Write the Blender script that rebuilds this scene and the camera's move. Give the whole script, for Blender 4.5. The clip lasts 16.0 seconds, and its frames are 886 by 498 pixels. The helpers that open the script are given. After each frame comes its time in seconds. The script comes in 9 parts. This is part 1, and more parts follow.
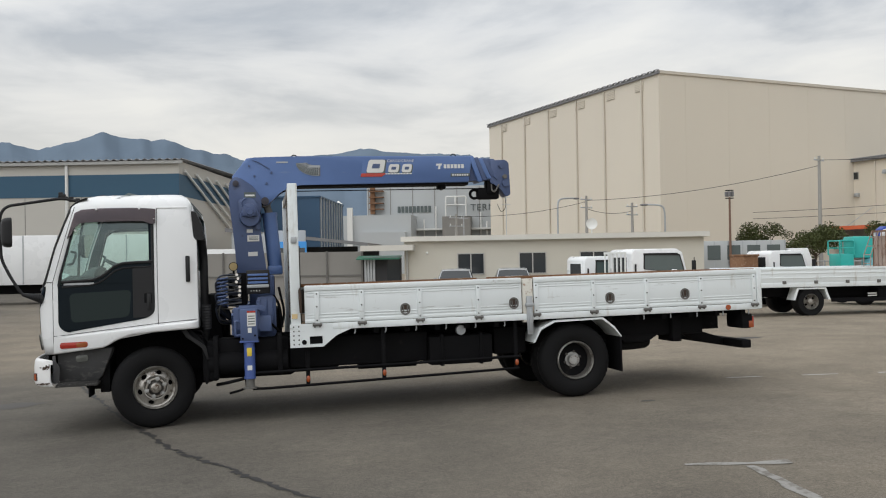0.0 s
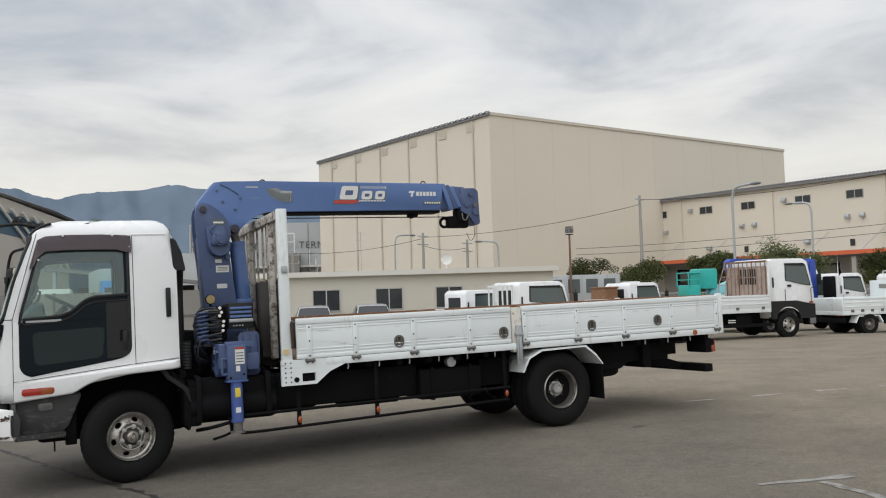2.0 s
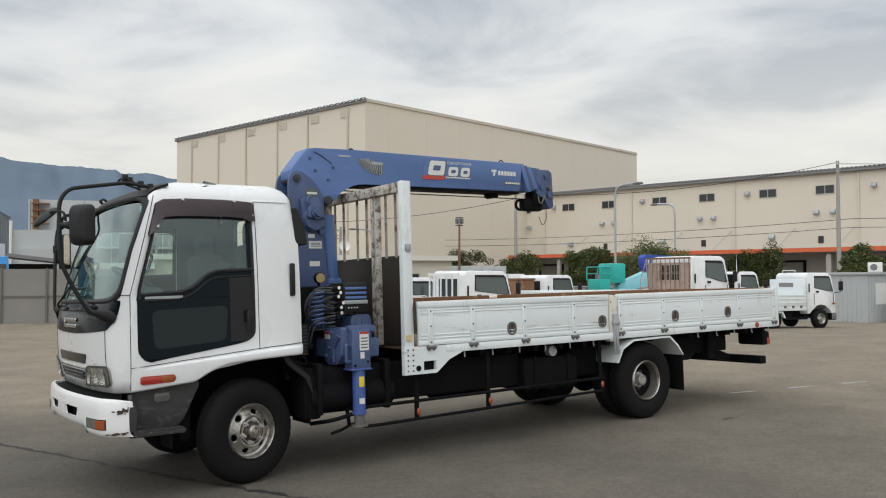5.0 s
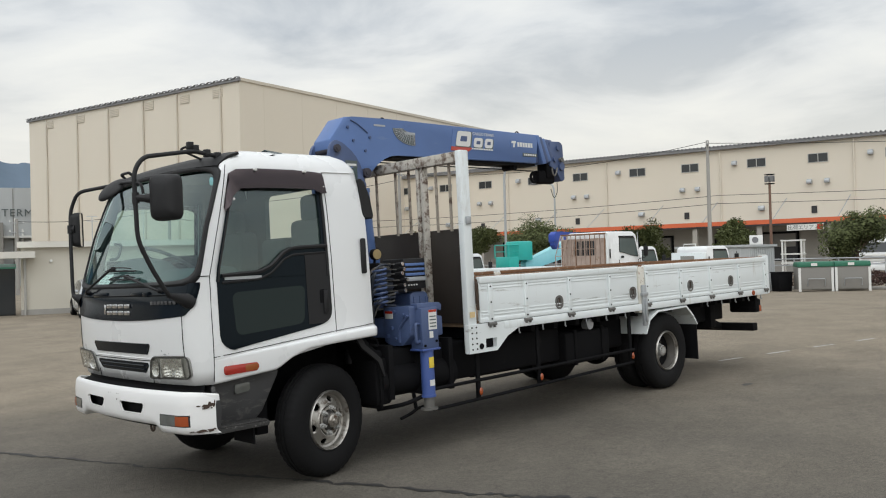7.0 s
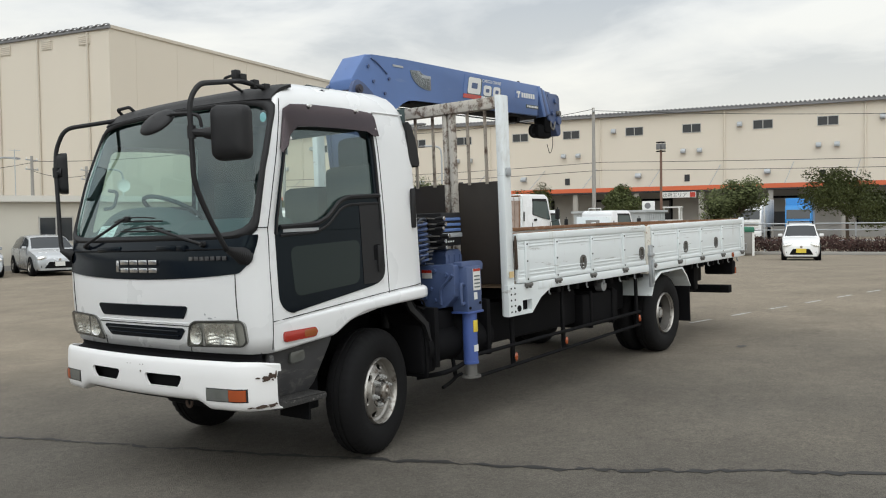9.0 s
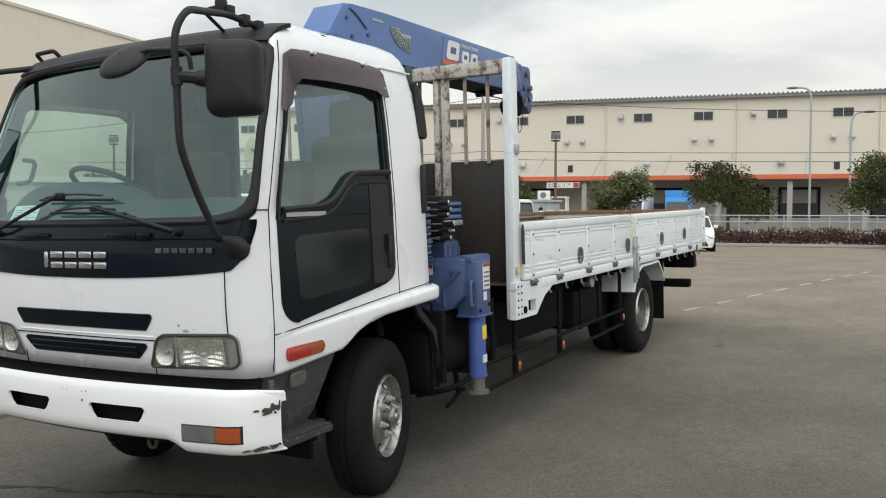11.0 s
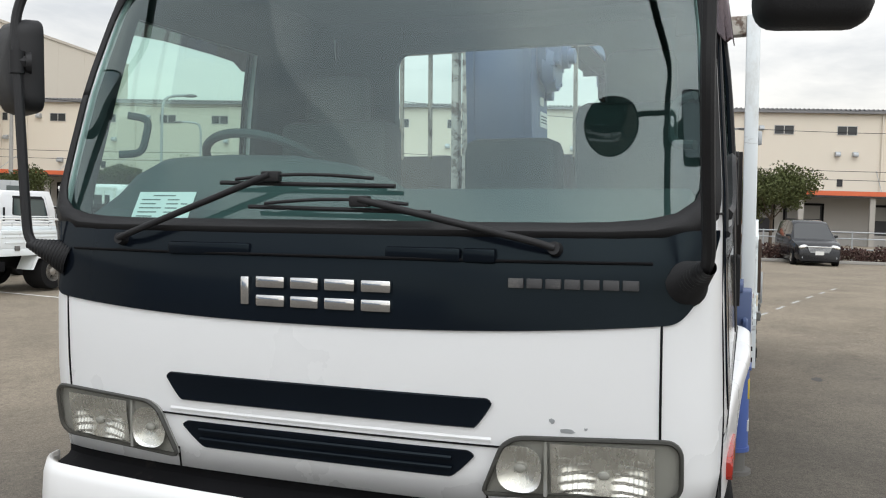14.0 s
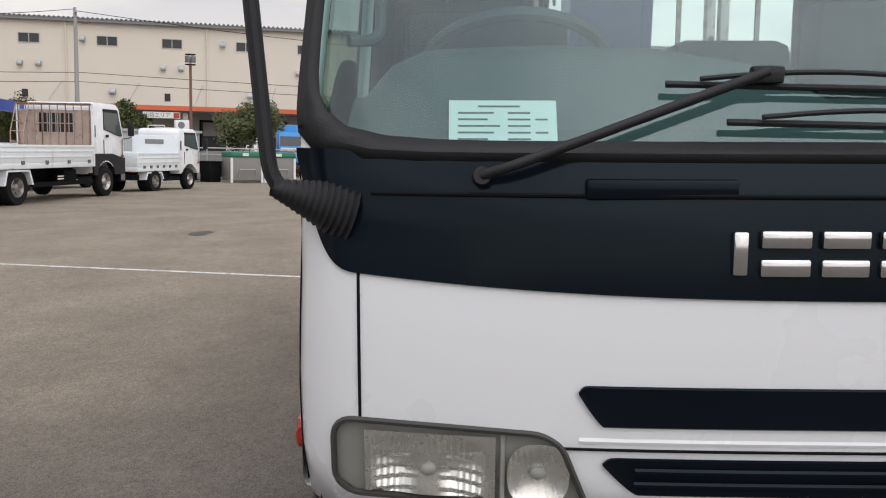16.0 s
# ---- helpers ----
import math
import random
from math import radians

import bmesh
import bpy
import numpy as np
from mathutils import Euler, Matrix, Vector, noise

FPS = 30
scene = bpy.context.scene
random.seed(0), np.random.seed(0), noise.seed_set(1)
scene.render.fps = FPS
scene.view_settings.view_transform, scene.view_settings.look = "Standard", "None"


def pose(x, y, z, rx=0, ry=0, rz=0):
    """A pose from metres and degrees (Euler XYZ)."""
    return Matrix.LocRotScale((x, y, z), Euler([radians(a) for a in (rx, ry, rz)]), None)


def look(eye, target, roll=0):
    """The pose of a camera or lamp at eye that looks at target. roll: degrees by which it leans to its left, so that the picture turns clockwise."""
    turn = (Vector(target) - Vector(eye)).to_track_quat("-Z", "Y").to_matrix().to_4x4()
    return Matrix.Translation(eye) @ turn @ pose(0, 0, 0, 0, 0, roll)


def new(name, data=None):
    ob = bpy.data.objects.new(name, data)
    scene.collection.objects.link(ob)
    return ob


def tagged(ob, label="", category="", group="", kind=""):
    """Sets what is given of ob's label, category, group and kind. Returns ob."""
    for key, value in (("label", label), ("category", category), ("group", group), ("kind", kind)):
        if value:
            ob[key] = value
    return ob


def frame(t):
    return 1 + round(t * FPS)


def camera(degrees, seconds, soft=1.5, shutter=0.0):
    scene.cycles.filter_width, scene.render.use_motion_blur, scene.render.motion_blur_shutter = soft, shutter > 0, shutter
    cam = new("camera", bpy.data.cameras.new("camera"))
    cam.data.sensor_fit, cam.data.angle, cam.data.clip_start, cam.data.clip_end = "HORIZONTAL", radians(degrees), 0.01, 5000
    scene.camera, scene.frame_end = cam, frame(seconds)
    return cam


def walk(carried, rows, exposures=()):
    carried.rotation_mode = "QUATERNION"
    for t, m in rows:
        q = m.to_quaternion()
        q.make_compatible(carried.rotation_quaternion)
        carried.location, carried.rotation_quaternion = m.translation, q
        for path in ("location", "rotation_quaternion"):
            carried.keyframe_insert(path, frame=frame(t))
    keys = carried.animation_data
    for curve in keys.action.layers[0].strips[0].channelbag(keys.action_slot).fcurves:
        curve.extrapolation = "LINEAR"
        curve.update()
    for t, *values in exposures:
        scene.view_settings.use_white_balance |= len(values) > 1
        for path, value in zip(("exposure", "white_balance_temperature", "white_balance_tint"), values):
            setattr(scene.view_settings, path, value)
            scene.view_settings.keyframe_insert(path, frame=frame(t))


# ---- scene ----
cam = camera(54.15, 16.0, soft=1.1)
PATH = [
    (0, 0.171, -0.768, 1.705, -11.92, 0.58, -0.94),
    (0.5, -0.263, -0.588, 1.688, -14.02, 0.86, -0.98),
    (1, -0.710, -0.419, 1.660, -17.57, 1.37, -0.94),
    (1.5, -1.177, -0.172, 1.654, -21.15, 1.87, -0.96),
    (2, -1.586, 0.145, 1.652, -24.18, 2.82, -1.73),
    (2.5, -2.010, 0.450, 1.665, -25.64, 2.41, -2.81),
    (3, -2.370, 0.790, 1.658, -25.99, 2.09, -2.28),
    (3.2, -2.559, 0.920, 1.673, -26.60, 1.91, -1.63),
    (5.5, -4.050, 2.348, 1.625, -37.87, 1.59, -0.29),
    (6, -4.389, 2.687, 1.613, -40.98, 0.79, -0.53),
    (6.5, -4.638, 3.106, 1.588, -42.27, 0.18, -1.28),
    (7, -4.890, 3.450, 1.586, -43.74, 0.69, -1.52),
    (7.5, -5.084, 3.810, 1.580, -46.57, 0.15, -1.68),
    (8, -5.177, 4.180, 1.569, -48.59, -0.44, -1.54),
    (8.5, -5.343, 4.547, 1.570, -50.58, -1.09, -1.13),
    (9, -5.352, 4.924, 1.541, -52.36, -1.89, -0.79),
    (11.5, -4.660, 6.621, 1.526, -61.34, -2.65, 0.19),
    (12, -4.405, 6.964, 1.530, -60.37, -1.76, 0.85),
    (12.5, -4.290, 7.380, 1.516, -60.57, -1.87, 1.71),
    (13, -4.254, 7.779, 1.520, -62.80, -2.44, 1.10),
    (13.5, -4.178, 8.290, 1.507, -65.68, -2.00, 1.30),
    (14, -4.189, 8.779, 1.497, -70.16, -2.42, 1.79),
    (14.5, -4.105, 9.224, 1.471, -73.11, -3.36, 0.72),
    (15, -4.055, 9.677, 1.449, -77.64, -4.17, 0.64),
    (15.5, -3.937, 10.133, 1.442, -83.21, -5.54, 0.65),
    (16, -3.665, 10.577, 1.440, -89.28, -6.68, 1.41),
]
EXPOSURES = [(0, -0.07, 6450, 8), (6, -0.02, 6450, 7), (9, 0.09, 6450, 6), (11.5, 0.16, 6450, 6), (13.5, 0.28, 6450, 7), (14.5, 0.31, 6400, 10), (15.5, 0.26, 6450, 12), (16, 0.08, 6450, 14)]
walk(cam, [(t, pose(x, y, z, 90 + pitch, 0, yaw) @ pose(0, 0, 0, 0, 0, roll)) for t, x, y, z, yaw, pitch, roll in PATH], EXPOSURES)

# ---- world and light ----
world = bpy.data.worlds.new("overcast_sky")
scene.world = world
world.use_nodes = True
wn = world.node_tree
wn.nodes.clear()


def wnode(kind, **values):
    n = wn.nodes.new(kind)
    for k, v in values.items():
        n.inputs[k].default_value = v
    return n


SUN_ELEVATION, SUN_AZIMUTH = 58.0, 212.0
sky = wn.nodes.new("ShaderNodeTexSky")
sky.sky_type = "NISHITA"
sky.sun_disc = False
sky.sun_elevation = radians(SUN_ELEVATION)
sky.sun_rotation = radians(90 - SUN_AZIMUTH)
sky.air_density, sky.dust_density, sky.ozone_density = 1.0, 3.0, 1.0
coord = wn.nodes.new("ShaderNodeTexCoord")
split = wn.nodes.new("ShaderNodeSeparateXYZ")
wn.links.new(coord.outputs["Generated"], split.inputs[0])
# clouds lie on a flat layer: the direction divided by its height
lift = wn.nodes.new("ShaderNodeMath")
lift.operation = "ADD"
lift.inputs[1].default_value = 0.12
wn.links.new(split.outputs[2], lift.inputs[0])
flat = wn.nodes.new("ShaderNodeVectorMath")
flat.operation = "DIVIDE"
wn.links.new(coord.outputs["Generated"], flat.inputs[0])
wn.links.new(lift.outputs[0], flat.inputs[1])
cloud = wnode("ShaderNodeTexNoise", Scale=1.15, Detail=9.0, Roughness=0.53, Distortion=0.35)
wn.links.new(flat.outputs[0], cloud.inputs["Vector"])
tone = wn.nodes.new("ShaderNodeValToRGB")
tone.color_ramp.elements[0].position, tone.color_ramp.elements[0].color = 0.36, (0.40, 0.425, 0.465, 1)
tone.color_ramp.elements[1].position, tone.color_ramp.elements[1].color = 0.64, (0.72, 0.712, 0.70, 1)
mid = tone.color_ramp.elements.new(0.50)
mid.color = (0.61, 0.615, 0.63, 1)
wn.links.new(cloud.outputs["Fac"], tone.inputs[0])
# a paler, warmer band above the horizon
rise = wn.nodes.new("ShaderNodeMapRange")
rise.inputs["From Min"].default_value, rise.inputs["From Max"].default_value = 0.02, 0.26
wn.links.new(split.outputs[2], rise.inputs["Value"])
pale = wn.nodes.new("ShaderNodeMix")
pale.data_type = "RGBA"
pale.inputs["A"].default_value = (0.69, 0.655, 0.595, 1)
wn.links.new(rise.outputs[0], pale.inputs["Factor"])
wn.links.new(tone.outputs[0], pale.inputs["B"])
# the hidden sun brightens the cloud layer round it
aim = wn.nodes.new("ShaderNodeVectorMath")
aim.operation = "DOT_PRODUCT"
aim.inputs[1].default_value = (math.cos(radians(SUN_ELEVATION)) * math.cos(radians(SUN_AZIMUTH)), math.cos(radians(SUN_ELEVATION)) * math.sin(radians(SUN_AZIMUTH)), math.sin(radians(SUN_ELEVATION)))
wn.links.new(coord.outputs["Generated"], aim.inputs[0])
near = wn.nodes.new("ShaderNodeMath")
near.operation = "MAXIMUM"
near.inputs[1].default_value = 0.0
wn.links.new(aim.outputs["Value"], near.inputs[0])
soft = wn.nodes.new("ShaderNodeMath")
soft.operation = "POWER"
soft.inputs[1].default_value = 4.0
wn.links.new(near.outputs[0], soft.inputs[0])
gain = wn.nodes.new("ShaderNodeMapRange")
gain.inputs["To Min"].default_value, gain.inputs["To Max"].default_value = 1.38, 4.0
wn.links.new(soft.outputs[0], gain.inputs["Value"])
glow = wn.nodes.new("ShaderNodeBackground")
wn.links.new(gain.outputs[0], glow.inputs["Strength"])
wn.links.new(pale.outputs["Result"], glow.inputs["Color"])
clear = wn.nodes.new("ShaderNodeBackground")
clear.inputs["Strength"].default_value = 0.06
wn.links.new(sky.outputs[0], clear.inputs["Color"])
both = wn.nodes.new("ShaderNodeMixShader")
both.inputs[0].default_value = 0.9
wn.links.new(clear.outputs[0], both.inputs[1])
wn.links.new(glow.outputs[0], both.inputs[2])
final = wn.nodes.new("ShaderNodeOutputWorld")
wn.links.new(both.outputs[0], final.inputs[0])

sun_data = bpy.data.lights.new("sun", "SUN")
sun_data.energy, sun_data.angle, sun_data.color = 0.6, radians(100), (1.0, 0.95, 0.88)
sun = new("sun", sun_data)
sun.matrix_world = look((0, 0, 30), (-30 * math.cos(radians(SUN_AZIMUTH)), -30 * math.sin(radians(SUN_AZIMUTH)), 30 - 30 * math.tan(radians(SUN_ELEVATION))))

# ---- materials ----
MATS = {}


def mat(name, color, rough=0.5, metal=0.0, var=0.08, scale=6.0, bump=0.0, bump_scale=60.0, dirt=None, dirt_amount=0.0, dirt_scale=3.0, coat=0.0, spec=0.5):
    """A surface with grain at two scales, and stains of a second colour."""
    if name in MATS:
        return MATS[name]
    m = bpy.data.materials.new(name)
    m.use_nodes = True
    nt = m.node_tree
    b = nt.nodes["Principled BSDF"]
    co = nt.nodes.new("ShaderNodeTexCoord")
    big = nt.nodes.new("ShaderNodeTexNoise")
    big.inputs["Scale"].default_value, big.inputs["Detail"].default_value = scale, 6.0
    nt.links.new(co.outputs["Object"], big.inputs["Vector"])
    ramp = nt.nodes.new("ShaderNodeMix")
    ramp.data_type = "RGBA"
    ramp.inputs["A"].default_value = (*[c * (1 - var) for c in color], 1)
    ramp.inputs["B"].default_value = (*[min(1, c * (1 + var)) for c in color], 1)
    nt.links.new(big.outputs["Fac"], ramp.inputs["Factor"])
    out = ramp.outputs["Result"]
    if dirt:
        spots = nt.nodes.new("ShaderNodeTexNoise")
        spots.inputs["Scale"].default_value, spots.inputs["Detail"].default_value, spots.inputs["Roughness"].default_value = dirt_scale, 9.0, 0.65
        nt.links.new(co.outputs["Object"], spots.inputs["Vector"])
        cut = nt.nodes.new("ShaderNodeMapRange")
        cut.inputs["From Min"].default_value, cut.inputs["From Max"].default_value = 0.72 - dirt_amount, 0.86 - dirt_amount
        nt.links.new(spots.outputs["Fac"], cut.inputs["Value"])
        mix = nt.nodes.new("ShaderNodeMix")
        mix.data_type = "RGBA"
        mix.inputs["B"].default_value = (*dirt, 1)
        nt.links.new(out, mix.inputs["A"])
        nt.links.new(cut.outputs[0], mix.inputs["Factor"])
        out = mix.outputs["Result"]
    nt.links.new(out, b.inputs["Base Color"])
    wear = nt.nodes.new("ShaderNodeMapRange")
    wear.inputs["To Min"].default_value, wear.inputs["To Max"].default_value = max(0.02, rough - 0.08), min(1, rough + 0.08)
    nt.links.new(big.outputs["Fac"], wear.inputs["Value"])
    nt.links.new(wear.outputs[0], b.inputs["Roughness"])
    b.inputs["Metallic"].default_value = metal
    b.inputs["Coat Weight"].default_value = coat
    b.inputs["Coat Roughness"].default_value = 0.08
    b.inputs["Specular IOR Level"].default_value = spec
    if bump:
        fine = nt.nodes.new("ShaderNodeTexNoise")
        fine.inputs["Scale"].default_value, fine.inputs["Detail"].default_value = bump_scale, 4.0
        nt.links.new(co.outputs["Object"], fine.inputs["Vector"])
        bp = nt.nodes.new("ShaderNodeBump")
        bp.inputs["Strength"].default_value, bp.inputs["Distance"].default_value = bump, 0.01
        nt.links.new(fine.outputs["Fac"], bp.inputs["Height"])
        nt.links.new(bp.outputs[0], b.inputs["Normal"])
    MATS[name] = m
    return m


def glass_mat(name, tint, rough=0.02, mirror=0.08, sheen=(0.8, 0.8, 0.8)):
    """Tinted sheet glass: it lets light through without bending it, and mirrors at a slant."""
    m = bpy.data.materials.new(name)
    m.use_nodes = True
    nt = m.node_tree
    nt.nodes.clear()
    thru = nt.nodes.new("ShaderNodeBsdfTransparent")
    thru.inputs[0].default_value = (*tint, 1)
    gloss = nt.nodes.new("ShaderNodeBsdfGlossy")
    gloss.inputs["Color"].default_value = (*sheen, 1)
    gloss.inputs["Roughness"].default_value = rough
    slant = nt.nodes.new("ShaderNodeLayerWeight")
    slant.inputs["Blend"].default_value = 0.5
    steep = nt.nodes.new("ShaderNodeMath")
    steep.operation = "POWER"
    steep.inputs[1].default_value = 3.2
    nt.links.new(slant.outputs["Facing"], steep.inputs[0])
    fres = nt.nodes.new("ShaderNodeMapRange")
    fres.inputs["To Min"].default_value, fres.inputs["To Max"].default_value = mirror, 0.95
    nt.links.new(steep.outputs[0], fres.inputs["Value"])
    mix = nt.nodes.new("ShaderNodeMixShader")
    o = nt.nodes.new("ShaderNodeOutputMaterial")
    nt.links.new(fres.outputs[0], mix.inputs[0])
    nt.links.new(thru.outputs[0], mix.inputs[1])
    nt.links.new(gloss.outputs[0], mix.inputs[2])
    nt.links.new(mix.outputs[0], o.inputs[0])
    MATS[name] = m
    return m


WHITE = mat("white_truck_paint", (0.78, 0.79, 0.80), 0.28, var=0.03, scale=2.0, dirt=(0.69, 0.685, 0.665), dirt_amount=0.05, dirt_scale=5.0, coat=0.4)
BED_WHITE = mat("worn_white_bed_paint", (0.74, 0.78, 0.79), 0.45, var=0.05, scale=3.0, dirt=(0.22, 0.15, 0.10), dirt_amount=0.06, dirt_scale=9.0)


def streaks(m, scale, color, low, high, size):
    """Long thin scuffs along a surface."""
    nt = m.node_tree
    b = nt.nodes["Principled BSDF"]
    src = b.inputs["Base Color"].links[0].from_socket
    co, mp, no, cut, mix = (nt.nodes.new(k) for k in ("ShaderNodeTexCoord", "ShaderNodeMapping", "ShaderNodeTexNoise", "ShaderNodeMapRange", "ShaderNodeMix"))
    mp.inputs["Scale"].default_value = scale
    no.inputs["Scale"].default_value, no.inputs["Detail"].default_value, no.inputs["Roughness"].default_value = size, 8.0, 0.7
    cut.inputs["From Min"].default_value, cut.inputs["From Max"].default_value = low, high
    mix.data_type = "RGBA"
    mix.inputs["B"].default_value = (*color, 1)
    nt.links.new(co.outputs["Object"], mp.inputs["Vector"])
    nt.links.new(mp.outputs[0], no.inputs["Vector"])
    nt.links.new(no.outputs["Fac"], cut.inputs["Value"])
    nt.links.new(cut.outputs[0], mix.inputs["Factor"])
    nt.links.new(src, mix.inputs["A"])
    nt.links.new(mix.outputs["Result"], b.inputs["Base Color"])
    return m


streaks(BED_WHITE, (0.45, 1.0, 5.0), (0.30, 0.29, 0.27), 0.63, 0.72, 3.0)
streaks(BED_WHITE, (2.5, 1.0, 0.5), (0.50, 0.49, 0.45), 0.58, 0.74, 2.2)
BLACK_GLOSS = mat("black_gloss_panel", (0.005, 0.007, 0.011), 0.16, spec=0.15, var=0.3, scale=3.0)
BLACK_PLASTIC = mat("black_plastic", (0.013, 0.013, 0.0145), 0.55, spec=0.35, var=0.2, scale=8.0, bump=0.15, bump_scale=250)
GREY_PLASTIC = mat("grey_scuffed_plastic", (0.16, 0.16, 0.165), 0.6, var=0.25, scale=5.0, dirt=(0.30, 0.29, 0.27), dirt_amount=0.10, dirt_scale=6.0)
CHASSIS = mat("black_chassis", (0.007, 0.007, 0.008), 0.75, spec=0.10, var=0.4, scale=4.0, dirt=(0.030, 0.027, 0.024), dirt_amount=0.08, dirt_scale=5.0)
RUBBER = mat("tyre_rubber", (0.0053, 0.0053, 0.0060), 0.8, spec=0.25, var=0.3, scale=5.0, dirt=(0.035, 0.034, 0.032), dirt_amount=0.07, dirt_scale=8.0, bump=0.2, bump_scale=120)
RIM = mat("silver_rim", (0.40, 0.385, 0.36), 0.34, metal=0.8, var=0.25, scale=8.0, dirt=(0.10, 0.075, 0.055), dirt_amount=0.20, dirt_scale=14.0)
HUB_DARK = mat("dark_greasy_hub", (0.085, 0.080, 0.075), 0.40, metal=0.6, var=0.4, scale=22.0, dirt=(0.03, 0.025, 0.02), dirt_amount=0.15, dirt_scale=24.0)
HUB = mat("hub_steel", (0.36, 0.34, 0.31), 0.38, metal=0.7, var=0.35, scale=20.0, dirt=(0.10, 0.065, 0.045), dirt_amount=0.22, dirt_scale=22.0)
RIM_DULL = mat("dull_dark_rim", (0.12, 0.112, 0.102), 0.55, metal=0.4, var=0.3, scale=8.0, dirt=(0.07, 0.055, 0.045), dirt_amount=0.18, dirt_scale=10.0)
STEEL_TREAD = mat("dull_worn_steel", (0.15, 0.146, 0.138), 0.6, metal=0.3, var=0.3, scale=14.0, dirt=(0.09, 0.07, 0.055), dirt_amount=0.15, dirt_scale=14.0)
WHITE_BUMPER = mat("chipped_white_paint", (0.78, 0.78, 0.78), 0.35, var=0.03, scale=2.0, dirt=(0.10, 0.06, 0.04), dirt_amount=-0.005, dirt_scale=9.0, coat=0.3)
RUST_WHITE = mat("rust_flecked_white", (0.66, 0.64, 0.58), 0.6, var=0.05, dirt=(0.26, 0.12, 0.05), dirt_amount=0.15, dirt_scale=16.0)
CHROME = mat("chrome", (0.75, 0.75, 0.76), 0.12, metal=1.0, var=0.05)
STEEL = mat("galvanised_steel", (0.42, 0.44, 0.46), 0.45, metal=0.5, var=0.15, scale=12.0)
PIN = mat("dull_pin", (0.045, 0.042, 0.055), 0.6, var=0.2)
BLUE = mat("blue_crane_paint", (0.098, 0.172, 0.385), 0.42, var=0.12, scale=4.0, dirt=(0.06, 0.07, 0.12), dirt_amount=0.07, dirt_scale=6.0)
BLUE_LEG = mat("deep_blue_leg_paint", (0.060, 0.105, 0.32), 0.42, var=0.15, scale=6.0, dirt=(0.03, 0.04, 0.09), dirt_amount=0.09, dirt_scale=9.0)
BLUE_DARK = mat("dark_blue_crane_paint", (0.065, 0.097, 0.203), 0.45, var=0.15, scale=4.0, dirt=(0.03, 0.03, 0.05), dirt_amount=0.09, dirt_scale=6.0)
RUST_PALE = mat("pale_rusted_sheet", (0.34, 0.262, 0.22), 0.8, var=0.25, scale=5.0, dirt=(0.18, 0.09, 0.05), dirt_amount=0.15, dirt_scale=6.0)
RUST = mat("rusty_steel", (0.20, 0.10, 0.05), 0.8, var=0.4, scale=12.0, dirt=(0.34, 0.30, 0.25), dirt_amount=0.14, dirt_scale=12.0, bump=0.3)
WORN_BAR = mat("worn_white_bar_paint", (0.50, 0.47, 0.42), 0.6, var=0.18, scale=9.0, dirt=(0.11, 0.07, 0.05), dirt_amount=0.24, dirt_scale=16.0)
PLYWOOD = mat("dark_brown_board", (0.026, 0.020, 0.016), 0.55, var=0.35, scale=3.0, dirt=(0.02, 0.016, 0.013), dirt_amount=0.15, dirt_scale=3.0)
WOOD = mat("weathered_bed_wood", (0.20, 0.14, 0.09), 0.8, var=0.3, scale=9.0, dirt=(0.10, 0.05, 0.03), dirt_amount=0.12, dirt_scale=7.0)
LOWER_PANE = mat("dark_lower_pane", (0.012, 0.016, 0.016), 0.06, var=0.1, scale=1.0, spec=0.28)
WORN_LINE = mat("faint_worn_paint", (0.27, 0.262, 0.245), 0.85, var=0.15, scale=9.0, dirt=(0.15, 0.138, 0.12), dirt_amount=0.24, dirt_scale=11.0)
STEP_GREY = mat("dark_scuffed_step", (0.055, 0.055, 0.058), 0.6, var=0.3, scale=6.0, dirt=(0.17, 0.165, 0.155), dirt_amount=0.12, dirt_scale=5.0)
HUB_PALE = mat("pale_greasy_hub", (0.42, 0.42, 0.41), 0.5, metal=0.3, var=0.2, scale=18.0, dirt=(0.10, 0.08, 0.06), dirt_amount=0.14, dirt_scale=20.0)
RUST_BAR = mat("rust_eaten_bar", (0.34, 0.30, 0.25), 0.7, var=0.2, scale=9.0, dirt=(0.075, 0.045, 0.03), dirt_amount=0.22, dirt_scale=9.0)
HOSE = mat("grey_blue_hose", (0.035, 0.042, 0.06), 0.5, var=0.2, scale=20.0)
CAB_GLASS = mat("pale_cab_glass", (0.075, 0.10, 0.10), 0.06, var=0.15, scale=2.0, spec=0.7)
MARKER_RED = mat("dull_red_lens", (0.36, 0.028, 0.018), 0.25, var=0.15, scale=10.0, coat=0.3)
MARKER_AMBER = mat("dull_amber_lens", (0.30, 0.085, 0.025), 0.25, var=0.2, scale=10.0, coat=0.3)
OCHRE = mat("yellowed_plastic", (0.36, 0.27, 0.12), 0.45, var=0.2, scale=20.0)
RUST_DARK = mat("dark_bare_rust", (0.055, 0.035, 0.025), 0.8, var=0.3, scale=30.0)
MIRROR = mat("silvered_glass", (0.80, 0.82, 0.82), 0.06, metal=1.0, var=0.02)
LAMP_HOUSING = mat("dull_grey_housing", (0.30, 0.30, 0.285), 0.3, var=0.15, scale=10.0)
LAMP_RIM = mat("grey_rubber_rim", (0.042, 0.042, 0.038), 0.6, var=0.2)
GRIP = mat("gritty_dark_tread", (0.035, 0.034, 0.033), 0.85, var=0.3, scale=30.0, dirt=(0.20, 0.19, 0.18), dirt_amount=0.16, dirt_scale=60.0, bump=0.8, bump_scale=90)
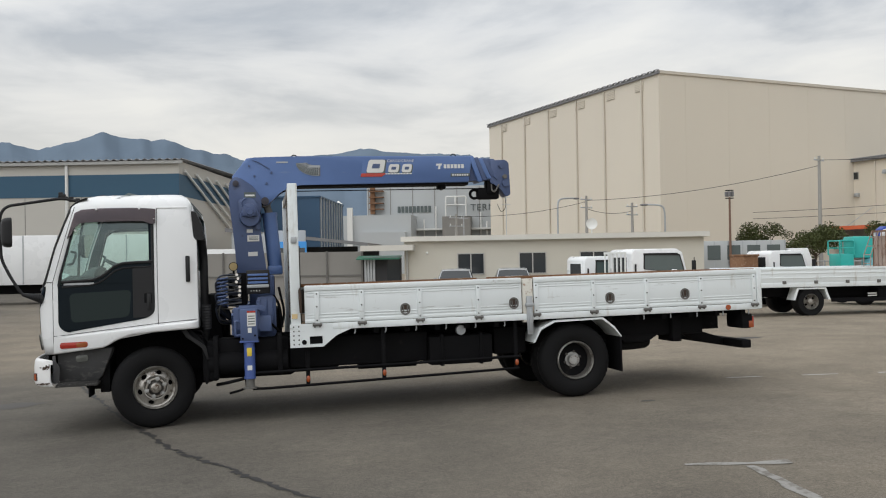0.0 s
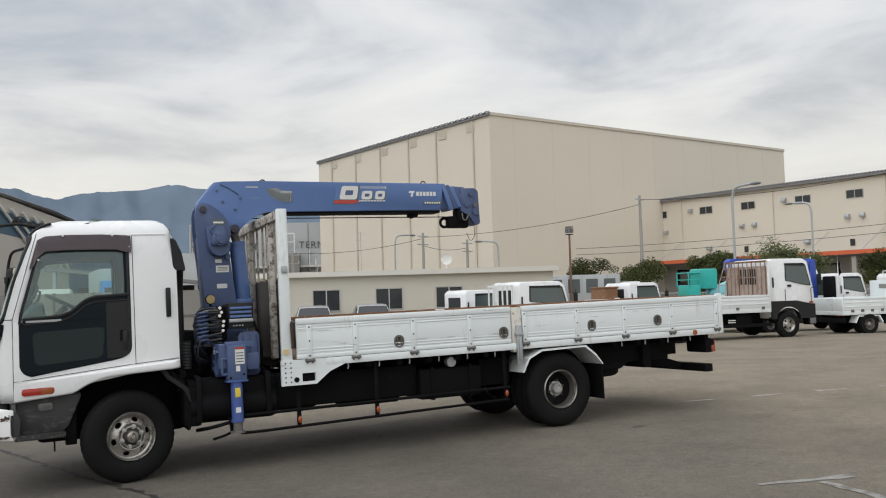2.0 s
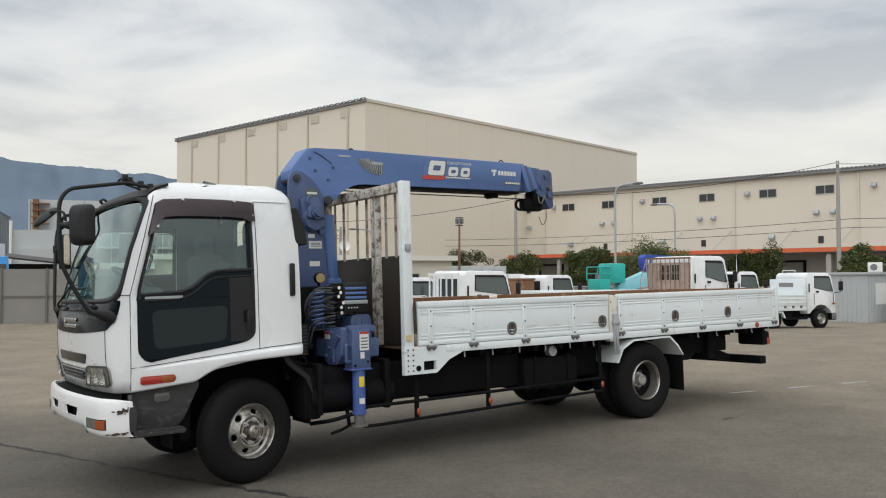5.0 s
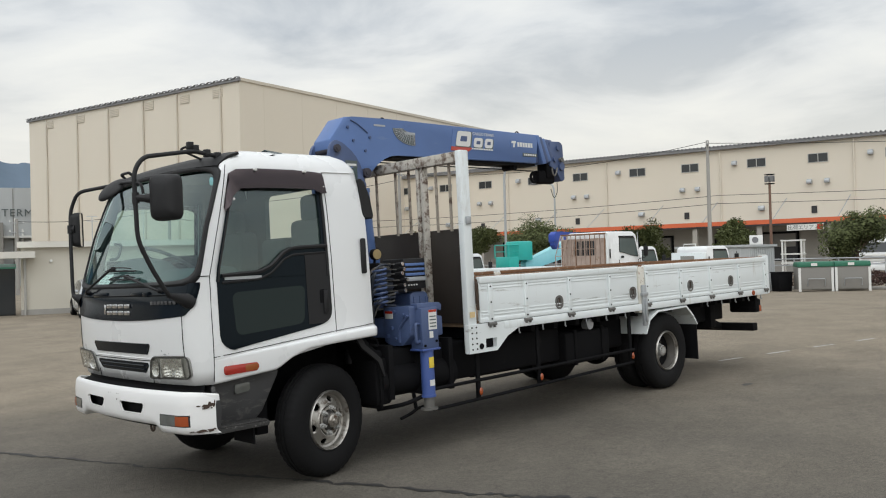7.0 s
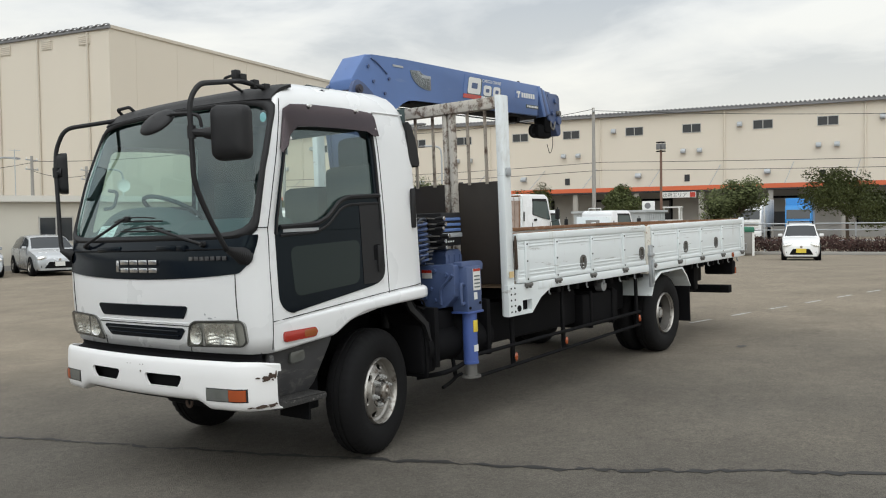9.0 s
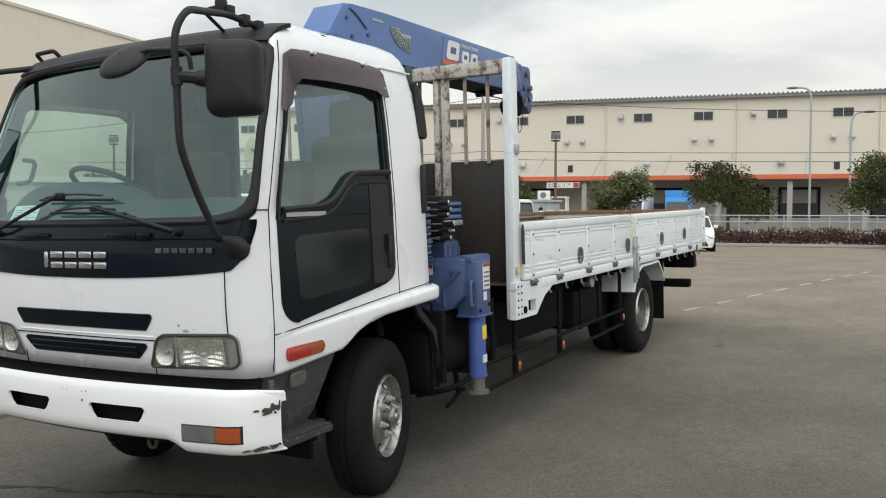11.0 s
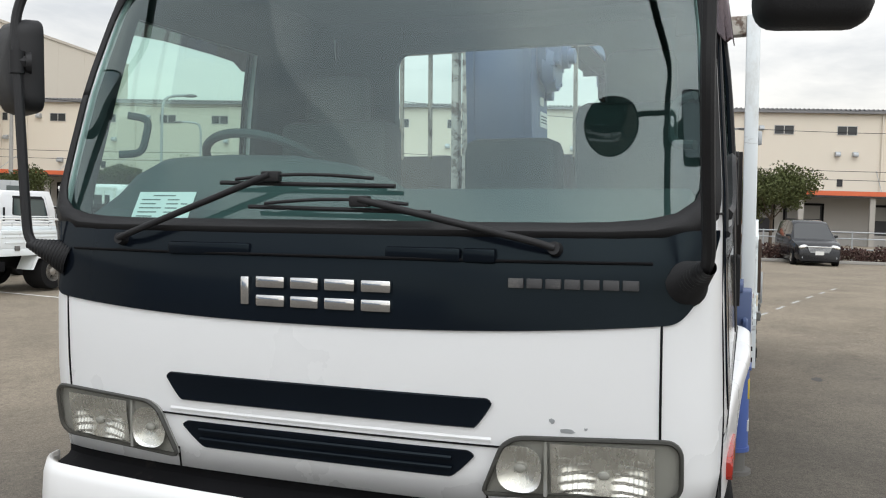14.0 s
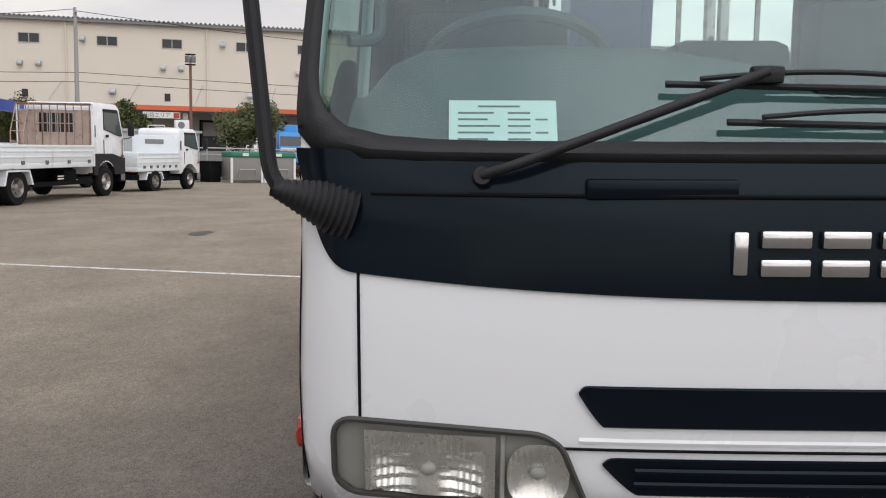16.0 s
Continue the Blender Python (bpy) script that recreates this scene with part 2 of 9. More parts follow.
AMBER = mat("amber_lens", (0.32, 0.066, 0.018), 0.2, var=0.1, coat=0.5)
RED = mat("red_lens", (0.42, 0.03, 0.015), 0.2, var=0.1, coat=0.5)
LENS = mat("lamp_lens", (0.12, 0.125, 0.118), 0.15, var=0.25, scale=14.0, coat=0.5)
REFLECTOR = mat("lamp_reflector", (0.90, 0.90, 0.88), 0.27, metal=0.92, var=0.06, scale=30.0)
SEAT = mat("grey_seat_fabric", (0.046, 0.064, 0.067), 0.9, var=0.15, scale=30.0)
TRIM = mat("dark_grey_dash", (0.045, 0.068, 0.070), 0.7, var=0.1)
PAPER = mat("pale_green_paper", (0.80, 0.82, 0.82), 0.8, var=0.03)
INK = mat("print_ink", (0.10, 0.12, 0.12), 0.8)
STICKER = mat("white_sticker", (0.70, 0.70, 0.68), 0.5, var=0.06)
PEACH = mat("faded_yellow_sticker", (0.66, 0.50, 0.26), 0.6, var=0.15, scale=12.0)
YELLOW = mat("yellow_sticker", (0.72, 0.55, 0.06), 0.5)
BEIGE = mat("beige_wall_panel", (0.68, 0.62, 0.525), 0.75, var=0.035, scale=0.15, dirt=(0.61, 0.55, 0.46), dirt_amount=0.05, dirt_scale=0.3)
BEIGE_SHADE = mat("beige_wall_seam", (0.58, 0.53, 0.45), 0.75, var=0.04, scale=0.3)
OFFICE = mat("cream_office_wall", (0.56, 0.53, 0.46), 0.8, var=0.05, scale=0.5, dirt=(0.40, 0.37, 0.31), dirt_amount=0.07, dirt_scale=0.8)
GREY_WALL = mat("grey_steel_wall", (0.44, 0.46, 0.47), 0.6, var=0.05, scale=0.2)
GREY_FENCE = mat("grey_panel_fence", (0.23, 0.22, 0.205), 0.7, var=0.15, scale=0.8)
NAVY = mat("blue_wall_band", (0.028, 0.085, 0.145), 0.6, var=0.06, scale=0.3)
BLUE_WALL = mat("blue_steel_wall", (0.035, 0.085, 0.16), 0.55, var=0.08, scale=0.3)
ROOF_PALE = mat("pale_corrugated_roof", (0.36, 0.36, 0.35), 0.5, var=0.08, scale=2.0)
GREY_BEIGE = mat("grey_beige_wall", (0.50, 0.48, 0.44), 0.75, var=0.05, scale=0.25, dirt=(0.43, 0.41, 0.37), dirt_amount=0.05, dirt_scale=0.4)
OFFICE_TRIM = mat("pale_office_trim", (0.62, 0.60, 0.55), 0.7, var=0.05, scale=0.8, dirt=(0.40, 0.38, 0.34), dirt_amount=0.06, dirt_scale=1.5)
ROOF = mat("grey_corrugated_roof", (0.19, 0.19, 0.195), 0.5, var=0.1, scale=2.0)
ORANGE = mat("orange_canopy_edge", (0.62, 0.13, 0.05), 0.5, var=0.06, scale=1.0)
DOCK = mat("dock_wall", (0.36, 0.34, 0.31), 0.8, var=0.06, scale=0.4)
# near-black: paints unlit depth in doorways and shelter; plain colour on hatches and gutter
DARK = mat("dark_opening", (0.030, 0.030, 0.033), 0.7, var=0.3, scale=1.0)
PANE = mat("window_pane", (0.030, 0.034, 0.038), 0.08, var=0.1, scale=1.0)
ALU = mat("aluminium_frame", (0.45, 0.44, 0.42), 0.4, metal=0.4)
CONCRETE = mat("concrete", (0.33, 0.32, 0.30), 0.85, var=0.12, scale=3.0)
POLE_BROWN = mat("brown_painted_pole", (0.17, 0.095, 0.065), 0.6)
BARK = mat("bark", (0.10, 0.075, 0.055), 0.9, var=0.3, scale=9.0, bump=0.4)
TEAL = mat("teal_paint", (0.035, 0.42, 0.37), 0.4, var=0.08)
SKYBLUE = mat("light_blue_paint", (0.28, 0.58, 0.63), 0.4, var=0.08)
COBALT = mat("cobalt_paint", (0.03, 0.07, 0.36), 0.4)
TRUCK_BLUE = mat("bright_blue_truck", (0.03, 0.24, 0.60), 0.4)
GREEN_LID = mat("green_lid", (0.03, 0.16, 0.10), 0.5)
SILVER_CAR = mat("silver_car_paint", (0.46, 0.48, 0.50), 0.25, metal=0.4, coat=0.6)
WHITE_CAR = mat("white_car_paint", (0.78, 0.78, 0.78), 0.25, var=0.02, coat=0.6)
DARK_CAR = mat("black_car_paint", (0.010, 0.011, 0.014), 0.2, coat=0.25, spec=0.3)
LINE_PAINT = mat("white_road_paint", (0.66, 0.655, 0.63), 0.8, var=0.1, scale=8.0, dirt=(0.24, 0.23, 0.21), dirt_amount=0.22, dirt_scale=9.0)
DASH_PAINT = mat("thin_worn_dash_paint", (0.46, 0.455, 0.44), 0.8, var=0.12, scale=8.0, dirt=(0.20, 0.19, 0.175), dirt_amount=0.24, dirt_scale=9.0)
TAR = mat("tar_seam", (0.022, 0.021, 0.020), 0.75, var=0.2, scale=9.0)
STAIN = mat("oil_stain", (0.055, 0.050, 0.045), 0.7, var=0.2, scale=4.0)
# the haze of distance is put into this blue-grey colour
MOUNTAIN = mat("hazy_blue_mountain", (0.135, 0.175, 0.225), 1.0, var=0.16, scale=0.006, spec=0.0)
WINDSCREEN = glass_mat("green_tinted_glass", (0.68, 0.88, 0.84), mirror=0.105, sheen=(0.72, 0.83, 0.83))
VISOR = glass_mat("smoked_visor", (0.17, 0.135, 0.135), 0.15, mirror=0.06, sheen=(0.8, 0.68, 0.72))
LAMP_GLASS = glass_mat("lamp_glass", (0.94, 0.94, 0.91), mirror=0.04)
SIDE_GLASS = glass_mat("smoked_side_glass", (0.80, 0.92, 0.87), mirror=0.13, sheen=(0.72, 0.84, 0.83))
for pane in (LOWER_PANE, BLACK_GLOSS):
    pane.node_tree.nodes["Principled BSDF"].inputs["Specular Tint"].default_value = (0.72, 0.95, 1.0, 1)


def leaf_mat(name, color):
    m = mat(name, color, 0.7, var=0.0, spec=0.15)
    nt = m.node_tree
    geo = nt.nodes.new("ShaderNodeNewGeometry")
    r = nt.nodes.new("ShaderNodeValToRGB")
    r.color_ramp.elements[0].color = (*[c * 0.55 for c in color], 1)
    r.color_ramp.elements[1].color = (*[c * 1.55 for c in color], 1)
    nt.links.new(geo.outputs["Random Per Island"], r.inputs[0])
    nt.links.new(r.outputs[0], nt.nodes["Principled BSDF"].inputs["Base Color"])
    return m


LEAF = leaf_mat("evergreen_leaves", (0.088, 0.102, 0.042))
HEDGE_LEAF = leaf_mat("brown_hedge_leaves", (0.058, 0.032, 0.027))


def asphalt_mat():
    m = mat("worn_asphalt", (0.116, 0.105, 0.089), 0.88, var=0.16, scale=0.9, dirt=(0.105, 0.094, 0.080), dirt_amount=0.17, dirt_scale=0.7, spec=0.3)
    nt = m.node_tree
    b = nt.nodes["Principled BSDF"]
    src = b.inputs["Base Color"].links[0].from_socket
    co = nt.nodes.new("ShaderNodeTexCoord")
    # paler and warmer towards the yard's far part, with a ragged edge
    where = nt.nodes.new("ShaderNodeSeparateXYZ")
    nt.links.new(co.outputs["Object"], where.inputs[0])
    ragged = nt.nodes.new("ShaderNodeTexNoise")
    ragged.inputs["Scale"].default_value, ragged.inputs["Detail"].default_value = 0.22, 5.0
    nt.links.new(co.outputs["Object"], ragged.inputs["Vector"])
    shift = nt.nodes.new("ShaderNodeMath")
    shift.operation = "MULTIPLY_ADD"
    shift.inputs[1].default_value = 9.0
    nt.links.new(ragged.outputs["Fac"], shift.inputs[0])
    beyond = nt.nodes.new("ShaderNodeMapRange")
    beyond.inputs["From Min"].default_value, beyond.inputs["From Max"].default_value = 10.0, 20.0
    beyond.inputs["To Min"].default_value, beyond.inputs["To Max"].default_value = 0.0, 13.0
    nt.links.new(where.outputs[1], beyond.inputs["Value"])
    along = nt.nodes.new("ShaderNodeMath")
    along.operation = "ADD"
    nt.links.new(where.outputs[0], along.inputs[0])
    nt.links.new(beyond.outputs[0], along.inputs[1])
    nt.links.new(along.outputs[0], shift.inputs[2])
    edge = nt.nodes.new("ShaderNodeMapRange")
    edge.interpolation_type = "SMOOTHSTEP"
    edge.inputs["From Min"].default_value, edge.inputs["From Max"].default_value = 3.3, 14.6
    nt.links.new(shift.outputs[0], edge.inputs["Value"])
    far_pale = nt.nodes.new("ShaderNodeMix")
    far_pale.data_type = "RGBA"
    far_pale.blend_type = "MULTIPLY"
    far_pale.inputs["B"].default_value = (2.22, 2.08, 1.88, 1)
    nt.links.new(src, far_pale.inputs["A"])
    nt.links.new(edge.outputs[0], far_pale.inputs["Factor"])
    src = far_pale.outputs["Result"]
    grit = nt.nodes.new("ShaderNodeTexVoronoi")
    grit.inputs["Scale"].default_value = 130.0
    nt.links.new(co.outputs["Object"], grit.inputs["Vector"])
    sp = nt.nodes.new("ShaderNodeMapRange")
    sp.inputs["From Max"].default_value = 0.8
    sp.inputs["To Min"].default_value, sp.inputs["To Max"].default_value = 1.38, 0.66
    nt.links.new(grit.outputs["Distance"], sp.inputs["Value"])
    total = sp.outputs[0]
    for size, low, high in ((38.0, 0.82, 1.18), (9.0, 0.91, 1.09), (0.8, 0.86, 1.14)):
        mottle = nt.nodes.new("ShaderNodeTexNoise")
        mottle.inputs["Scale"].default_value, mottle.inputs["Detail"].default_value, mottle.inputs["Roughness"].default_value = size, 3.0, 0.6
        nt.links.new(co.outputs["Object"], mottle.inputs["Vector"])
        span = nt.nodes.new("ShaderNodeMapRange")
        span.inputs["From Min"].default_value, span.inputs["From Max"].default_value = 0.32, 0.68
        span.inputs["To Min"].default_value, span.inputs["To Max"].default_value = low, high
        nt.links.new(mottle.outputs["Fac"], span.inputs["Value"])
        both = nt.nodes.new("ShaderNodeMath")
        both.operation = "MULTIPLY"
        nt.links.new(total, both.inputs[0])
        nt.links.new(span.outputs[0], both.inputs[1])
        total = both.outputs[0]
    mul = nt.nodes.new("ShaderNodeVectorMath")
    mul.operation = "SCALE"
    nt.links.new(src, mul.inputs[0])
    nt.links.new(total, mul.inputs["Scale"])
    nt.links.new(mul.outputs[0], b.inputs["Base Color"])
    bp = nt.nodes.new("ShaderNodeBump")
    bp.inputs["Strength"].default_value, bp.inputs["Distance"].default_value = 0.6, 0.008
    nt.links.new(total, bp.inputs["Height"])
    nt.links.new(bp.outputs[0], b.inputs["Normal"])
    return m


ASPHALT = asphalt_mat()
streaks(STEP_GREY, (1.0, 1.0, 4.0), (0.20, 0.195, 0.18), 0.55, 0.75, 5.0)
streaks(BLUE, (0.6, 1.0, 4.0), (0.16, 0.225, 0.38), 0.62, 0.74, 3.0)

# ---- mesh helpers ----
def part(name, bm, material, parent=None, label="", smooth=35):
    """Link a bmesh as one mesh object, under a thing or a part."""
    me = bpy.data.meshes.new(name)
    bmesh.ops.recalc_face_normals(bm, faces=bm.faces)
    bm.to_mesh(me)
    bm.free()
    me.materials.append(material)
    if smooth:
        me.polygons.foreach_set("use_smooth", [True] * len(me.polygons))
        me.set_sharp_from_angle(angle=radians(smooth))
    ob = new(name, me)
    if parent:
        ob.parent = parent
    if label:
        tagged(ob, label)
    return ob


def thing(name, m, label, category, group="", kind=""):
    e = new(name)
    e.empty_display_size = 0.3
    e.matrix_world = m
    return tagged(e, label, category, group, kind)


def bx(bm, x0, x1, y0, y1, z0, z1, b=0.0):
    m = Matrix.Translation(((x0 + x1) / 2, (y0 + y1) / 2, (z0 + z1) / 2)) @ Matrix.Diagonal((abs(x1 - x0), abs(y1 - y0), abs(z1 - z0), 1))
    vs = bmesh.ops.create_cube(bm, size=1, matrix=m)["verts"]
    if b:
        es = list({e for v in vs for e in v.link_edges})
        bmesh.ops.bevel(bm, geom=es, offset=b, segments=2, profile=0.5, affect="EDGES")
    return bm


def box(x0, x1, y0, y1, z0, z1, b=0.0):
    return bx(bmesh.new(), x0, x1, y0, y1, z0, z1, b)


def cyl(bm, p0, p1, r, n=16, r2=None):
    p0, p1 = Vector(p0), Vector(p1)
    m = Matrix.Translation((p0 + p1) / 2) @ (p1 - p0).to_track_quat("Z", "Y").to_matrix().to_4x4()
    bmesh.ops.create_cone(bm, cap_ends=True, segments=n, radius1=r, radius2=r if r2 is None else r2, depth=(p1 - p0).length, matrix=m)
    return bm


def tube(bm, pts, r, n=8):
    """A round bar along points."""
    pts = [Vector(p) for p in pts]
    rings, up = [], None
    for i, p in enumerate(pts):
        d = (pts[min(i + 1, len(pts) - 1)] - pts[max(i - 1, 0)]).normalized()
        if up is None:
            up = d.orthogonal().normalized()
        up = (up - d * up.dot(d)).normalized()
        side = d.cross(up)
        rings.append([bm.verts.new(p + r * (math.cos(a) * up + math.sin(a) * side)) for a in [2 * math.pi * k / n for k in range(n)]])
    for a, b in zip(rings, rings[1:]):
        for k in range(n):
            bm.faces.new((a[k], a[(k + 1) % n], b[(k + 1) % n], b[k]))
    bm.faces.new(rings[0][::-1])
    bm.faces.new(rings[-1])
    return bm


def bend(pts, r=0.08, n=5):
    """Points with their corners rounded."""
    pts = [Vector(p) for p in pts]
    out = [pts[0]]
    for a, b, c in zip(pts, pts[1:], pts[2:]):
        r1, r2 = min(r, (a - b).length / 2), min(r, (c - b).length / 2)
        p, q = b + (a - b).normalized() * r1, b + (c - b).normalized() * r2
        out += [p.lerp(b, t).lerp(b.lerp(q, t), t) for t in [k / n for k in range(n + 1)]]
    return out + [pts[-1]]


def prism(bm, poly, axis, a, b, bevel=0.0):
    """A flat outline pushed along an axis: (x, z) along y, (x, y) along z, (y, z) along x."""
    def at(p, h):
        return {"y": (p[0], h, p[1]), "z": (p[0], p[1], h), "x": (h, p[0], p[1])}[axis]
    lo = [bm.verts.new(at(p, a)) for p in poly]
    hi = [bm.verts.new(at(p, b)) for p in poly]
    fs = [bm.faces.new(lo), bm.faces.new(hi[::-1])]
    n = len(poly)
    for k in range(n):
        fs.append(bm.faces.new((lo[k], hi[k], hi[(k + 1) % n], lo[(k + 1) % n])))
    if bevel:
        bmesh.ops.bevel(bm, geom=list({e for f in fs for e in f.edges}), offset=bevel, segments=2, profile=0.5, affect="EDGES")
    return bm


def lathe(bm, prof, centre=(0, 0, 0), n=32, skip=None):
    """Turn a profile of (radius, y) round the y axis. skip(row, k): faces left open."""
    c = Vector(centre)
    rows = []
    for r, h in prof:
        rows.append([bm.verts.new(c + Vector((r * math.cos(2 * math.pi * k / n), h, r * math.sin(2 * math.pi * k / n)))) for k in range(n)])
    for i, (a, b) in enumerate(zip(rows, rows[1:])):
        for k in range(n):
            if skip and skip(i, k):
                continue
            bm.faces.new((a[k], a[(k + 1) % n], b[(k + 1) % n], b[k]))
    return bm


def rounded(pts, r, n=4):
    """A closed flat outline with round corners."""
    out = []
    m = len(pts)
    for i in range(m):
        a, b, c = Vector(pts[i - 1]), Vector(pts[i]), Vector(pts[(i + 1) % m])
        ra, rc = min(r, (a - b).length * 0.45), min(r, (c - b).length * 0.45)
        p, q = b + (a - b).normalized() * ra, b + (c - b).normalized() * rc
        out += [tuple(p.lerp(b, t).lerp(b.lerp(q, t), t)) for t in [k / n for k in range(n + 1)]]
    return out


def grid(bm, rows):
    """Faces over rows of points."""
    vs = [[bm.verts.new(p) for p in row] for row in rows]
    for a, b in zip(vs, vs[1:]):
        for k in range(len(a) - 1):
            bm.faces.new((a[k], a[k + 1], b[k + 1], b[k]))
    return bm


def interp(x, table):
    return float(np.interp(x, [a for a, _ in table], [b for _, b in table]))


def text_mesh(name, words, size, m, material, parent=None, depth=0.004, spread=1.0):
    """Writing in the built-in font as a thin mesh."""
    cu = bpy.data.curves.new(name, "FONT")
    cu.body, cu.size, cu.extrude, cu.align_x, cu.space_character = words, size, depth, "CENTER", spread
    ob = new(name, cu)
    me = bpy.data.meshes.new_from_object(ob.evaluated_get(bpy.context.evaluated_depsgraph_get()))
    bpy.data.objects.remove(ob)
    bpy.data.curves.remove(cu)
    me.materials.clear()
    me.materials.append(material)
    o = new(name, me)
    if parent:
        o.parent = parent
    o.matrix_basis = m
    return o


# ---- the ground's height, and the truck's stand on it ----
LEAN = Matrix(((0.999881, 0.000159, -0.0154), (0.000159, 0.999788, 0.0206), (0.0154, -0.0206, 0.999669)))
PIVOT = Vector((1.4, 9.9, 0.0))


def ground_z(x, y):
    """The yard tilts a little under the truck and levels out further off."""
    near = 0.0224 * (x - 1.4) - 0.0206 * (y - 9.9) - 0.0096
    w = min(1, max(0, (math.hypot(x - 1.4, y - 9.9) - 9) / 24))
    w = w * w * (3 - 2 * w)
    return near * (1 - w) - 0.20 * w - 0.012


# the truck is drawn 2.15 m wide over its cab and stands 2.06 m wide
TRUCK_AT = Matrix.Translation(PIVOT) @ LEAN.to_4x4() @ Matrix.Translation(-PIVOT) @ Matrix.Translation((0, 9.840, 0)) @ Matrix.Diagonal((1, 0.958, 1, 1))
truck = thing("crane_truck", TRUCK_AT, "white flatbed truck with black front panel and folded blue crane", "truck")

# ---- cab ----
# x to the rear, y to the far side, z up from the ground; the front axle stands at x = -0.947
FRONT = [(0.70, -2.06), (0.80, -2.095), (0.95, -2.12), (1.10, -2.132), (1.27, -2.135), (1.42, -2.118), (1.51, -2.082), (1.90, -1.968), (2.15, -1.872), (2.335, -1.795), (2.40, -1.735), (2.44, -1.645), (2.455, -1.56)]
WIDE = [(0.70, 1.055), (0.90, 1.075), (1.05, 1.075), (1.30, 1.065), (1.60, 1.055), (2.00, 1.025), (2.28, 0.985), (2.36, 0.955), (2.42, 0.905), (2.455, 0.84)]
BACK = [(0.70, -0.47), (2.10, -0.47), (2.28, -0.485), (2.36, -0.525), (2.42, -0.57), (2.455, -0.63)]


def corner(z):
    """How far the front corner reaches back."""
    return interp(z, [(1.30, 0.155), (1.42, 0.13), (1.52, 0.092), (2.3, 0.075)])


def door_front(z):
    return max(interp(z, [(0.7, -1.915), (1.54, -1.915), (2.34, -1.70), (2.46, -1.62)]), interp(z, FRONT) + corner(z) + 0.014)


def front_x(y, z):
    """The cab's front, bowed in plan."""
    k = abs(y) / interp(z, WIDE)
    bow = interp(z, [(1.38, 0.10), (1.52, 0.075), (2.3, 0.058)]) * min(k, 1) ** interp(z, [(1.38, 3.0), (1.52, 2.6)])
    return interp(z, FRONT) + bow + (interp(z, [(1.35, 0.10), (1.52, 0.016)]) * ((k - 0.90) / 0.10) ** 2 if k > 0.9 else 0)


def side_y(x, z):
    """The cab's side, half width, drawn in at the front and rear corners."""
    w = interp(z, WIDE)
    run = interp(z, [(1.35, 0.23), (1.54, 0.11)])
    f = interp(z, FRONT) + run + 0.04
    if x < f:
        w -= interp(z, [(1.35, 0.095), (1.54, 0.022)]) * min(1, (f - x) / run) ** 2
    r = interp(z, BACK) - 0.06
    if x > r:
        w -= 0.05 * min(1, (x - r) / 0.06) ** 2
    return w


def cab_outline(z):
    """Half of the cab's plan at a height, from the middle of the front to the middle of the back."""
    w = interp(z, WIDE)
    pts = [(front_x(k * w, z), k * w) for k in (0, 0.12, 0.25, 0.38, 0.5, 0.62, 0.72, 0.80, 0.865, 0.92)]
    pts.append((front_x(w * 0.97, z), w * 0.97))
    df = door_front(z)
    x1 = interp(z, FRONT) + corner(z)
    bk = interp(z, BACK)
    pts.append((x1, side_y(x1, z)))
    for x in (df, df + 0.055, df + 0.30):
        pts.append((x, side_y(x, z)))
    for x in (-1.25, -0.925, -0.875, -0.60):
        x = min(x, bk - 0.07)
        pts.append((x, side_y(x, z)))
    pts.append((bk, w - 0.05))
    for y in (0.80, 0.54, 0.30, 0):
        pts.append((bk, min(y, w - 0.08) if y else 0))
    return pts


ROWS_Z = [0.80, 0.90, 0.985, 1.05, 1.15, 1.27, 1.40, 1.51, 1.62, 1.76, 1.92, 2.08, 2.20, 2.335, 2.38, 2.42, 2.455]


def arch_floor(x):
    """The cab's lower edge: it rises over the wheel arch."""
    return interp(x, [(-2.2, 0.80), (-1.92, 0.80), (-1.42, 0.845), (-1.30, 0.915), (-1.15, 0.965), (-0.89, 0.985), (-0.45, 1.005)])


def cab_shell():
    bm = bmesh.new()
    rows = []
    for z in ROWS_Z:
        half = cab_outline(z)
        ring = [(x, -y) for x, y in half] + [(x, y) for x, y in half[-2:0:-1]]
        rows.append([bm.verts.new((x, y, max(z, arch_floor(x)))) for x, y in ring])
    n = len(rows[0])
    h = len(cab_outline(1.0))

    def col(k):
        return k if k < h - 1 else 2 * (h - 1) - 1 - k
    for i, (a, b) in enumerate(zip(rows, rows[1:])):
        z0 = ROWS_Z[i]
        for k in range(n):
            c = col(k)
            if 1.50 < z0 < 2.29 and c <= 9:
                continue
            if 1.50 < z0 < 2.19 and 13 <= c <= 15:
                continue
            if 1.61 < z0 < 2.21 and c >= 20:
                continue
            q = (a[k], a[(k + 1) % n], b[(k + 1) % n], b[k])
            if max((v.co - q[0].co).length for v in q[2:]) < 1e-5:
                continue
            try:
                bm.faces.new(q)
            except ValueError:
                pass
    # roof: a slightly domed cap
    top = rows[-1]
    mid = bm.verts.new((-1.05, 0, 2.475))
    inner = [bm.verts.new((-1.05 + (v.co.x + 1.05) * 0.72, v.co.y * 0.8, 2.472)) for v in top]
    for k in range(n):
        bm.faces.new((top[k], top[(k + 1) % n], inner[(k + 1) % n], inner[k]))
        bm.faces.new((inner[k], inner[(k + 1) % n], mid))
    bmesh.ops.remove_doubles(bm, verts=bm.verts, dist=1e-4)
    bmesh.ops.dissolve_degenerate(bm, edges=bm.edges, dist=1e-4)
    return bm


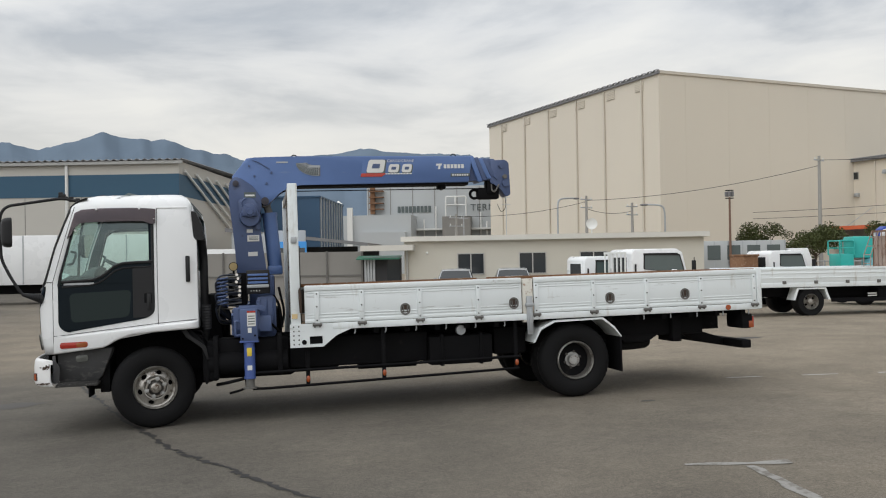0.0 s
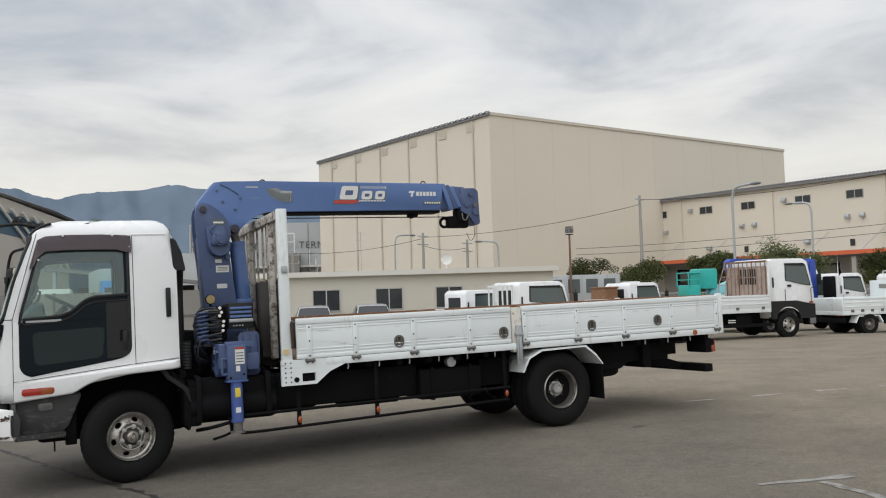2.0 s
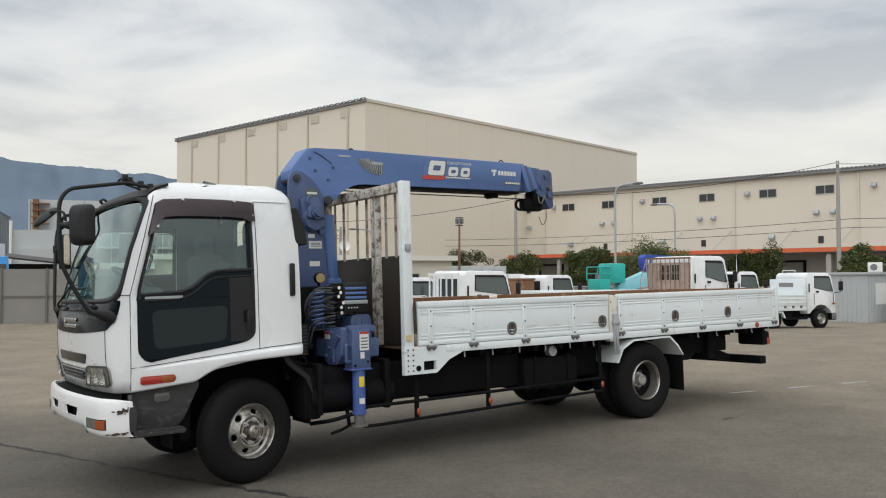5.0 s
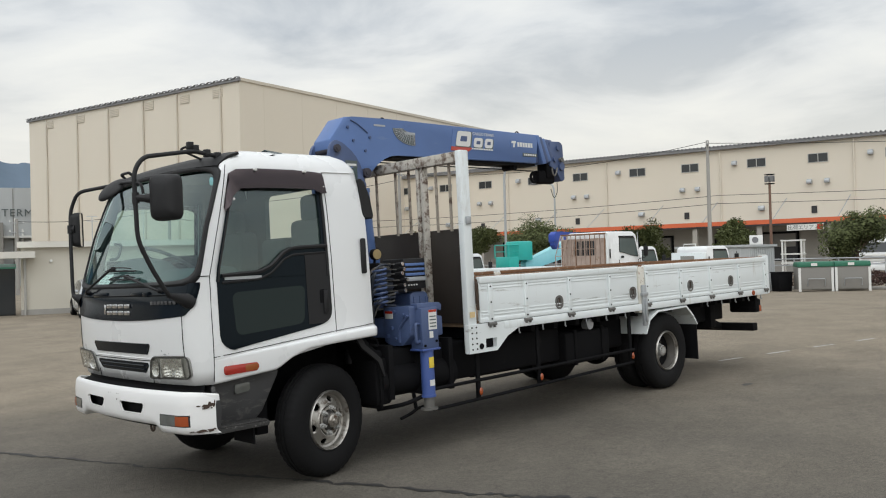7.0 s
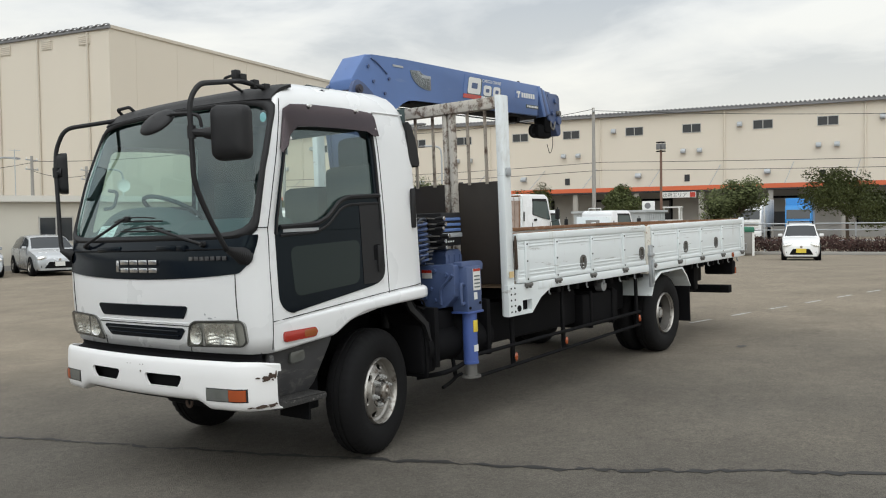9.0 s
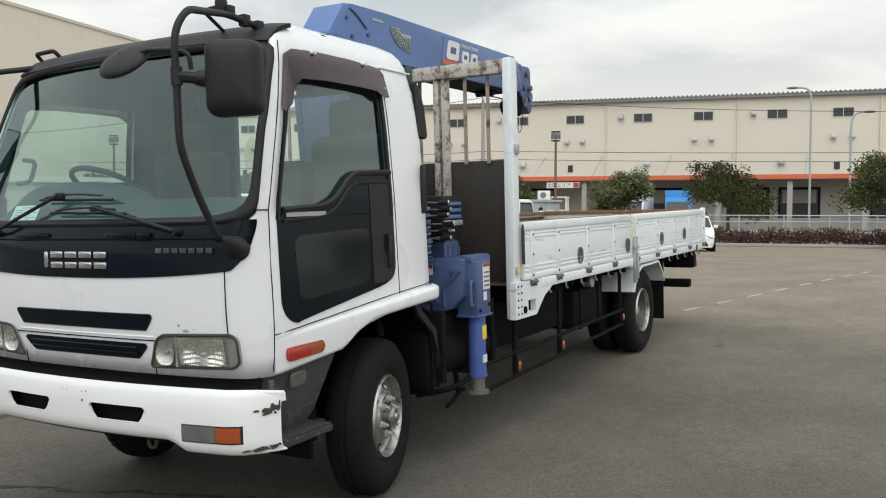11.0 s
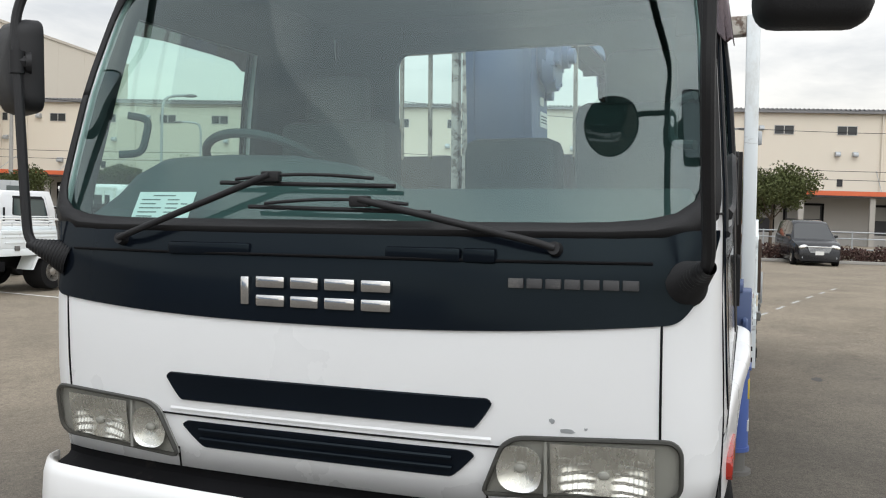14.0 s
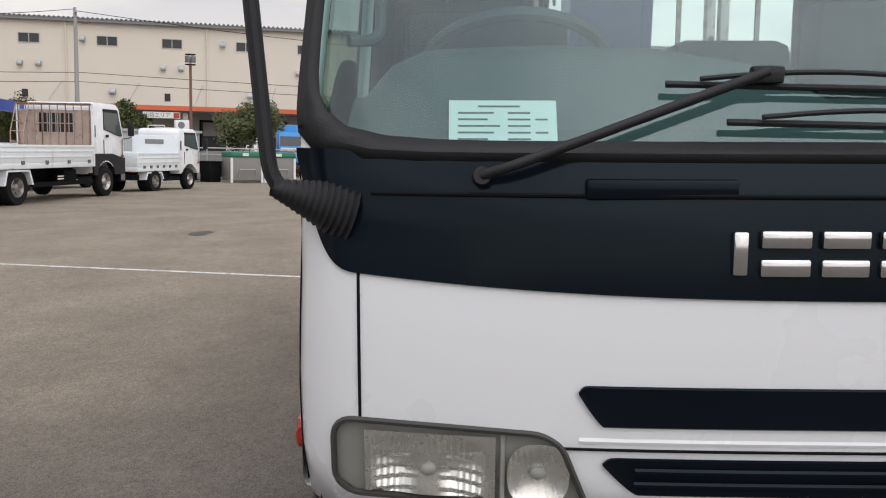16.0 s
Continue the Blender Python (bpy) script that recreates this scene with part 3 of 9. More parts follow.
cab = part("cab", cab_shell(), WHITE, truck, "white painted cab shell", smooth=40)
sol = cab.modifiers.new("thick", "SOLIDIFY")
cab.data.materials.append(TRIM)
sol.thickness, sol.offset, sol.material_offset = 0.028, -1.0, 1


def side_patch(zs, x0, x1, off, s, cols=10, thick=0.0):
    """A skin on the cab's side, s = -1 near, 1 far: from x0(z) to x1(z) at each height."""
    bm = bmesh.new()
    rows = []
    for z in zs:
        a, b = x0(z), x1(z)
        rows.append([(a + (b - a) * k / cols, s * (side_y(a + (b - a) * k / cols, z) + off), z) for k in range(cols + 1)])
    grid(bm, rows)
    return bm


def front_patch(ys, z0, z1, off, rows=5):
    bm = bmesh.new()
    out = []
    for y in ys:
        a, b = z0(y), z1(y)
        out.append([(front_x(y, a + (b - a) * k / rows) - off, y, a + (b - a) * k / rows) for k in range(rows + 1)])
    grid(bm, out)
    return bm


def thicken(ob, t=0.006, offset=-1.0, crisp=True):
    m = ob.modifiers.new("thick", "SOLIDIFY")
    m.thickness, m.offset = t, offset
    if crisp:
        m = ob.modifiers.new("crisp", "EDGE_SPLIT")
        m.split_angle = radians(50)
    return ob


def lin(n, a, b):
    return [a + (b - a) * k / (n - 1) for k in range(n)]


# black front panel below the windscreen, sweeping up at its ends
def panel_low(y):
    k = abs(y)
    return 1.243 + 0.035 * (k / 0.92) ** 2.2 + (0.20 * ((k - 0.93) / 0.125) ** 2.6 if k > 0.93 else 0)


YS = [-v for v in lin(25, 0.90, 1.055)[::-1]] + lin(40, -0.88, 0.88) + lin(25, 0.90, 1.055)
front_panel = thicken(part("front_panel", front_patch(YS, lambda y: min(1.50, panel_low(y)), lambda y: 1.505, 0.006), BLACK_GLOSS, cab, "gloss black panel"))
# lower seam between panel and wiper cowl
bm = bmesh.new()
tube(bm, [(front_x(y, 1.425) - 0.008, y, 1.425) for y in lin(21, -0.90, 0.90)], 0.004, 6)
part("panel_seam", bm, CHASSIS, front_panel)

# windscreen, its black border, and the black brow over it
bm = bmesh.new()
grid(bm, [[(front_x(k * interp(z, WIDE), z) + 0.010, k * interp(z, WIDE), z) for z in lin(9, 1.495, 2.352)] for k in lin(41, -0.985, 0.985)])
windscreen = part("windscreen", bm, WINDSCREEN, cab, "green-tinted windscreen", smooth=60)
windscreen.visible_shadow = False


def frame_edge(inner, outer, zi0, zi1, zo0, zo1, off):
    """A band round the windscreen with round inner corners and a slightly arched top."""
    bm = bmesh.new()
    rings = [[], [], []]
    n = 96
    for k in range(n):
        a = 2 * math.pi * k / n
        ca, sa = math.cos(a), math.sin(a)
        for ring, p, half, z0, z1, d in ((rings[0], 10.0, inner, zi0, zi1, off - 0.004), (rings[1], 13.0, (inner + outer) / 2, (zi0 + zo0) / 2, (zi1 + zo1) / 2, off + 0.004), (rings[2], 16.0, outer, zo0, zo1, off - 0.006)):
            q = (abs(ca) ** p + abs(sa) ** p) ** (-1 / p)
            f, z = half * ca * q, (z0 + z1) / 2 + (z1 - z0) / 2 * sa * q
            z += 0.022 * (1 - f * f) * max(0, sa)
            ring.append((front_x(f * interp(z, WIDE), z) - d, f * interp(z, WIDE), z))
    grid(bm, [r + r[:1] for r in rings])
    return bm


thicken(part("windscreen_surround", frame_edge(0.964, 1.001, 1.520, 2.300, 1.478, 2.345, 0.010), BLACK_PLASTIC, cab, "black rubber windscreen surround"), 0.009, crisp=False)
bm = front_patch(lin(37, -0.940, 0.940), lambda y: 2.352 - 0.025 * (y / 0.94) ** 2, lambda y: 2.452 - 0.02 * (y / 0.94) ** 4, 0.016, 6)
thicken(part("brow", bm, BLACK_PLASTIC, cab, "matt black brow over the windscreen"), 0.020)

# doors on both sides
for s in (-1, 1):
    def bx0(z):
        return door_front(z) + 0.052 + (0.115 - math.sqrt(max(0, 0.115 ** 2 - (1.137 - z) ** 2)) if z < 1.137 else 0)

    def lower(x):
        return interp(x, [(-1.83, 1.02), (-0.96, 1.145)])

    # seam lines of the door
    door = part("door", side_patch(lin(9, 1.0, 2.28), lambda z: -0.928, lambda z: -0.885, 0.003, s, 3), WHITE, cab, "white door with black inlay")
    bm = bmesh.new()
    for seam in ([(-1.915, z) for z in lin(8, 0.82, 1.54)] + [(door_front(z), z) for z in lin(8, 1.56, 2.33)],
                 [(-0.875, z) for z in lin(16, 0.995, 2.30)],
                 [(x, interp(x, [(-1.915, 0.985), (-0.875, 1.075), (-0.48, 1.10)])) for x in lin(14, -1.915, -0.48)],
                 [(x, 1.545) for x in lin(5, -2.0, -1.915)]):
        tube(bm, [(x, s * (side_y(x, z) + 0.0005), z) for x, z in seam], 0.0028, 6)
    part("door_seam", bm, CHASSIS, door)
    # flared sill under the door, over the wheel arch
    bm = bmesh.new()
    rows = []
    for k in lin(40, 0, 1):
        x = -1.915 + k * 1.445
        top = interp(x, [(-1.915, 0.97), (-0.875, 1.065), (-0.47, 1.09)])
        low = arch_floor(x)
        flare = interp(x, [(-1.915, 0.0), (-1.4, 0.02), (-0.9, 0.055), (-0.47, 0.05)])
        y = side_y(x, 1.0)
        end = min(1.0, (-0.468 - x) / 0.05 + 0.12) ** 0.5
        flare *= end
        rows.append([(x, s * (y + 0.002), top)] + [(x, s * (y + flare * math.sin(radians(q))), top - 0.024 * (1 - math.cos(radians(q)))) for q in (20, 40, 60, 75, 90)] + [(x, s * (y + flare - 0.020 * (1 - math.cos(radians(q)))), low + 0.022 * (1 - math.sin(radians(q)))) for q in (0, 30, 60, 90)] + [(x, s * (y - 0.04), low)])
    grid(bm, rows)
    part("sill", bm, WHITE, cab, "white flared sill above the wheel arch", smooth=60)
    # black inlay: the whole of the door's window area and lower door

    def inlay0(z):
        return bx0(z)

    def inlay1(z):
        lo = interp(z, [(1.02, -1.78), (1.045, -1.62), (1.09, -1.30), (1.125, -1.05), (1.14, -0.99), (1.155, -0.955), (1.18, -0.925), (1.21, -0.910), (1.25, -0.905), (2.3, -0.905)])
        return max(lo, bx0(z) + 0.02)

    low_zs = [1.0222, 1.0228, 1.0245, 1.028] + lin(12, 1.033, 1.12) + lin(12, 1.13, 1.25) + lin(5, 1.30, 1.515)
    thicken(part("door_inlay", side_patch(low_zs, inlay0, inlay1, 0.005, s, 12), BLACK_GLOSS, door, "gloss black lower door"), 0.01)

    # stepped sill of the window: low at the front, high at the rear
    def step(x):
        return interp(x, [(-1.85, 1.545), (-1.52, 1.56), (-1.42, 1.60), (-1.30, 1.70), (-1.22, 1.725), (-0.90, 1.735)])

    bm = bmesh.new()
    cols = []
    for x in lin(20, -1.830, -0.905):
        cols.append([(x, s * (side_y(x, z) + 0.005), z) for z in lin(5, 1.51, step(x))])
    grid(bm, cols)
    thicken(part("window_step", bm, BLACK_GLOSS, door), 0.01)
    bm = bmesh.new()
    tube(bm, [(x, s * (side_y(x, step(x)) + 0.008), step(x) - 0.005) for x in lin(24, -1.825, -0.915)], 0.016, 6)
    tube(bm, [(x, s * (side_y(x, step(x) - 0.05) + 0.006), step(x) - 0.055) for x in lin(24, -1.825, -0.915)], 0.010, 6)
    tube(bm, [(-0.922, s * (side_y(-0.922, z) + 0.004), z) for z in lin(8, 1.5, 2.26)], 0.014, 6)
    tube(bm, [(door_front(z) + 0.062, s * (side_y(door_front(z) + 0.062, z) + 0.003), z) for z in lin(8, 1.5, 2.22)], 0.009, 6)
    part("window_seal", bm, BLACK_PLASTIC, door, "black rubber window seal")
    glass = part("door_glass", side_patch(lin(8, 1.51, 2.23), lambda z: door_front(z) + 0.055, lambda z: -0.91, -0.010, s, 8), SIDE_GLASS, door, "smoked side window")
    glass.visible_shadow = False
    thicken(part("window_frame", side_patch(lin(9, 1.50, 2.27), lambda z: door_front(z) + 0.046, lambda z: door_front(z) + 0.070, 0.005, s, 3), BLACK_GLOSS, door, "black window frame"), 0.01)
    thicken(part("window_frame", side_patch(lin(3, 2.195, 2.275), lambda z: door_front(z) + 0.046, lambda z: -0.905, 0.005, s, 8), BLACK_GLOSS, door), 0.01)
    thicken(part("window_frame", side_patch(lin(5, 1.70, 2.275), lambda z: -0.958, lambda z: -0.905, 0.005, s, 3), BLACK_GLOSS, door), 0.01)
    # rounded lower window in the inlay
    bm = bmesh.new()
    rows = []
    for q in [0, 0.01, 0.03, 0.06, 0.10, 0.16, 0.3, 0.5, 0.7, 0.84, 0.90, 0.94, 0.97, 0.99, 1]:
        a, b = -1.735 - 0.02 * q, -1.165 + 0.025 * q
        inset = 0.055 * (1 - math.sqrt(max(0, 1 - max(0, (abs(q - 0.5) - 0.34) / 0.16) ** 2)))
        row = []
        for x in lin(12, a + inset, b - inset):
            z = interp(x, [(-1.76, 1.115), (-1.14, 1.160)]) * (1 - q) + interp(x, [(-1.76, 1.420), (-1.14, 1.440)]) * q
            row.append((x, s * (side_y(x, z) + 0.0062), z))
        rows.append(row)
    grid(bm, rows)
    part("lower_window", bm, LOWER_PANE, door, "dark lower safety window")
    # upright inlay at the lock, with a recessed pull handle
    thicken(part("lock_panel", side_patch(lin(10, 1.145, 1.25) + lin(6, 1.30, 1.685), lambda z: -1.125, lambda z: inlay1(z) - 0.003, 0.0085, s, 6), BLACK_PLASTIC, door), 0.003)
    bm = bmesh.new()
    y = side_y(-1.0, 1.4) + 0.009
    prism(bm, rounded([(-1.012, 1.205), (-0.935, 1.205), (-0.935, 1.40), (-1.012, 1.40)], 0.02), "y", s * y, s * (y + 0.003), 0.001)
    part("handle_recess", bm, CHASSIS, door, "dark recess behind the pull handle")
    bm = bmesh.new()
    prism(bm, rounded([(-0.985, 1.215), (-0.940, 1.215), (-0.940, 1.395), (-0.985, 1.395)], 0.015), "y", s * (y + 0.003), s * (y + 0.016), 0.004)
    part("door_handle", bm, BLACK_PLASTIC, door, "black pull handle")
    part("lock_barrel", cyl(bmesh.new(), (-0.955, s * (y - 0.002), 1.185), (-0.955, s * (y + 0.004), 1.185), 0.010, 12), STEEL, door)
    # maker's strip on the door
    bm = bmesh.new()
    y = side_y(-1.6, 1.505) + 0.006
    bx(bm, -1.805, -1.51, s * (y + 0.001), s * (y + 0.005), 1.510, 1.531)
    part("name_strip", bm, STEEL, door, "silver name strip")
    # smoked rain visor round the window's top
    bm = bmesh.new()
    rows = []
    for x, top, low in [(-1.765, 2.02, 2.00), (-1.735, 2.17, 2.03), (-1.70, 2.265, 2.10), (-1.63, 2.300, 2.155), (-1.45, 2.312, 2.165), (-1.15, 2.312, 2.165), (-1.00, 2.305, 2.16), (-0.93, 2.30, 2.13), (-0.885, 2.295, 2.135)]:
        x = max(x, door_front(top) + 0.022)
        y = side_y(x, top)
        rows.append([(x, s * (y + 0.004), top), (x, s * (y + 0.030), top - 0.03), (x, s * (side_y(x, low) + 0.042), low), (x, s * (side_y(x, low) + 0.038), low)])
    grid(bm, rows)
    thicken(part("rain_visor", bm, VISOR, door, "smoked brown rain visor"), 0.004)
    for x, z in ((-1.69, 2.08), (-1.48, 2.30), (-1.05, 2.30), (-0.90, 2.18)):
        part("visor_clip", cyl(bmesh.new(), (x, s * (side_y(x, z) + 0.0), z), (x, s * (side_y(x, z) + 0.034), z), 0.010, 10), STICKER, door)
    # black vent slot on the rear corner
    bm = bmesh.new()
    y = side_y(-0.56, 1.64)
    prism(bm, rounded([(-0.585, 1.50), (-0.540, 1.50), (-0.540, 1.78), (-0.585, 1.78)], 0.012), "y", s * (y - 0.002), s * (y + 0.012), 0.003)
    part("vent_slot", bm, BLACK_PLASTIC, cab)
    # side marker lamp, red in front and amber behind
    lamp = part("side_marker", prism(bmesh.new(), rounded([(-1.850, 0.855), (-1.580, 0.862), (-1.580, 0.920), (-1.850, 0.918)], 0.022), "y", s * 1.060, s * 1.094, 0.008), MARKER_RED, cab, "red and amber side marker lamp")
    part("marker_lens", prism(bmesh.new(), rounded([(-1.69, 0.866), (-1.588, 0.869), (-1.588, 0.913), (-1.69, 0.911)], 0.014), "y", s * 1.090, s * 1.0955, 0.002), MARKER_AMBER, lamp)

    # gutter seam from the visor's end to the cab's back
    part("roof_gutter", tube(bmesh.new(), [(x, s * (side_y(x, 2.305) + 0.001), 2.305) for x in lin(8, -0.88, -0.56)], 0.005, 6), WHITE, cab, "thin roof gutter")

# headlamps: a dull housing with a fluted wide reflector and a round one, behind a clear lens
def lamp_depth(y, z, cy, cz, ry, rz):
    """Depth of a bowl at a point, from its rim inwards."""
    q = ((y - cy) / ry) ** 2 + ((z - cz) / rz) ** 2
    return max(0.0, 1 - q)


for s in (-1, 1):
    bm = bmesh.new()
    outl = [(0.478, 0.838), (0.945, 0.850), (0.978, 0.875), (0.978, 0.98), (0.955, 1.002), (0.575, 0.992), (0.535, 0.970)]
    outl = rounded(outl, 0.02, 3)
    n = len(outl)
    ring = [bm.verts.new((front_x(y, z) - 0.022, s * y, z)) for y, z in outl]
    ring2 = [bm.verts.new((front_x(y, z) + 0.010, s * y, z)) for y, z in outl]
    for k in range(n):
        bm.faces.new((ring[k], ring[(k + 1) % n], ring2[(k + 1) % n], ring2[k]))
    cols = []
    for y in lin(14, 0.482, 0.976):
        lo = interp(y, [(0.478, 0.840), (0.945, 0.852), (0.978, 0.876)])
        hi = interp(y, [(0.478, 0.845), (0.535, 0.968), (0.575, 0.991), (0.955, 1.001), (0.978, 0.978)])
        cols.append([(front_x(y, z) - 0.004, s * y, z) for z in lin(5, lo, hi)])
    grid(bm, cols)
    lamp = part("headlamp", bm, LAMP_HOUSING, cab, "clear glass headlamp with dulled lens")
    # wide reflector: a bowl with upright flutes in bands
    bm = bmesh.new()
    rows = []
    for y in lin(131, 0.660, 0.915):
        row = []
        for z in lin(46, 0.858, 0.984):
            flute = 0.0010 * math.cos(2 * math.pi * (y - 0.66) / 0.0125) * (1.0 if z > 0.945 or abs(y - 0.70) < 0.03 or abs(y - 0.88) < 0.03 else 0.15)
            bowl = 0.0155 * lamp_depth(y, z, 0.79, 0.915, 0.135, 0.075) ** 1.3 - 0.006 * lamp_depth(y, z, 0.79, 0.868, 0.06, 0.045)
            # tilted facets put the bright lower patches of a deeper bowl into the shape
            q = ((z - 0.850 + 0.9 * (y - 0.79) ** 2) / 0.0225) % 1.0
            ramp = q / 0.8 if q < 0.8 else (1 - q) / 0.2
            mask = min(1, max(0, (0.945 - z - 0.25 * (0.06 - abs(y - 0.79))) / 0.025)) * min(1, max(0, (abs(y - 0.79) - 0.018) / 0.03)) * min(1, max(0, (0.118 - abs(y - 0.79)) / 0.02))
            step = 0.0070 * ramp * mask
            row.append((front_x(y, z) - 0.0215 + min(bowl, 0.013) + flute + step, s * y, z))
        rows.append(row)
    grid(bm, rows)
    part("reflector", bm, REFLECTOR, lamp, "fluted bright reflector", smooth=80)
    bm = bmesh.new()
    rows = []
    for r in lin(18, 0.0, 1.0):
        rows.append([(front_x(0.570, 0.905) - 0.0215 + 0.0150 * (1 - r * r) + (0.0010 if math.sin(a) > 0.2 else 0.0003) * r * math.cos(2 * math.pi * r * math.cos(a) / 0.20), s * (0.580 + (0.057 if math.cos(a) > 0 else 0.062) * r * math.copysign(abs(math.cos(a)) ** 0.75, math.cos(a))), 0.912 + 0.058 * r * math.copysign(abs(math.sin(a)) ** 0.75, math.sin(a))) for a in lin(81, 0, 2 * math.pi)])
    grid(bm, rows)
    part("reflector", bm, REFLECTOR, lamp, "round bright reflector", smooth=80)
    # bulb shields
    for y, z in ((0.578, 0.912), (0.79, 0.908)):
        bm = bmesh.new()
        bmesh.ops.create_uvsphere(bm, u_segments=14, v_segments=8, radius=1, matrix=Matrix.Translation((front_x(y, z) - 0.013, s * y, z)) @ Matrix.Diagonal((0.008, 0.016, 0.011, 1)))
        part("bulb", bm, LAMP_HOUSING, lamp, "dull bulb shield")
    bm = bmesh.new()
    bx(bm, front_x(0.645, 0.91) - 0.022, front_x(0.645, 0.91) + 0.0, s * 0.641, s * 0.651, 0.848, 0.990, 0.003)
    part("divider", bm, LAMP_HOUSING, lamp)
    bm = bmesh.new()
    cols = []
    for y in lin(14, 0.482, 0.976):
        lo = interp(y, [(0.478, 0.840), (0.945, 0.852), (0.978, 0.876)])
        hi = interp(y, [(0.478, 0.845), (0.535, 0.968), (0.575, 0.991), (0.955, 1.001), (0.978, 0.978)])
        cols.append([(front_x(y, lo + (hi - lo) * k / 4) - 0.026, s * y, lo + (hi - lo) * k / 4) for k in range(5)])
    grid(bm, cols)
    lens = part("lens", bm, LAMP_GLASS, lamp)
    lens.visible_shadow = False
    bm = bmesh.new()
    tube(bm, [(front_x(y, z) - 0.018, s * y, z) for y, z in outl + outl[:1]], 0.0065, 6)
    part("lamp_rim", bm, LAMP_RIM, lamp)

# bonnet openings, upper strip and lower grille: black skins paint their dark depth, shell uncut
for z0, z1, w0, w1, label in ((1.003, 1.083, 0.475, 0.505, "black upper grille strip"), (0.868, 0.945, 0.405, 0.455, "black slatted lower grille")):
    bm = bmesh.new()
    cols = []
    ends = lin(12, w0 - 0.03, w1)
    for y in [-v for v in ends[::-1]] + lin(31, -w0 + 0.04, w0 - 0.04) + ends:
        u = max(0.0, (abs(y) - w0 + 0.02) / (w1 - w0 + 0.02))
        lo = z0 + (z1 - z0) * 0.80 * u ** 1.25
        hi = z1 - (z1 - z0) * 0.16 * max(0.0, (u - 0.6) / 0.4) ** 3
        cols.append([(front_x(y, lo + (hi - lo) * q) - off, y, lo + (hi - lo) * q) for q, off in ((0, 0.002), (0.04, 0.007), (0.3, 0.005), (0.6, 0.005), (0.96, 0.007), (1, 0.002))])
    grid(bm, cols)
    grille = part("grille", bm, BLACK_GLOSS, cab, label)
    if z0 < 0.95:
        for z in (0.895, 0.922):
            bm = bmesh.new()
            tube(bm, [(front_x(y, z) - 0.010, y, z) for y in lin(9, -w0 + 0.01, w0 - 0.01)], 0.006, 6)
            part("slat", bm, BLACK_GLOSS, grille)
# raised lip between the two openings and seams of the front
bm = bmesh.new()
tube(bm, [(front_x(y, 0.976) + 0.0065, y, 0.976) for y in lin(15, -0.50, 0.50)], 0.009, 8)
part("grille_lip", bm, WHITE, cab)
bm = bmesh.new()
tube(bm, [(front_x(y, 0.960) - 0.0015, y, 0.960) for y in lin(15, -0.53, 0.53)], 0.003, 6)
for s in (-1, 1):
    tube(bm, [(front_x(0.925, z) - 0.001, s * 0.925, z) for z in lin(10, 0.99, 1.42)], 0.0032, 6)
    tube(bm, [(front_x(0.49, z) - 0.0015, s * 0.485, z) for z in lin(4, 0.80, 0.86)], 0.003, 6)
part("bonnet_seam", bm, CHASSIS, cab)
# plain chrome blocks in place of the maker's badge
y = 0.235
for w, gap in ((0.028, 0.022), (0.092, 0.018), (0.088, 0.018), (0.092, 0.018), (0.088, 0.0)):
    x = front_x(y - w / 2, 1.325) - 0.008
    bm = bmesh.new()
    for z0, z1 in (((1.288, 1.366),) if w < 0.05 else ((1.286, 1.318), (1.336, 1.368))):
        bx(bm, x - 0.010, x + 0.004, y - w, y, z0, z1, 0.005)
    part("badge_block", bm, CHROME, cab, "plain chrome badge block")
    y -= w + gap
for k in range(7):
    y = -0.545 - k * 0.0475
    x = front_x(y, 1.372) - 0.008
    part("model_bar", box(x - 0.004, x + 0.004, y - 0.040, y, 1.360, 1.384, 0.002), STEP_GREY, cab, "grey name bar")

# bumper with openings, corner wrap and lamps
def bumper_x(y):
    k = abs(y) / 1.12
    return -2.200 + 0.11 * k ** 2 + (0.155 * ((k - 0.84) / 0.16) ** 2.2 if k > 0.84 else 0)


bm = bmesh.new()
ys = sorted(set(lin(41, -1.12, 1.12) + [-0.51, -0.145, 0.15, 0.51]))
prof = [(0.40, 0.525), (0.02, 0.522), (0.0, 0.535), (-0.010, 0.565), (-0.012, 0.595), (-0.012, 0.668), (-0.006, 0.735), (0.004, 0.757), (0.020, 0.766), (0.034, 0.760), (0.038, 0.70)]
rows = []
for y in ys:
    drop = -0.045 * min(1, max(0, (abs(y) - 0.64) / 0.08))
    tuck = max(0.0, (abs(y) - 1.0) / 0.12)
    rows.append([(bumper_x(y) + (dx * (1 - 0.5 * tuck if z > 0.69 else 1) if dx < 0.1 else min(dx, max(0.022, -1.87 - bumper_x(y)) if abs(y) < 1.0 else 0.022)), y, z + (drop if z < 0.6 else 0) - (0.022 * tuck ** 2 if z > 0.72 else 0)) for dx, z in prof])
vs = [[bm.verts.new(p) for p in r] for r in rows]
for i in range(len(ys) - 1):
    y = (ys[i] + ys[i + 1]) / 2
    for k in range(len(prof) - 1):
        if k == 4 and (-0.51 < y < -0.145 or 0.15 < y < 0.51):
            continue
        bm.faces.new((vs[i][k], vs[i][k + 1], vs[i + 1][k + 1], vs[i + 1][k]))
bumper = part("bumper", bm, WHITE_BUMPER, truck, "white bumper with chipped corner", smooth=50)
thicken(bumper, 0.012, -1)
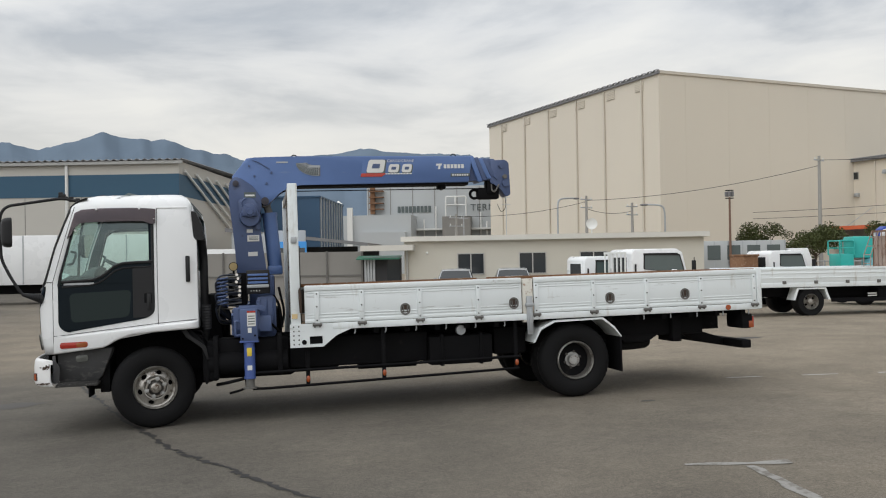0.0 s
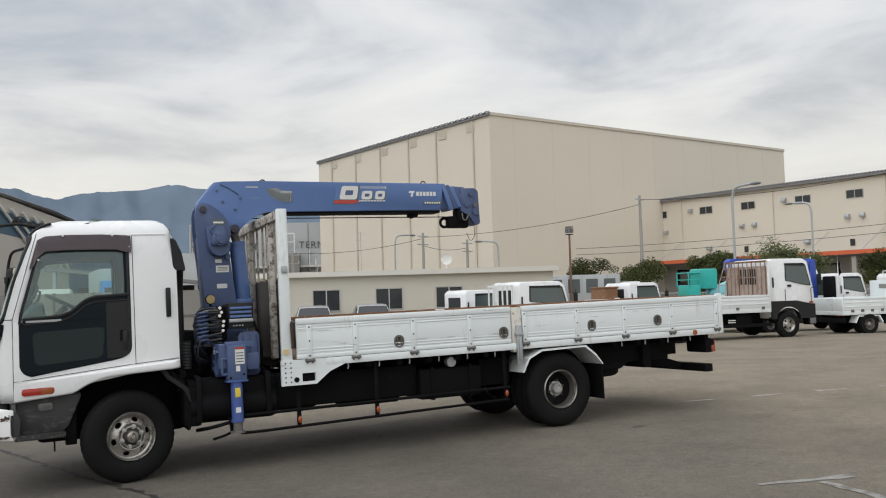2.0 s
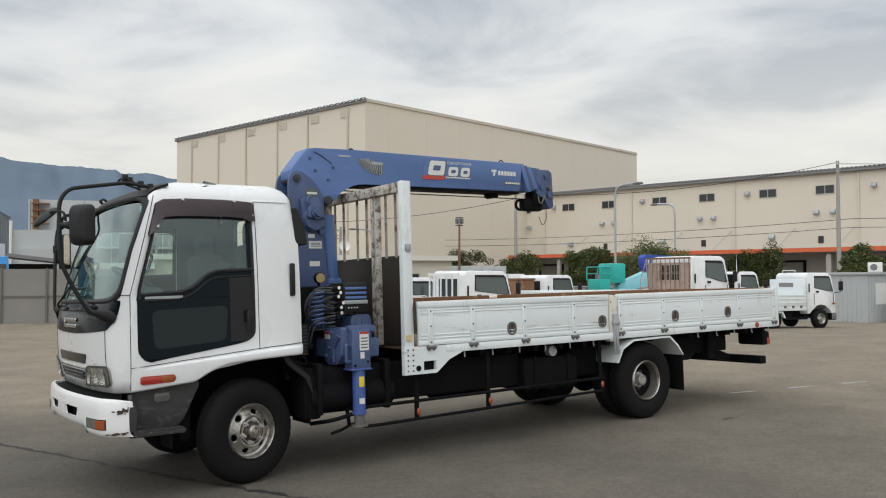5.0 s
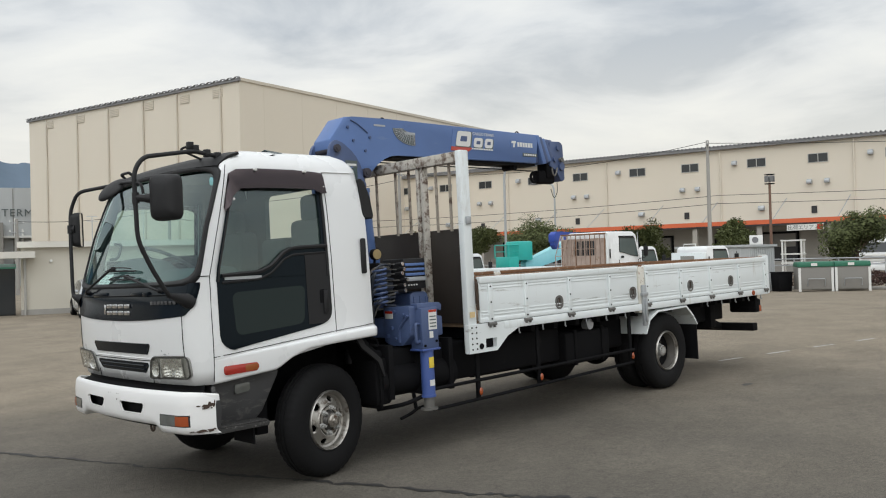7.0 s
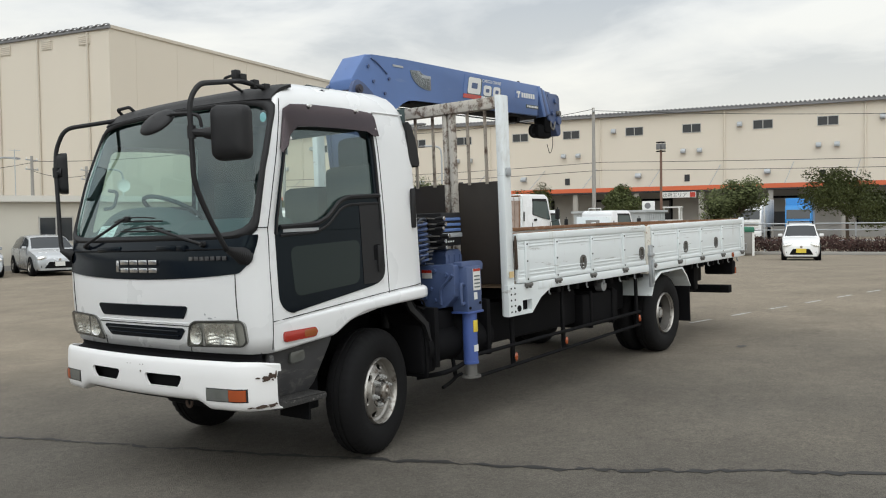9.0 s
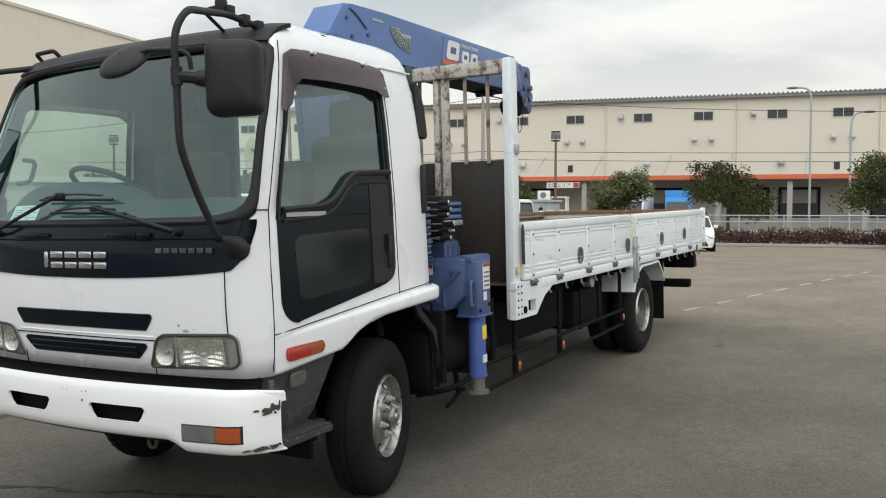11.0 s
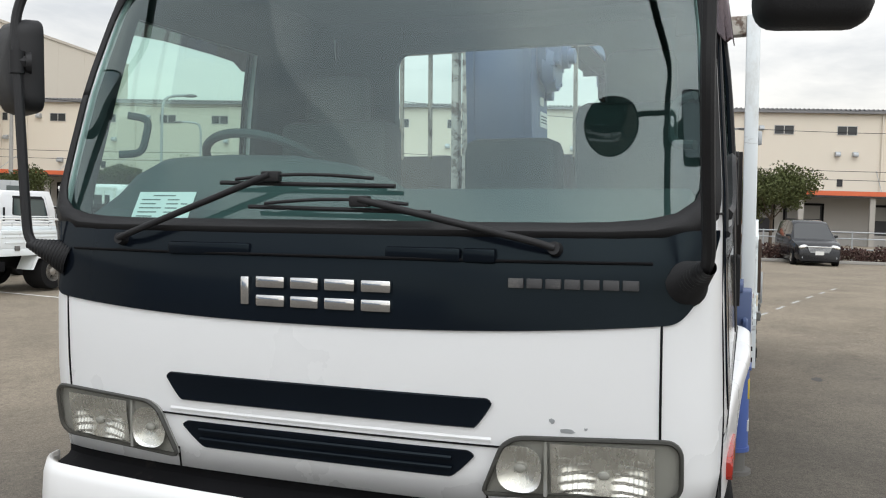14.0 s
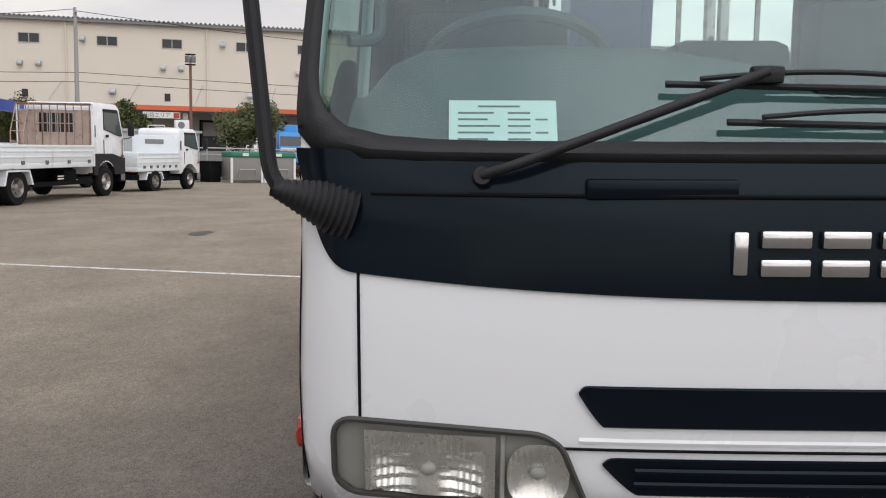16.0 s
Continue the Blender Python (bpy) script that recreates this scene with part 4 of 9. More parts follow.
for s in (-1, 1):
    def lamp_patch(y0, y1, z0, z1, off):
        bm = bmesh.new()
        ys = lin(15, y0, y1)
        rows = [[(bumper_x(y) + 0.012, s * y, z0), (bumper_x(y) - off, s * y, z0 + 0.006), (bumper_x(y) - off - 0.002, s * y, (z0 + z1) / 2), (bumper_x(y) - off, s * y, z1 - 0.006), (bumper_x(y) + 0.012, s * y, z1)] for y in ys]
        ends = [[(bumper_x(y) + 0.012, s * y, p[2]) for p in r] for y, r in ((y0, rows[0]), (y1, rows[-1]))]
        return grid(bm, [ends[0]] + rows + [ends[1]])

    lamp = part("fog_lamp", lamp_patch(0.728, 0.905, 0.532, 0.612, 0.017), LENS, bumper, "clear and amber lamp in the bumper", smooth=60)
    part("lamp_frame", lamp_patch(0.722, 1.022, 0.527, 0.617, 0.0135), BLACK_PLASTIC, lamp, smooth=60)
    part("amber_lens", lamp_patch(0.910, 1.016, 0.534, 0.610, 0.019), AMBER, lamp, smooth=60)
    # lower cab corner behind the bumper: black fill, grey step panel, and small lamp
    bm = bmesh.new()
    prism(bm, [(-1.90, 0.49), (-1.52, 0.49), (-1.47, 0.54), (-1.36, 0.80), (-1.36, 0.84), (-1.90, 0.815)], "y", s * 0.80, s * 0.985, 0.012)
    for v in bm.verts:
        if abs(v.co.y) > 0.9:
            v.co.y -= s * 0.075 * (0.82 - min(0.82, v.co.z)) / 0.33
    step_panel = part("step_panel", bm, STEP_GREY, truck, "scuffed grey step panel")
    part("step_tread", prism(bmesh.new(), [(-1.92, 0.455), (-1.50, 0.455), (-1.49, 0.488), (-1.90, 0.492)], "y", s * 0.78, s * 1.060, 0.006), GRIP, step_panel, "worn dark step edge")
    part("tread_grip", prism(bmesh.new(), [(-1.90, 0.494), (-1.505, 0.490), (-1.500, 0.497), (-1.885, 0.502)], "y", s * 0.900, s * 1.056, 0.002), GRIP, step_panel, "gritty dark tread")
    part("corner_lamp", prism(bmesh.new(), rounded([(-1.72, 0.70), (-1.60, 0.71), (-1.60, 0.775), (-1.72, 0.77)], 0.015), "y", s * 0.955, s * 0.985, 0.006), LENS, step_panel, "small clear lamp")
    part("mud_flap", box(-1.60, -1.585, s * 0.72, s * 1.0, 0.33, 0.47), CHASSIS, step_panel)
    part("bumper_bracket", prism(bmesh.new(), rounded([(-1.935, 0.50), (-1.875, 0.50), (-1.865, 0.64), (-1.885, 0.70), (-1.905, 0.715), (-1.905, 0.785), (-1.935, 0.785)], 0.008, 2), "y", s * 1.035, s * 1.048, 0.003), STEP_GREY, step_panel, "bent grey bumper bracket")
    # black wheel housing with its rear guard
    bm = bmesh.new()
    rows = []
    for x in [-1.52, -1.45] + lin(22, -1.41, -0.46):
        top = arch_floor(x) - 0.004
        rows.append([(x, s * 1.04, top), (x, s * 0.98, top + 0.002), (x, s * 0.52, top), (x, s * 0.47, top - 0.06), (x, s * 0.46, 0.52)])
    grid(bm, rows)
    bx(bm, -1.50, -1.40, s * 0.46, s * 0.88, 0.36, 0.83, 0.01)
    part("wheel_housing", bm, CHASSIS, truck, "black wheel housing")
    bm = bmesh.new()
    prism(bm, [(-0.66, 0.985), (-0.545, 0.985), (-0.44, 0.88), (-0.385, 0.76), (-0.365, 0.60), (-0.385, 0.40), (-0.415, 0.39), (-0.400, 0.60), (-0.420, 0.75), (-0.472, 0.86), (-0.56, 0.955), (-0.66, 0.955)], "y", s * 0.66, s * 0.995, 0.008)
    guard = part("rear_guard", bm, CHASSIS, truck, "black plastic guard behind the front wheel")
    bm = bmesh.new()
    prism(bm, [(-0.655, 0.995), (-0.60, 0.995), (-0.565, 0.93), (-0.44, 0.835), (-0.40, 0.80), (-0.37, 0.66), (-0.39, 0.66), (-0.44, 0.79), (-0.60, 0.905)], "y", s * 0.995, s * 1.025, 0.004)
    part("guard_bracket", bm, BLACK_PLASTIC, guard, "black bent bracket")
    part("guard_loop", tube(bmesh.new(), bend([(-0.54, s * 1.0, 0.99), (-0.43, s * 1.01, 0.965), (-0.42, s * 1.01, 0.90), (-0.50, s * 1.0, 0.93)], 0.03), 0.008, 6), CHASSIS, guard)
part("engine", box(-1.75, -0.35, -0.37, 0.37, 0.34, 0.93, 0.05), CHASSIS, truck, "dark engine and sump under the cab")
bm = bmesh.new()
rows = []
for y in lin(31, -1.02, 1.02):
    x, xc = bumper_x(y) + 0.045, front_x(min(abs(y), 1.0), 0.82) + 0.03
    xc = max(xc, x + 0.02)
    rows.append([(x + 0.02, y, 0.50), (x, y, 0.60), (x, y, 0.735), (x + 0.01, y, 0.742), (xc - 0.01, y, 0.755), (xc, y, 0.765), (xc, y, 0.845), (xc + 0.2, y * 0.9, 0.85)])
grid(bm, rows)
part("bumper_core", bm, CHASSIS, truck, "black recess between bumper and cab")
# rounded lower corners of the bumper's openings
for y0, y1 in ((-0.51, -0.145), (0.15, 0.51)):
    for ya, d in ((y0, 1), (y1, -1)):
        x = bumper_x(ya + d * 0.02)
        part("opening_corner", prism(bmesh.new(), [(ya - d * 0.004, 0.590), (ya + d * 0.055, 0.590), (ya + d * 0.040, 0.601), (ya + d * 0.020, 0.620), (ya - d * 0.004, 0.662)], "x", x - 0.0135, x - 0.001), WHITE_BUMPER, bumper)
        part("opening_corner", prism(bmesh.new(), [(ya - d * 0.004, 0.672), (ya + d * 0.022, 0.672), (ya + d * 0.006, 0.662), (ya - d * 0.004, 0.645)], "x", x - 0.0135, x - 0.001), WHITE_BUMPER, bumper)
# tow eye under the bumper
bm = bmesh.new()
tube(bm, [(-2.10, -0.45 + 0.028 * math.cos(a), 0.485 + 0.028 * math.sin(a)) for a in lin(17, 0, 2 * math.pi)], 0.009, 6)
tube(bm, [(-2.10, -0.45, 0.51), (-2.06, -0.45, 0.58)], 0.010, 6)
part("tow_eye", bm, RUST_DARK, truck, "rusty tow eye under the bumper")
# chipped paint on the near corner
rnd = random.Random(11)
for cy, cz, ry, rz in ((-1.018, 0.665, 0.016, 0.016), (-1.030, 0.680, 0.010, 0.018), (-0.992, 0.672, 0.010, 0.007), (-1.040, 0.668, 0.003, 0.012), (-1.0435, 0.690, 0.0025, 0.020), (-1.034, 0.655, 0.004, 0.006), (-1.010, 0.652, 0.008, 0.006), (-1.000, 0.502, 0.024, 0.011), (-1.030, 0.504, 0.012, 0.014), (-0.965, 0.500, 0.016, 0.005), (-1.0405, 0.512, 0.004, 0.007), (-0.10, 0.672, 0.006, 0.009), (0.045, 0.715, 0.003, 0.004), (0.01, 0.716, 0.003, 0.004), (-0.10, 0.716, 0.003, 0.004), (-0.13, 0.717, 0.003, 0.004)):
    bm = bmesh.new()
    ring = []
    for k in range(11):
        a = 2 * math.pi * k / 11
        q = rnd.uniform(0.55, 1.15)
        y, z = cy + ry * q * math.cos(a), cz + rz * q * math.sin(a)
        y = max(-1.1198, y * 1.072) if y < -0.9 else y
        ring.append(bm.verts.new((bumper_x(y) - 0.0145, y - (0.0015 if y < -0.9 else 0), z)))
    bm.faces.new(ring)
    thicken(part("paint_chip", bm, RUST_DARK, bumper, "bare rusty chip in the paint"), 0.001)
for cy, cz, ry, rz in ((-0.66, 1.035, 0.009, 0.007), (-0.70, 1.012, 0.020, 0.006), (-0.745, 1.02, 0.006, 0.004)):
    bm = bmesh.new()
    ring = []
    for k in range(9):
        a, q = 2 * math.pi * k / 9, rnd.uniform(0.5, 1.2)
        y, z = cy + ry * q * math.cos(a), cz + rz * q * math.sin(a)
        ring.append(bm.verts.new((front_x(y, z) - 0.0015, y, z)))
    bm.faces.new(ring)
    thicken(part("paint_scuff", bm, STEEL, cab, "dull scuff in the paint"), 0.001)
# wipers: two arms with blades, and the cowl grips
for y0, (bl0, bl1), yh in ((0.69, (0.35, -0.21), 0.17), (-0.66, (0.24, -0.32), -0.12)):
    zb = 1.622 if y0 > 0 else 1.555
    pts = [(front_x(y0, 1.46) - 0.03, y0, 1.46), (front_x(y0, 1.47) - 0.05, y0 + (-0.05 if y0 > 0 else 0.05), 1.475), (front_x(yh, zb) - 0.045, yh, zb + 0.02)]
    bm = bmesh.new()
    tube(bm, bend(pts, 0.05), 0.0095, 12)
    cyl(bm, (pts[0][0] + 0.05, y0, 1.45), (pts[0][0] - 0.004, y0, 1.46), 0.022, 20, 0.016)
    wiper = part("wiper", bm, BLACK_PLASTIC, cab, "black wiper arm")
    bm = bmesh.new()
    tube(bm, [(front_x(y, zb - 0.012) - 0.022, y, zb - 0.012 + (y - bl1) * 0.02) for y in lin(14, bl0, bl1)], 0.0062, 8)
    tube(bm, [(front_x(y, zb) - 0.036, y, zb + 0.008 + 0.012 * math.sin(math.pi * k / 7)) for k, y in enumerate(lin(8, bl0 - 0.06, bl1 + 0.06))], 0.0048, 8)
    bx(bm, front_x(yh, zb) - 0.05, front_x(yh, zb) - 0.025, yh - 0.03, yh + 0.03, zb, zb + 0.03, 0.006)
    part("blade", bm, BLACK_PLASTIC, wiper)
for a, b in ((0.22, 0.50), (-0.415, -0.20), (-0.51, -0.42)):
    part("cowl_grip", box(front_x(0.3, 1.455) - 0.022, front_x(0.3, 1.455) + 0.01, a, b, 1.418, 1.455, 0.008), BLACK_GLOSS, cab, "black grab recess on the cowl")

# mirrors on their long bent stays
def ribbed(p0, p1, r0, r1, ribs=7, n=20):
    """A rubber boot: rings of rising and falling radius along a line."""
    p0, p1 = Vector(p0), Vector(p1)
    q = (p1 - p0).to_track_quat("Z", "Y").to_matrix()
    bm = bmesh.new()
    rows = []
    m = ribs * 4
    for k in range(m + 1):
        r = (r0 + (r1 - r0) * (k / m) ** 0.8) * (1.0 + 0.05 * math.cos(2 * math.pi * k / 4))
        c = p0.lerp(p1, k / m)
        rows.append([c + q @ Vector((r * math.cos(a), r * math.sin(a), 0)) for a in lin(n + 1, 0, 2 * math.pi)])
    grid(bm, rows)
    bmesh.ops.remove_doubles(bm, verts=bm.verts, dist=1e-5)
    return bm


for s in (-1, 1):
    if s < 0:
        foot, path = (-2.03, -0.975, 1.378), [(-2.15, -1.01, 1.405), (-2.213, -1.042, 1.43), (-2.318, -1.04, 1.61), (-2.405, -1.04, 1.80), (-2.412, -1.04, 2.25), (-2.35, -1.05, 2.345), (-1.86, -0.80, 2.440), (-1.66, -0.84, 2.400)]
        head, rot = (-2.285, -1.238, 2.066), 17.5
    else:
        foot, path = (-2.015, 0.950, 1.385), [(-2.050, 1.02, 1.415), (-2.066, 1.088, 1.435), (-2.064, 1.100, 1.53), (-2.050, 1.138, 1.93), (-2.030, 1.170, 2.16), (-1.99, 1.10, 2.315), (-1.68, 0.80, 2.375)]
        head, rot = (-1.955, 1.215, 2.000), -27
    bm = bmesh.new()
    tube(bm, bend(path, 0.07, 6), 0.0155, 10)
    stay = part("mirror_stay", bm, BLACK_PLASTIC, cab, "black bent mirror stay")
    part("bellows", ribbed(foot, path[1], 0.056 if s < 0 else 0.066, 0.0160, 13), BLACK_PLASTIC, stay, "ribbed rubber boot")
    m = Matrix.Translation(head) @ Matrix.Rotation(radians(rot), 4, "Z")
    o = rounded([(-0.118, -0.15), (0.118, -0.152), (0.118, 0.155), (-0.118, 0.142)], 0.05, 5)
    bm = bmesh.new()
    rows = []
    for x, k in ((0.030, 0.97), (0.022, 1.0), (-0.012, 0.99), (-0.040, 0.93), (-0.056, 0.80), (-0.064, 0.5), (-0.067, 0.1), (-0.067, 0.001)):
        rows.append([m @ Vector((x, y * k, z * k)) for y, z in o + o[:1]])
    grid(bm, rows)
    bmesh.ops.remove_doubles(bm, verts=bm.verts, dist=1e-5)
    mirror = part("mirror", bm, BLACK_PLASTIC, stay, "black mirror housing", smooth=60)
    face = part("mirror_glass", prism(bmesh.new(), [(y * 0.96, z * 0.96) for y, z in o], "x", 0.020, 0.024), MIRROR, mirror, "silvered mirror glass")
    face.matrix_basis = m
    # bracket from the housing's inner edge to the stay
    e = m @ Vector((-0.01, -s * 0.112, 0.0))
    g = Vector((path[3][0], path[3][1], head[2] + 0.01)) if s < 0 else Vector((-2.046, 1.145, 2.0))
    bm = bmesh.new()
    tube(bm, [e, e.lerp(g, 0.6), g], 0.024, 8)
    cyl(bm, e, e.lerp(g, 0.40), 0.036, 14, 0.030)
    cyl(bm, g - Vector((0, 0, 0.035)), g + Vector((0, 0, 0.035)), 0.024, 12)
    part("mirror_clamp", bm, BLACK_PLASTIC, stay, "black clamp on the stay")
# round down-view mirror reaching in from the near mirror's clamp
axis = Vector((0.66, 0.06, -0.75)).normalized()
disc = Matrix.Translation((-2.462, -0.805, 2.150)) @ axis.to_track_quat("Z", "Y").to_matrix().to_4x4()
bm = bmesh.new()
rows = []
for h, r in ((0.014, 0.104), (0.008, 0.110), (0.0, 0.110), (-0.014, 0.098), (-0.026, 0.070), (-0.033, 0.035), (-0.035, 0.004)):
    rows.append([disc @ Vector((r * math.cos(a), r * math.sin(a), h)) for a in lin(33, 0, 2 * math.pi)])
grid(bm, rows)
bmesh.ops.remove_doubles(bm, verts=bm.verts, dist=1e-5)
under = part("under_mirror", bm, BLACK_PLASTIC, cab, "round black down-view mirror on an arm", smooth=60)
bm = bmesh.new()
grid(bm, [[disc @ Vector((r * math.cos(a), r * math.sin(a), 0.012 + 0.014 * (1 - (r / 0.104) ** 2))) for a in lin(33, 0, 2 * math.pi)] for r in lin(6, 0.002, 0.104)])
part("mirror_glass", bm, MIRROR, under, "domed mirror glass", smooth=80)
bm = bmesh.new()
tube(bm, bend([(-2.452, -0.86, 2.165), (-2.44, -0.90, 2.185), (-2.415, -1.02, 2.180), (-2.385, -1.09, 2.165), (-2.375, -1.09, 2.10)], 0.03), 0.010, 8)
part("mirror_arm", bm, BLACK_PLASTIC, under)
bm = bmesh.new()
tube(bm, bend([(-1.80, -0.78, 2.445), (-1.86, -0.77, 2.485), (-1.92, -0.70, 2.46), (-1.70, -0.62, 2.405)], 0.04), 0.009, 8)
for p in ((-1.84, -0.79, 2.455), (-1.87, -0.77, 2.478), (-1.76, -0.81, 2.425), (-1.69, -0.83, 2.405)):
    bx(bm, p[0] - 0.022, p[0] + 0.022, p[1] - 0.022, p[1] + 0.022, p[2] - 0.025, p[2] + 0.03, 0.006)
part("stay_clamp", bm, BLACK_PLASTIC, cab, "black clamps at the roof edge")
bm = bmesh.new()
tube(bm, bend([(-1.66, 0.86, 2.41), (-1.70, 0.86, 2.448), (-1.70, 0.70, 2.452), (-1.66, 0.70, 2.42)], 0.02), 0.012, 8)
part("brow_grip", bm, BLACK_PLASTIC, cab)
for x, y in ((-1.45, -0.72), (-1.33, -0.72), (-1.25, -0.7), (-0.95, -0.7), (-0.82, -0.7)):
    part("roof_fixing", box(x - 0.03, x + 0.03, y - 0.02, y + 0.02, 2.44, 2.468, 0.005), RUST, cab, "rust-stained roof fixing")

# interior seen through the glass
bm = bmesh.new()
dash_prof = [(-2.00, 1.25), (-1.99, 1.46), (-1.945, 1.515), (-1.76, 1.612), (-1.66, 1.60), (-1.60, 1.54), (-1.56, 1.35), (-1.60, 1.0), (-2.0, 1.0)]
prism(bm, dash_prof, "y", -0.97, 0.97, 0.015)
dashboard = part("dashboard", bm, TRIM, cab, "dark grey dashboard")
bm = bmesh.new()
cols = []
for y in lin(30, -0.10, 0.955):
    top = interp(y, [(-0.10, 1.60), (-0.02, 1.645), (0.09, 1.685), (0.30, 1.715), (0.55, 1.722), (0.80, 1.712), (0.88, 1.68), (0.955, 1.60)])
    cols.append([(-1.90, y, 1.53), (-1.86, y, 1.53 + (top - 1.53) * 0.45), (-1.80, y, 1.53 + (top - 1.53) * 0.85), (-1.74, y, top), (-1.68, y, top - 0.004), (-1.665, y, top - 0.05), (-1.66, y, 1.50)])
grid(bm, cols)
part("instrument_hood", bm, TRIM, dashboard, "rounded instrument hood", smooth=60)
bm = bmesh.new()
wheel_pts = [(-1.44 - 0.205 * math.sin(a), 0.585 + 0.235 * math.cos(a), 1.690 + 0.110 * math.sin(a)) for a in lin(41, 0, 2 * math.pi)]
tube(bm, wheel_pts, 0.016, 8)
tube(bm, [(-1.62, 0.585, 1.50), (-1.45, 0.585, 1.665)], 0.035, 10)
tube(bm, [(-1.44, 0.36, 1.685), (-1.45, 0.585, 1.665), (-1.44, 0.81, 1.685)], 0.016, 8)
part("steering_wheel", bm, TRIM, cab, "dark steering wheel")
for y0, y1, top in ((0.36, 0.92, 2.06), (-0.38, 0.04, 1.83), (-0.95, -0.43, 2.10)):
    bm = bmesh.new()
    bx(bm, -1.30, -0.80, y0, y1, 1.10, 1.36, 0.05)
    bx(bm, -0.86, -0.66, y0 + 0.01, y1 - 0.01, 1.30, top - (0.14 if top > 1.9 else 0), 0.05)
    if top > 1.9:
        bx(bm, -0.83, -0.70, (y0 + y1) / 2 - 0.14, (y0 + y1) / 2 + 0.14, top - 0.17, top + 0.06, 0.05)
    part("seat", bm, SEAT, cab, "grey fabric seat")
part("cab_lining", box(-0.515, -0.50, -0.98, 0.98, 1.0, 1.61), TRIM, cab)
bm = bmesh.new()
hole = rounded([(-0.505, 1.60), (0.485, 1.60), (0.485, 2.245), (-0.505, 2.245)], 0.07, 5)
n = len(hole)
wide = [(max(-0.97, min(0.97, y * 3)), 2.36 if z > 1.9 else 1.58) for y, z in hole]
a, b = [bm.verts.new((-0.515, y, z)) for y, z in hole], [bm.verts.new((-0.515, y, z)) for y, z in wide]
c = [bm.verts.new((-0.47, y, z)) for y, z in hole]
for k in range(n):
    j = (k + 1) % n
    bm.faces.new((a[k], a[j], b[j], b[k]))
    bm.faces.new((a[k], c[k], c[j], a[j]))
part("rear_lining", bm, TRIM, cab, "dark lining round the rear window")
part("headliner", box(-1.42, -0.60, -0.80, 0.80, 2.375, 2.39), TRIM, cab)
part("cab_floor", box(-2.0, -0.50, -1.0, 1.0, 1.0, 1.02), TRIM, cab)
for s in (-1, 1):
    bm = bmesh.new()
    tube(bm, bend([(-1.78, s * 0.975, 1.725), (-1.74, s * 0.91, 1.73), (-1.70, s * 0.91, 1.85), (-1.74, s * 0.97, 1.86)], 0.035), 0.013, 8)
    part("grab_handle", bm, TRIM, cab)
tilt = Matrix.Translation((-1.985, 0.645, 1.512)) @ Matrix.Rotation(radians(30), 4, "Y")
sheet = part("paper_notice", box(0, 0.0015, -0.108, 0.108, 0, 0.098), PAPER, cab, "pale green printed notice on the dashboard")
sheet.matrix_basis = tilt
for k in range(6):
    for y0, y1 in ((-0.035, 0.05), ) if k == 5 else ((0.09, 0.03 - 0.012 * (k % 3)), (-0.01, -0.055), (-0.065, -0.09))[: 3 if k % 2 else 2]:
        part("print_line", box(-0.001, -0.0002, y0, y1, 0.010 + k * 0.0145, 0.0135 + k * 0.0145), INK, sheet)
bm = bmesh.new()
cyl(bm, (front_x(-0.905, 2.215) + 0.012, -0.905, 2.215), (front_x(-0.905, 2.215) + 0.015, -0.905, 2.215), 0.030, 20)
part("round_sticker", bm, SKYBLUE, cab, "small round sticker at the top of the glass")

# air intake snorkel and stack behind the cab
bm = bmesh.new()
prism(bm, rounded([(-0.52, 2.265), (-0.475, 2.26), (-0.415, 2.12), (-0.385, 1.96), (-0.39, 1.945), (-0.50, 1.955)], 0.02), "y", -0.985, -0.80, 0.012)
tube(bm, bend([(-0.43, -0.86, 2.0), (-0.42, -0.66, 1.80), (-0.42, -0.62, 0.75)], 0.1), 0.045, 12)
snorkel = part("air_intake", bm, BLACK_PLASTIC, truck, "black air intake behind the cab")
part("bellows", ribbed((-0.39, -0.86, 0.98), (-0.39, -0.86, 1.25), 0.05, 0.05, 9), BLACK_PLASTIC, snorkel, "ribbed rubber boot")
bm = bmesh.new()
bx(bm, -0.44, -0.24, -0.55, 0.75, 0.85, 1.35, 0.03)
bx(bm, -0.46, -0.20, 0.30, 0.85, 0.55, 1.0, 0.03)
bx(bm, -0.44, -0.27, -0.98, -0.62, 0.42, 0.80, 0.03)
part("engine_cover", bm, CHASSIS, truck, "dark engine parts behind the cab")

# air tanks, gearbox side and brackets close behind the front wheel
bm = bmesh.new()
bx(bm, -0.40, 0.48, -0.93, -0.50, 0.47, 0.86, 0.03)
cyl(bm, (-0.38, -0.88, 0.60), (0.46, -0.88, 0.60), 0.13, 20)
for x in (-0.30, 0.05, 0.38):
    bx(bm, x - 0.025, x + 0.025, -1.02, -0.70, 0.455, 0.90, 0.006)
part("air_tank", bm, CHASSIS, truck, "black air tanks behind the front wheel")
bm = bmesh.new()
bx(bm, -0.34, 0.55, -0.60, 0.60, 0.40, 0.62, 0.05)
part("gear_case", bm, CHASSIS, truck, "black gear case under the bed")
part("tool_box", box(0.48, 2.05, -0.88, -0.43, 0.50, 0.84, 0.03), CHASSIS, truck, "black boxes under the bed")
part("valve_box", box(2.85, 3.25, -0.80, -0.43, 0.52, 0.84, 0.03), CHASSIS, truck)

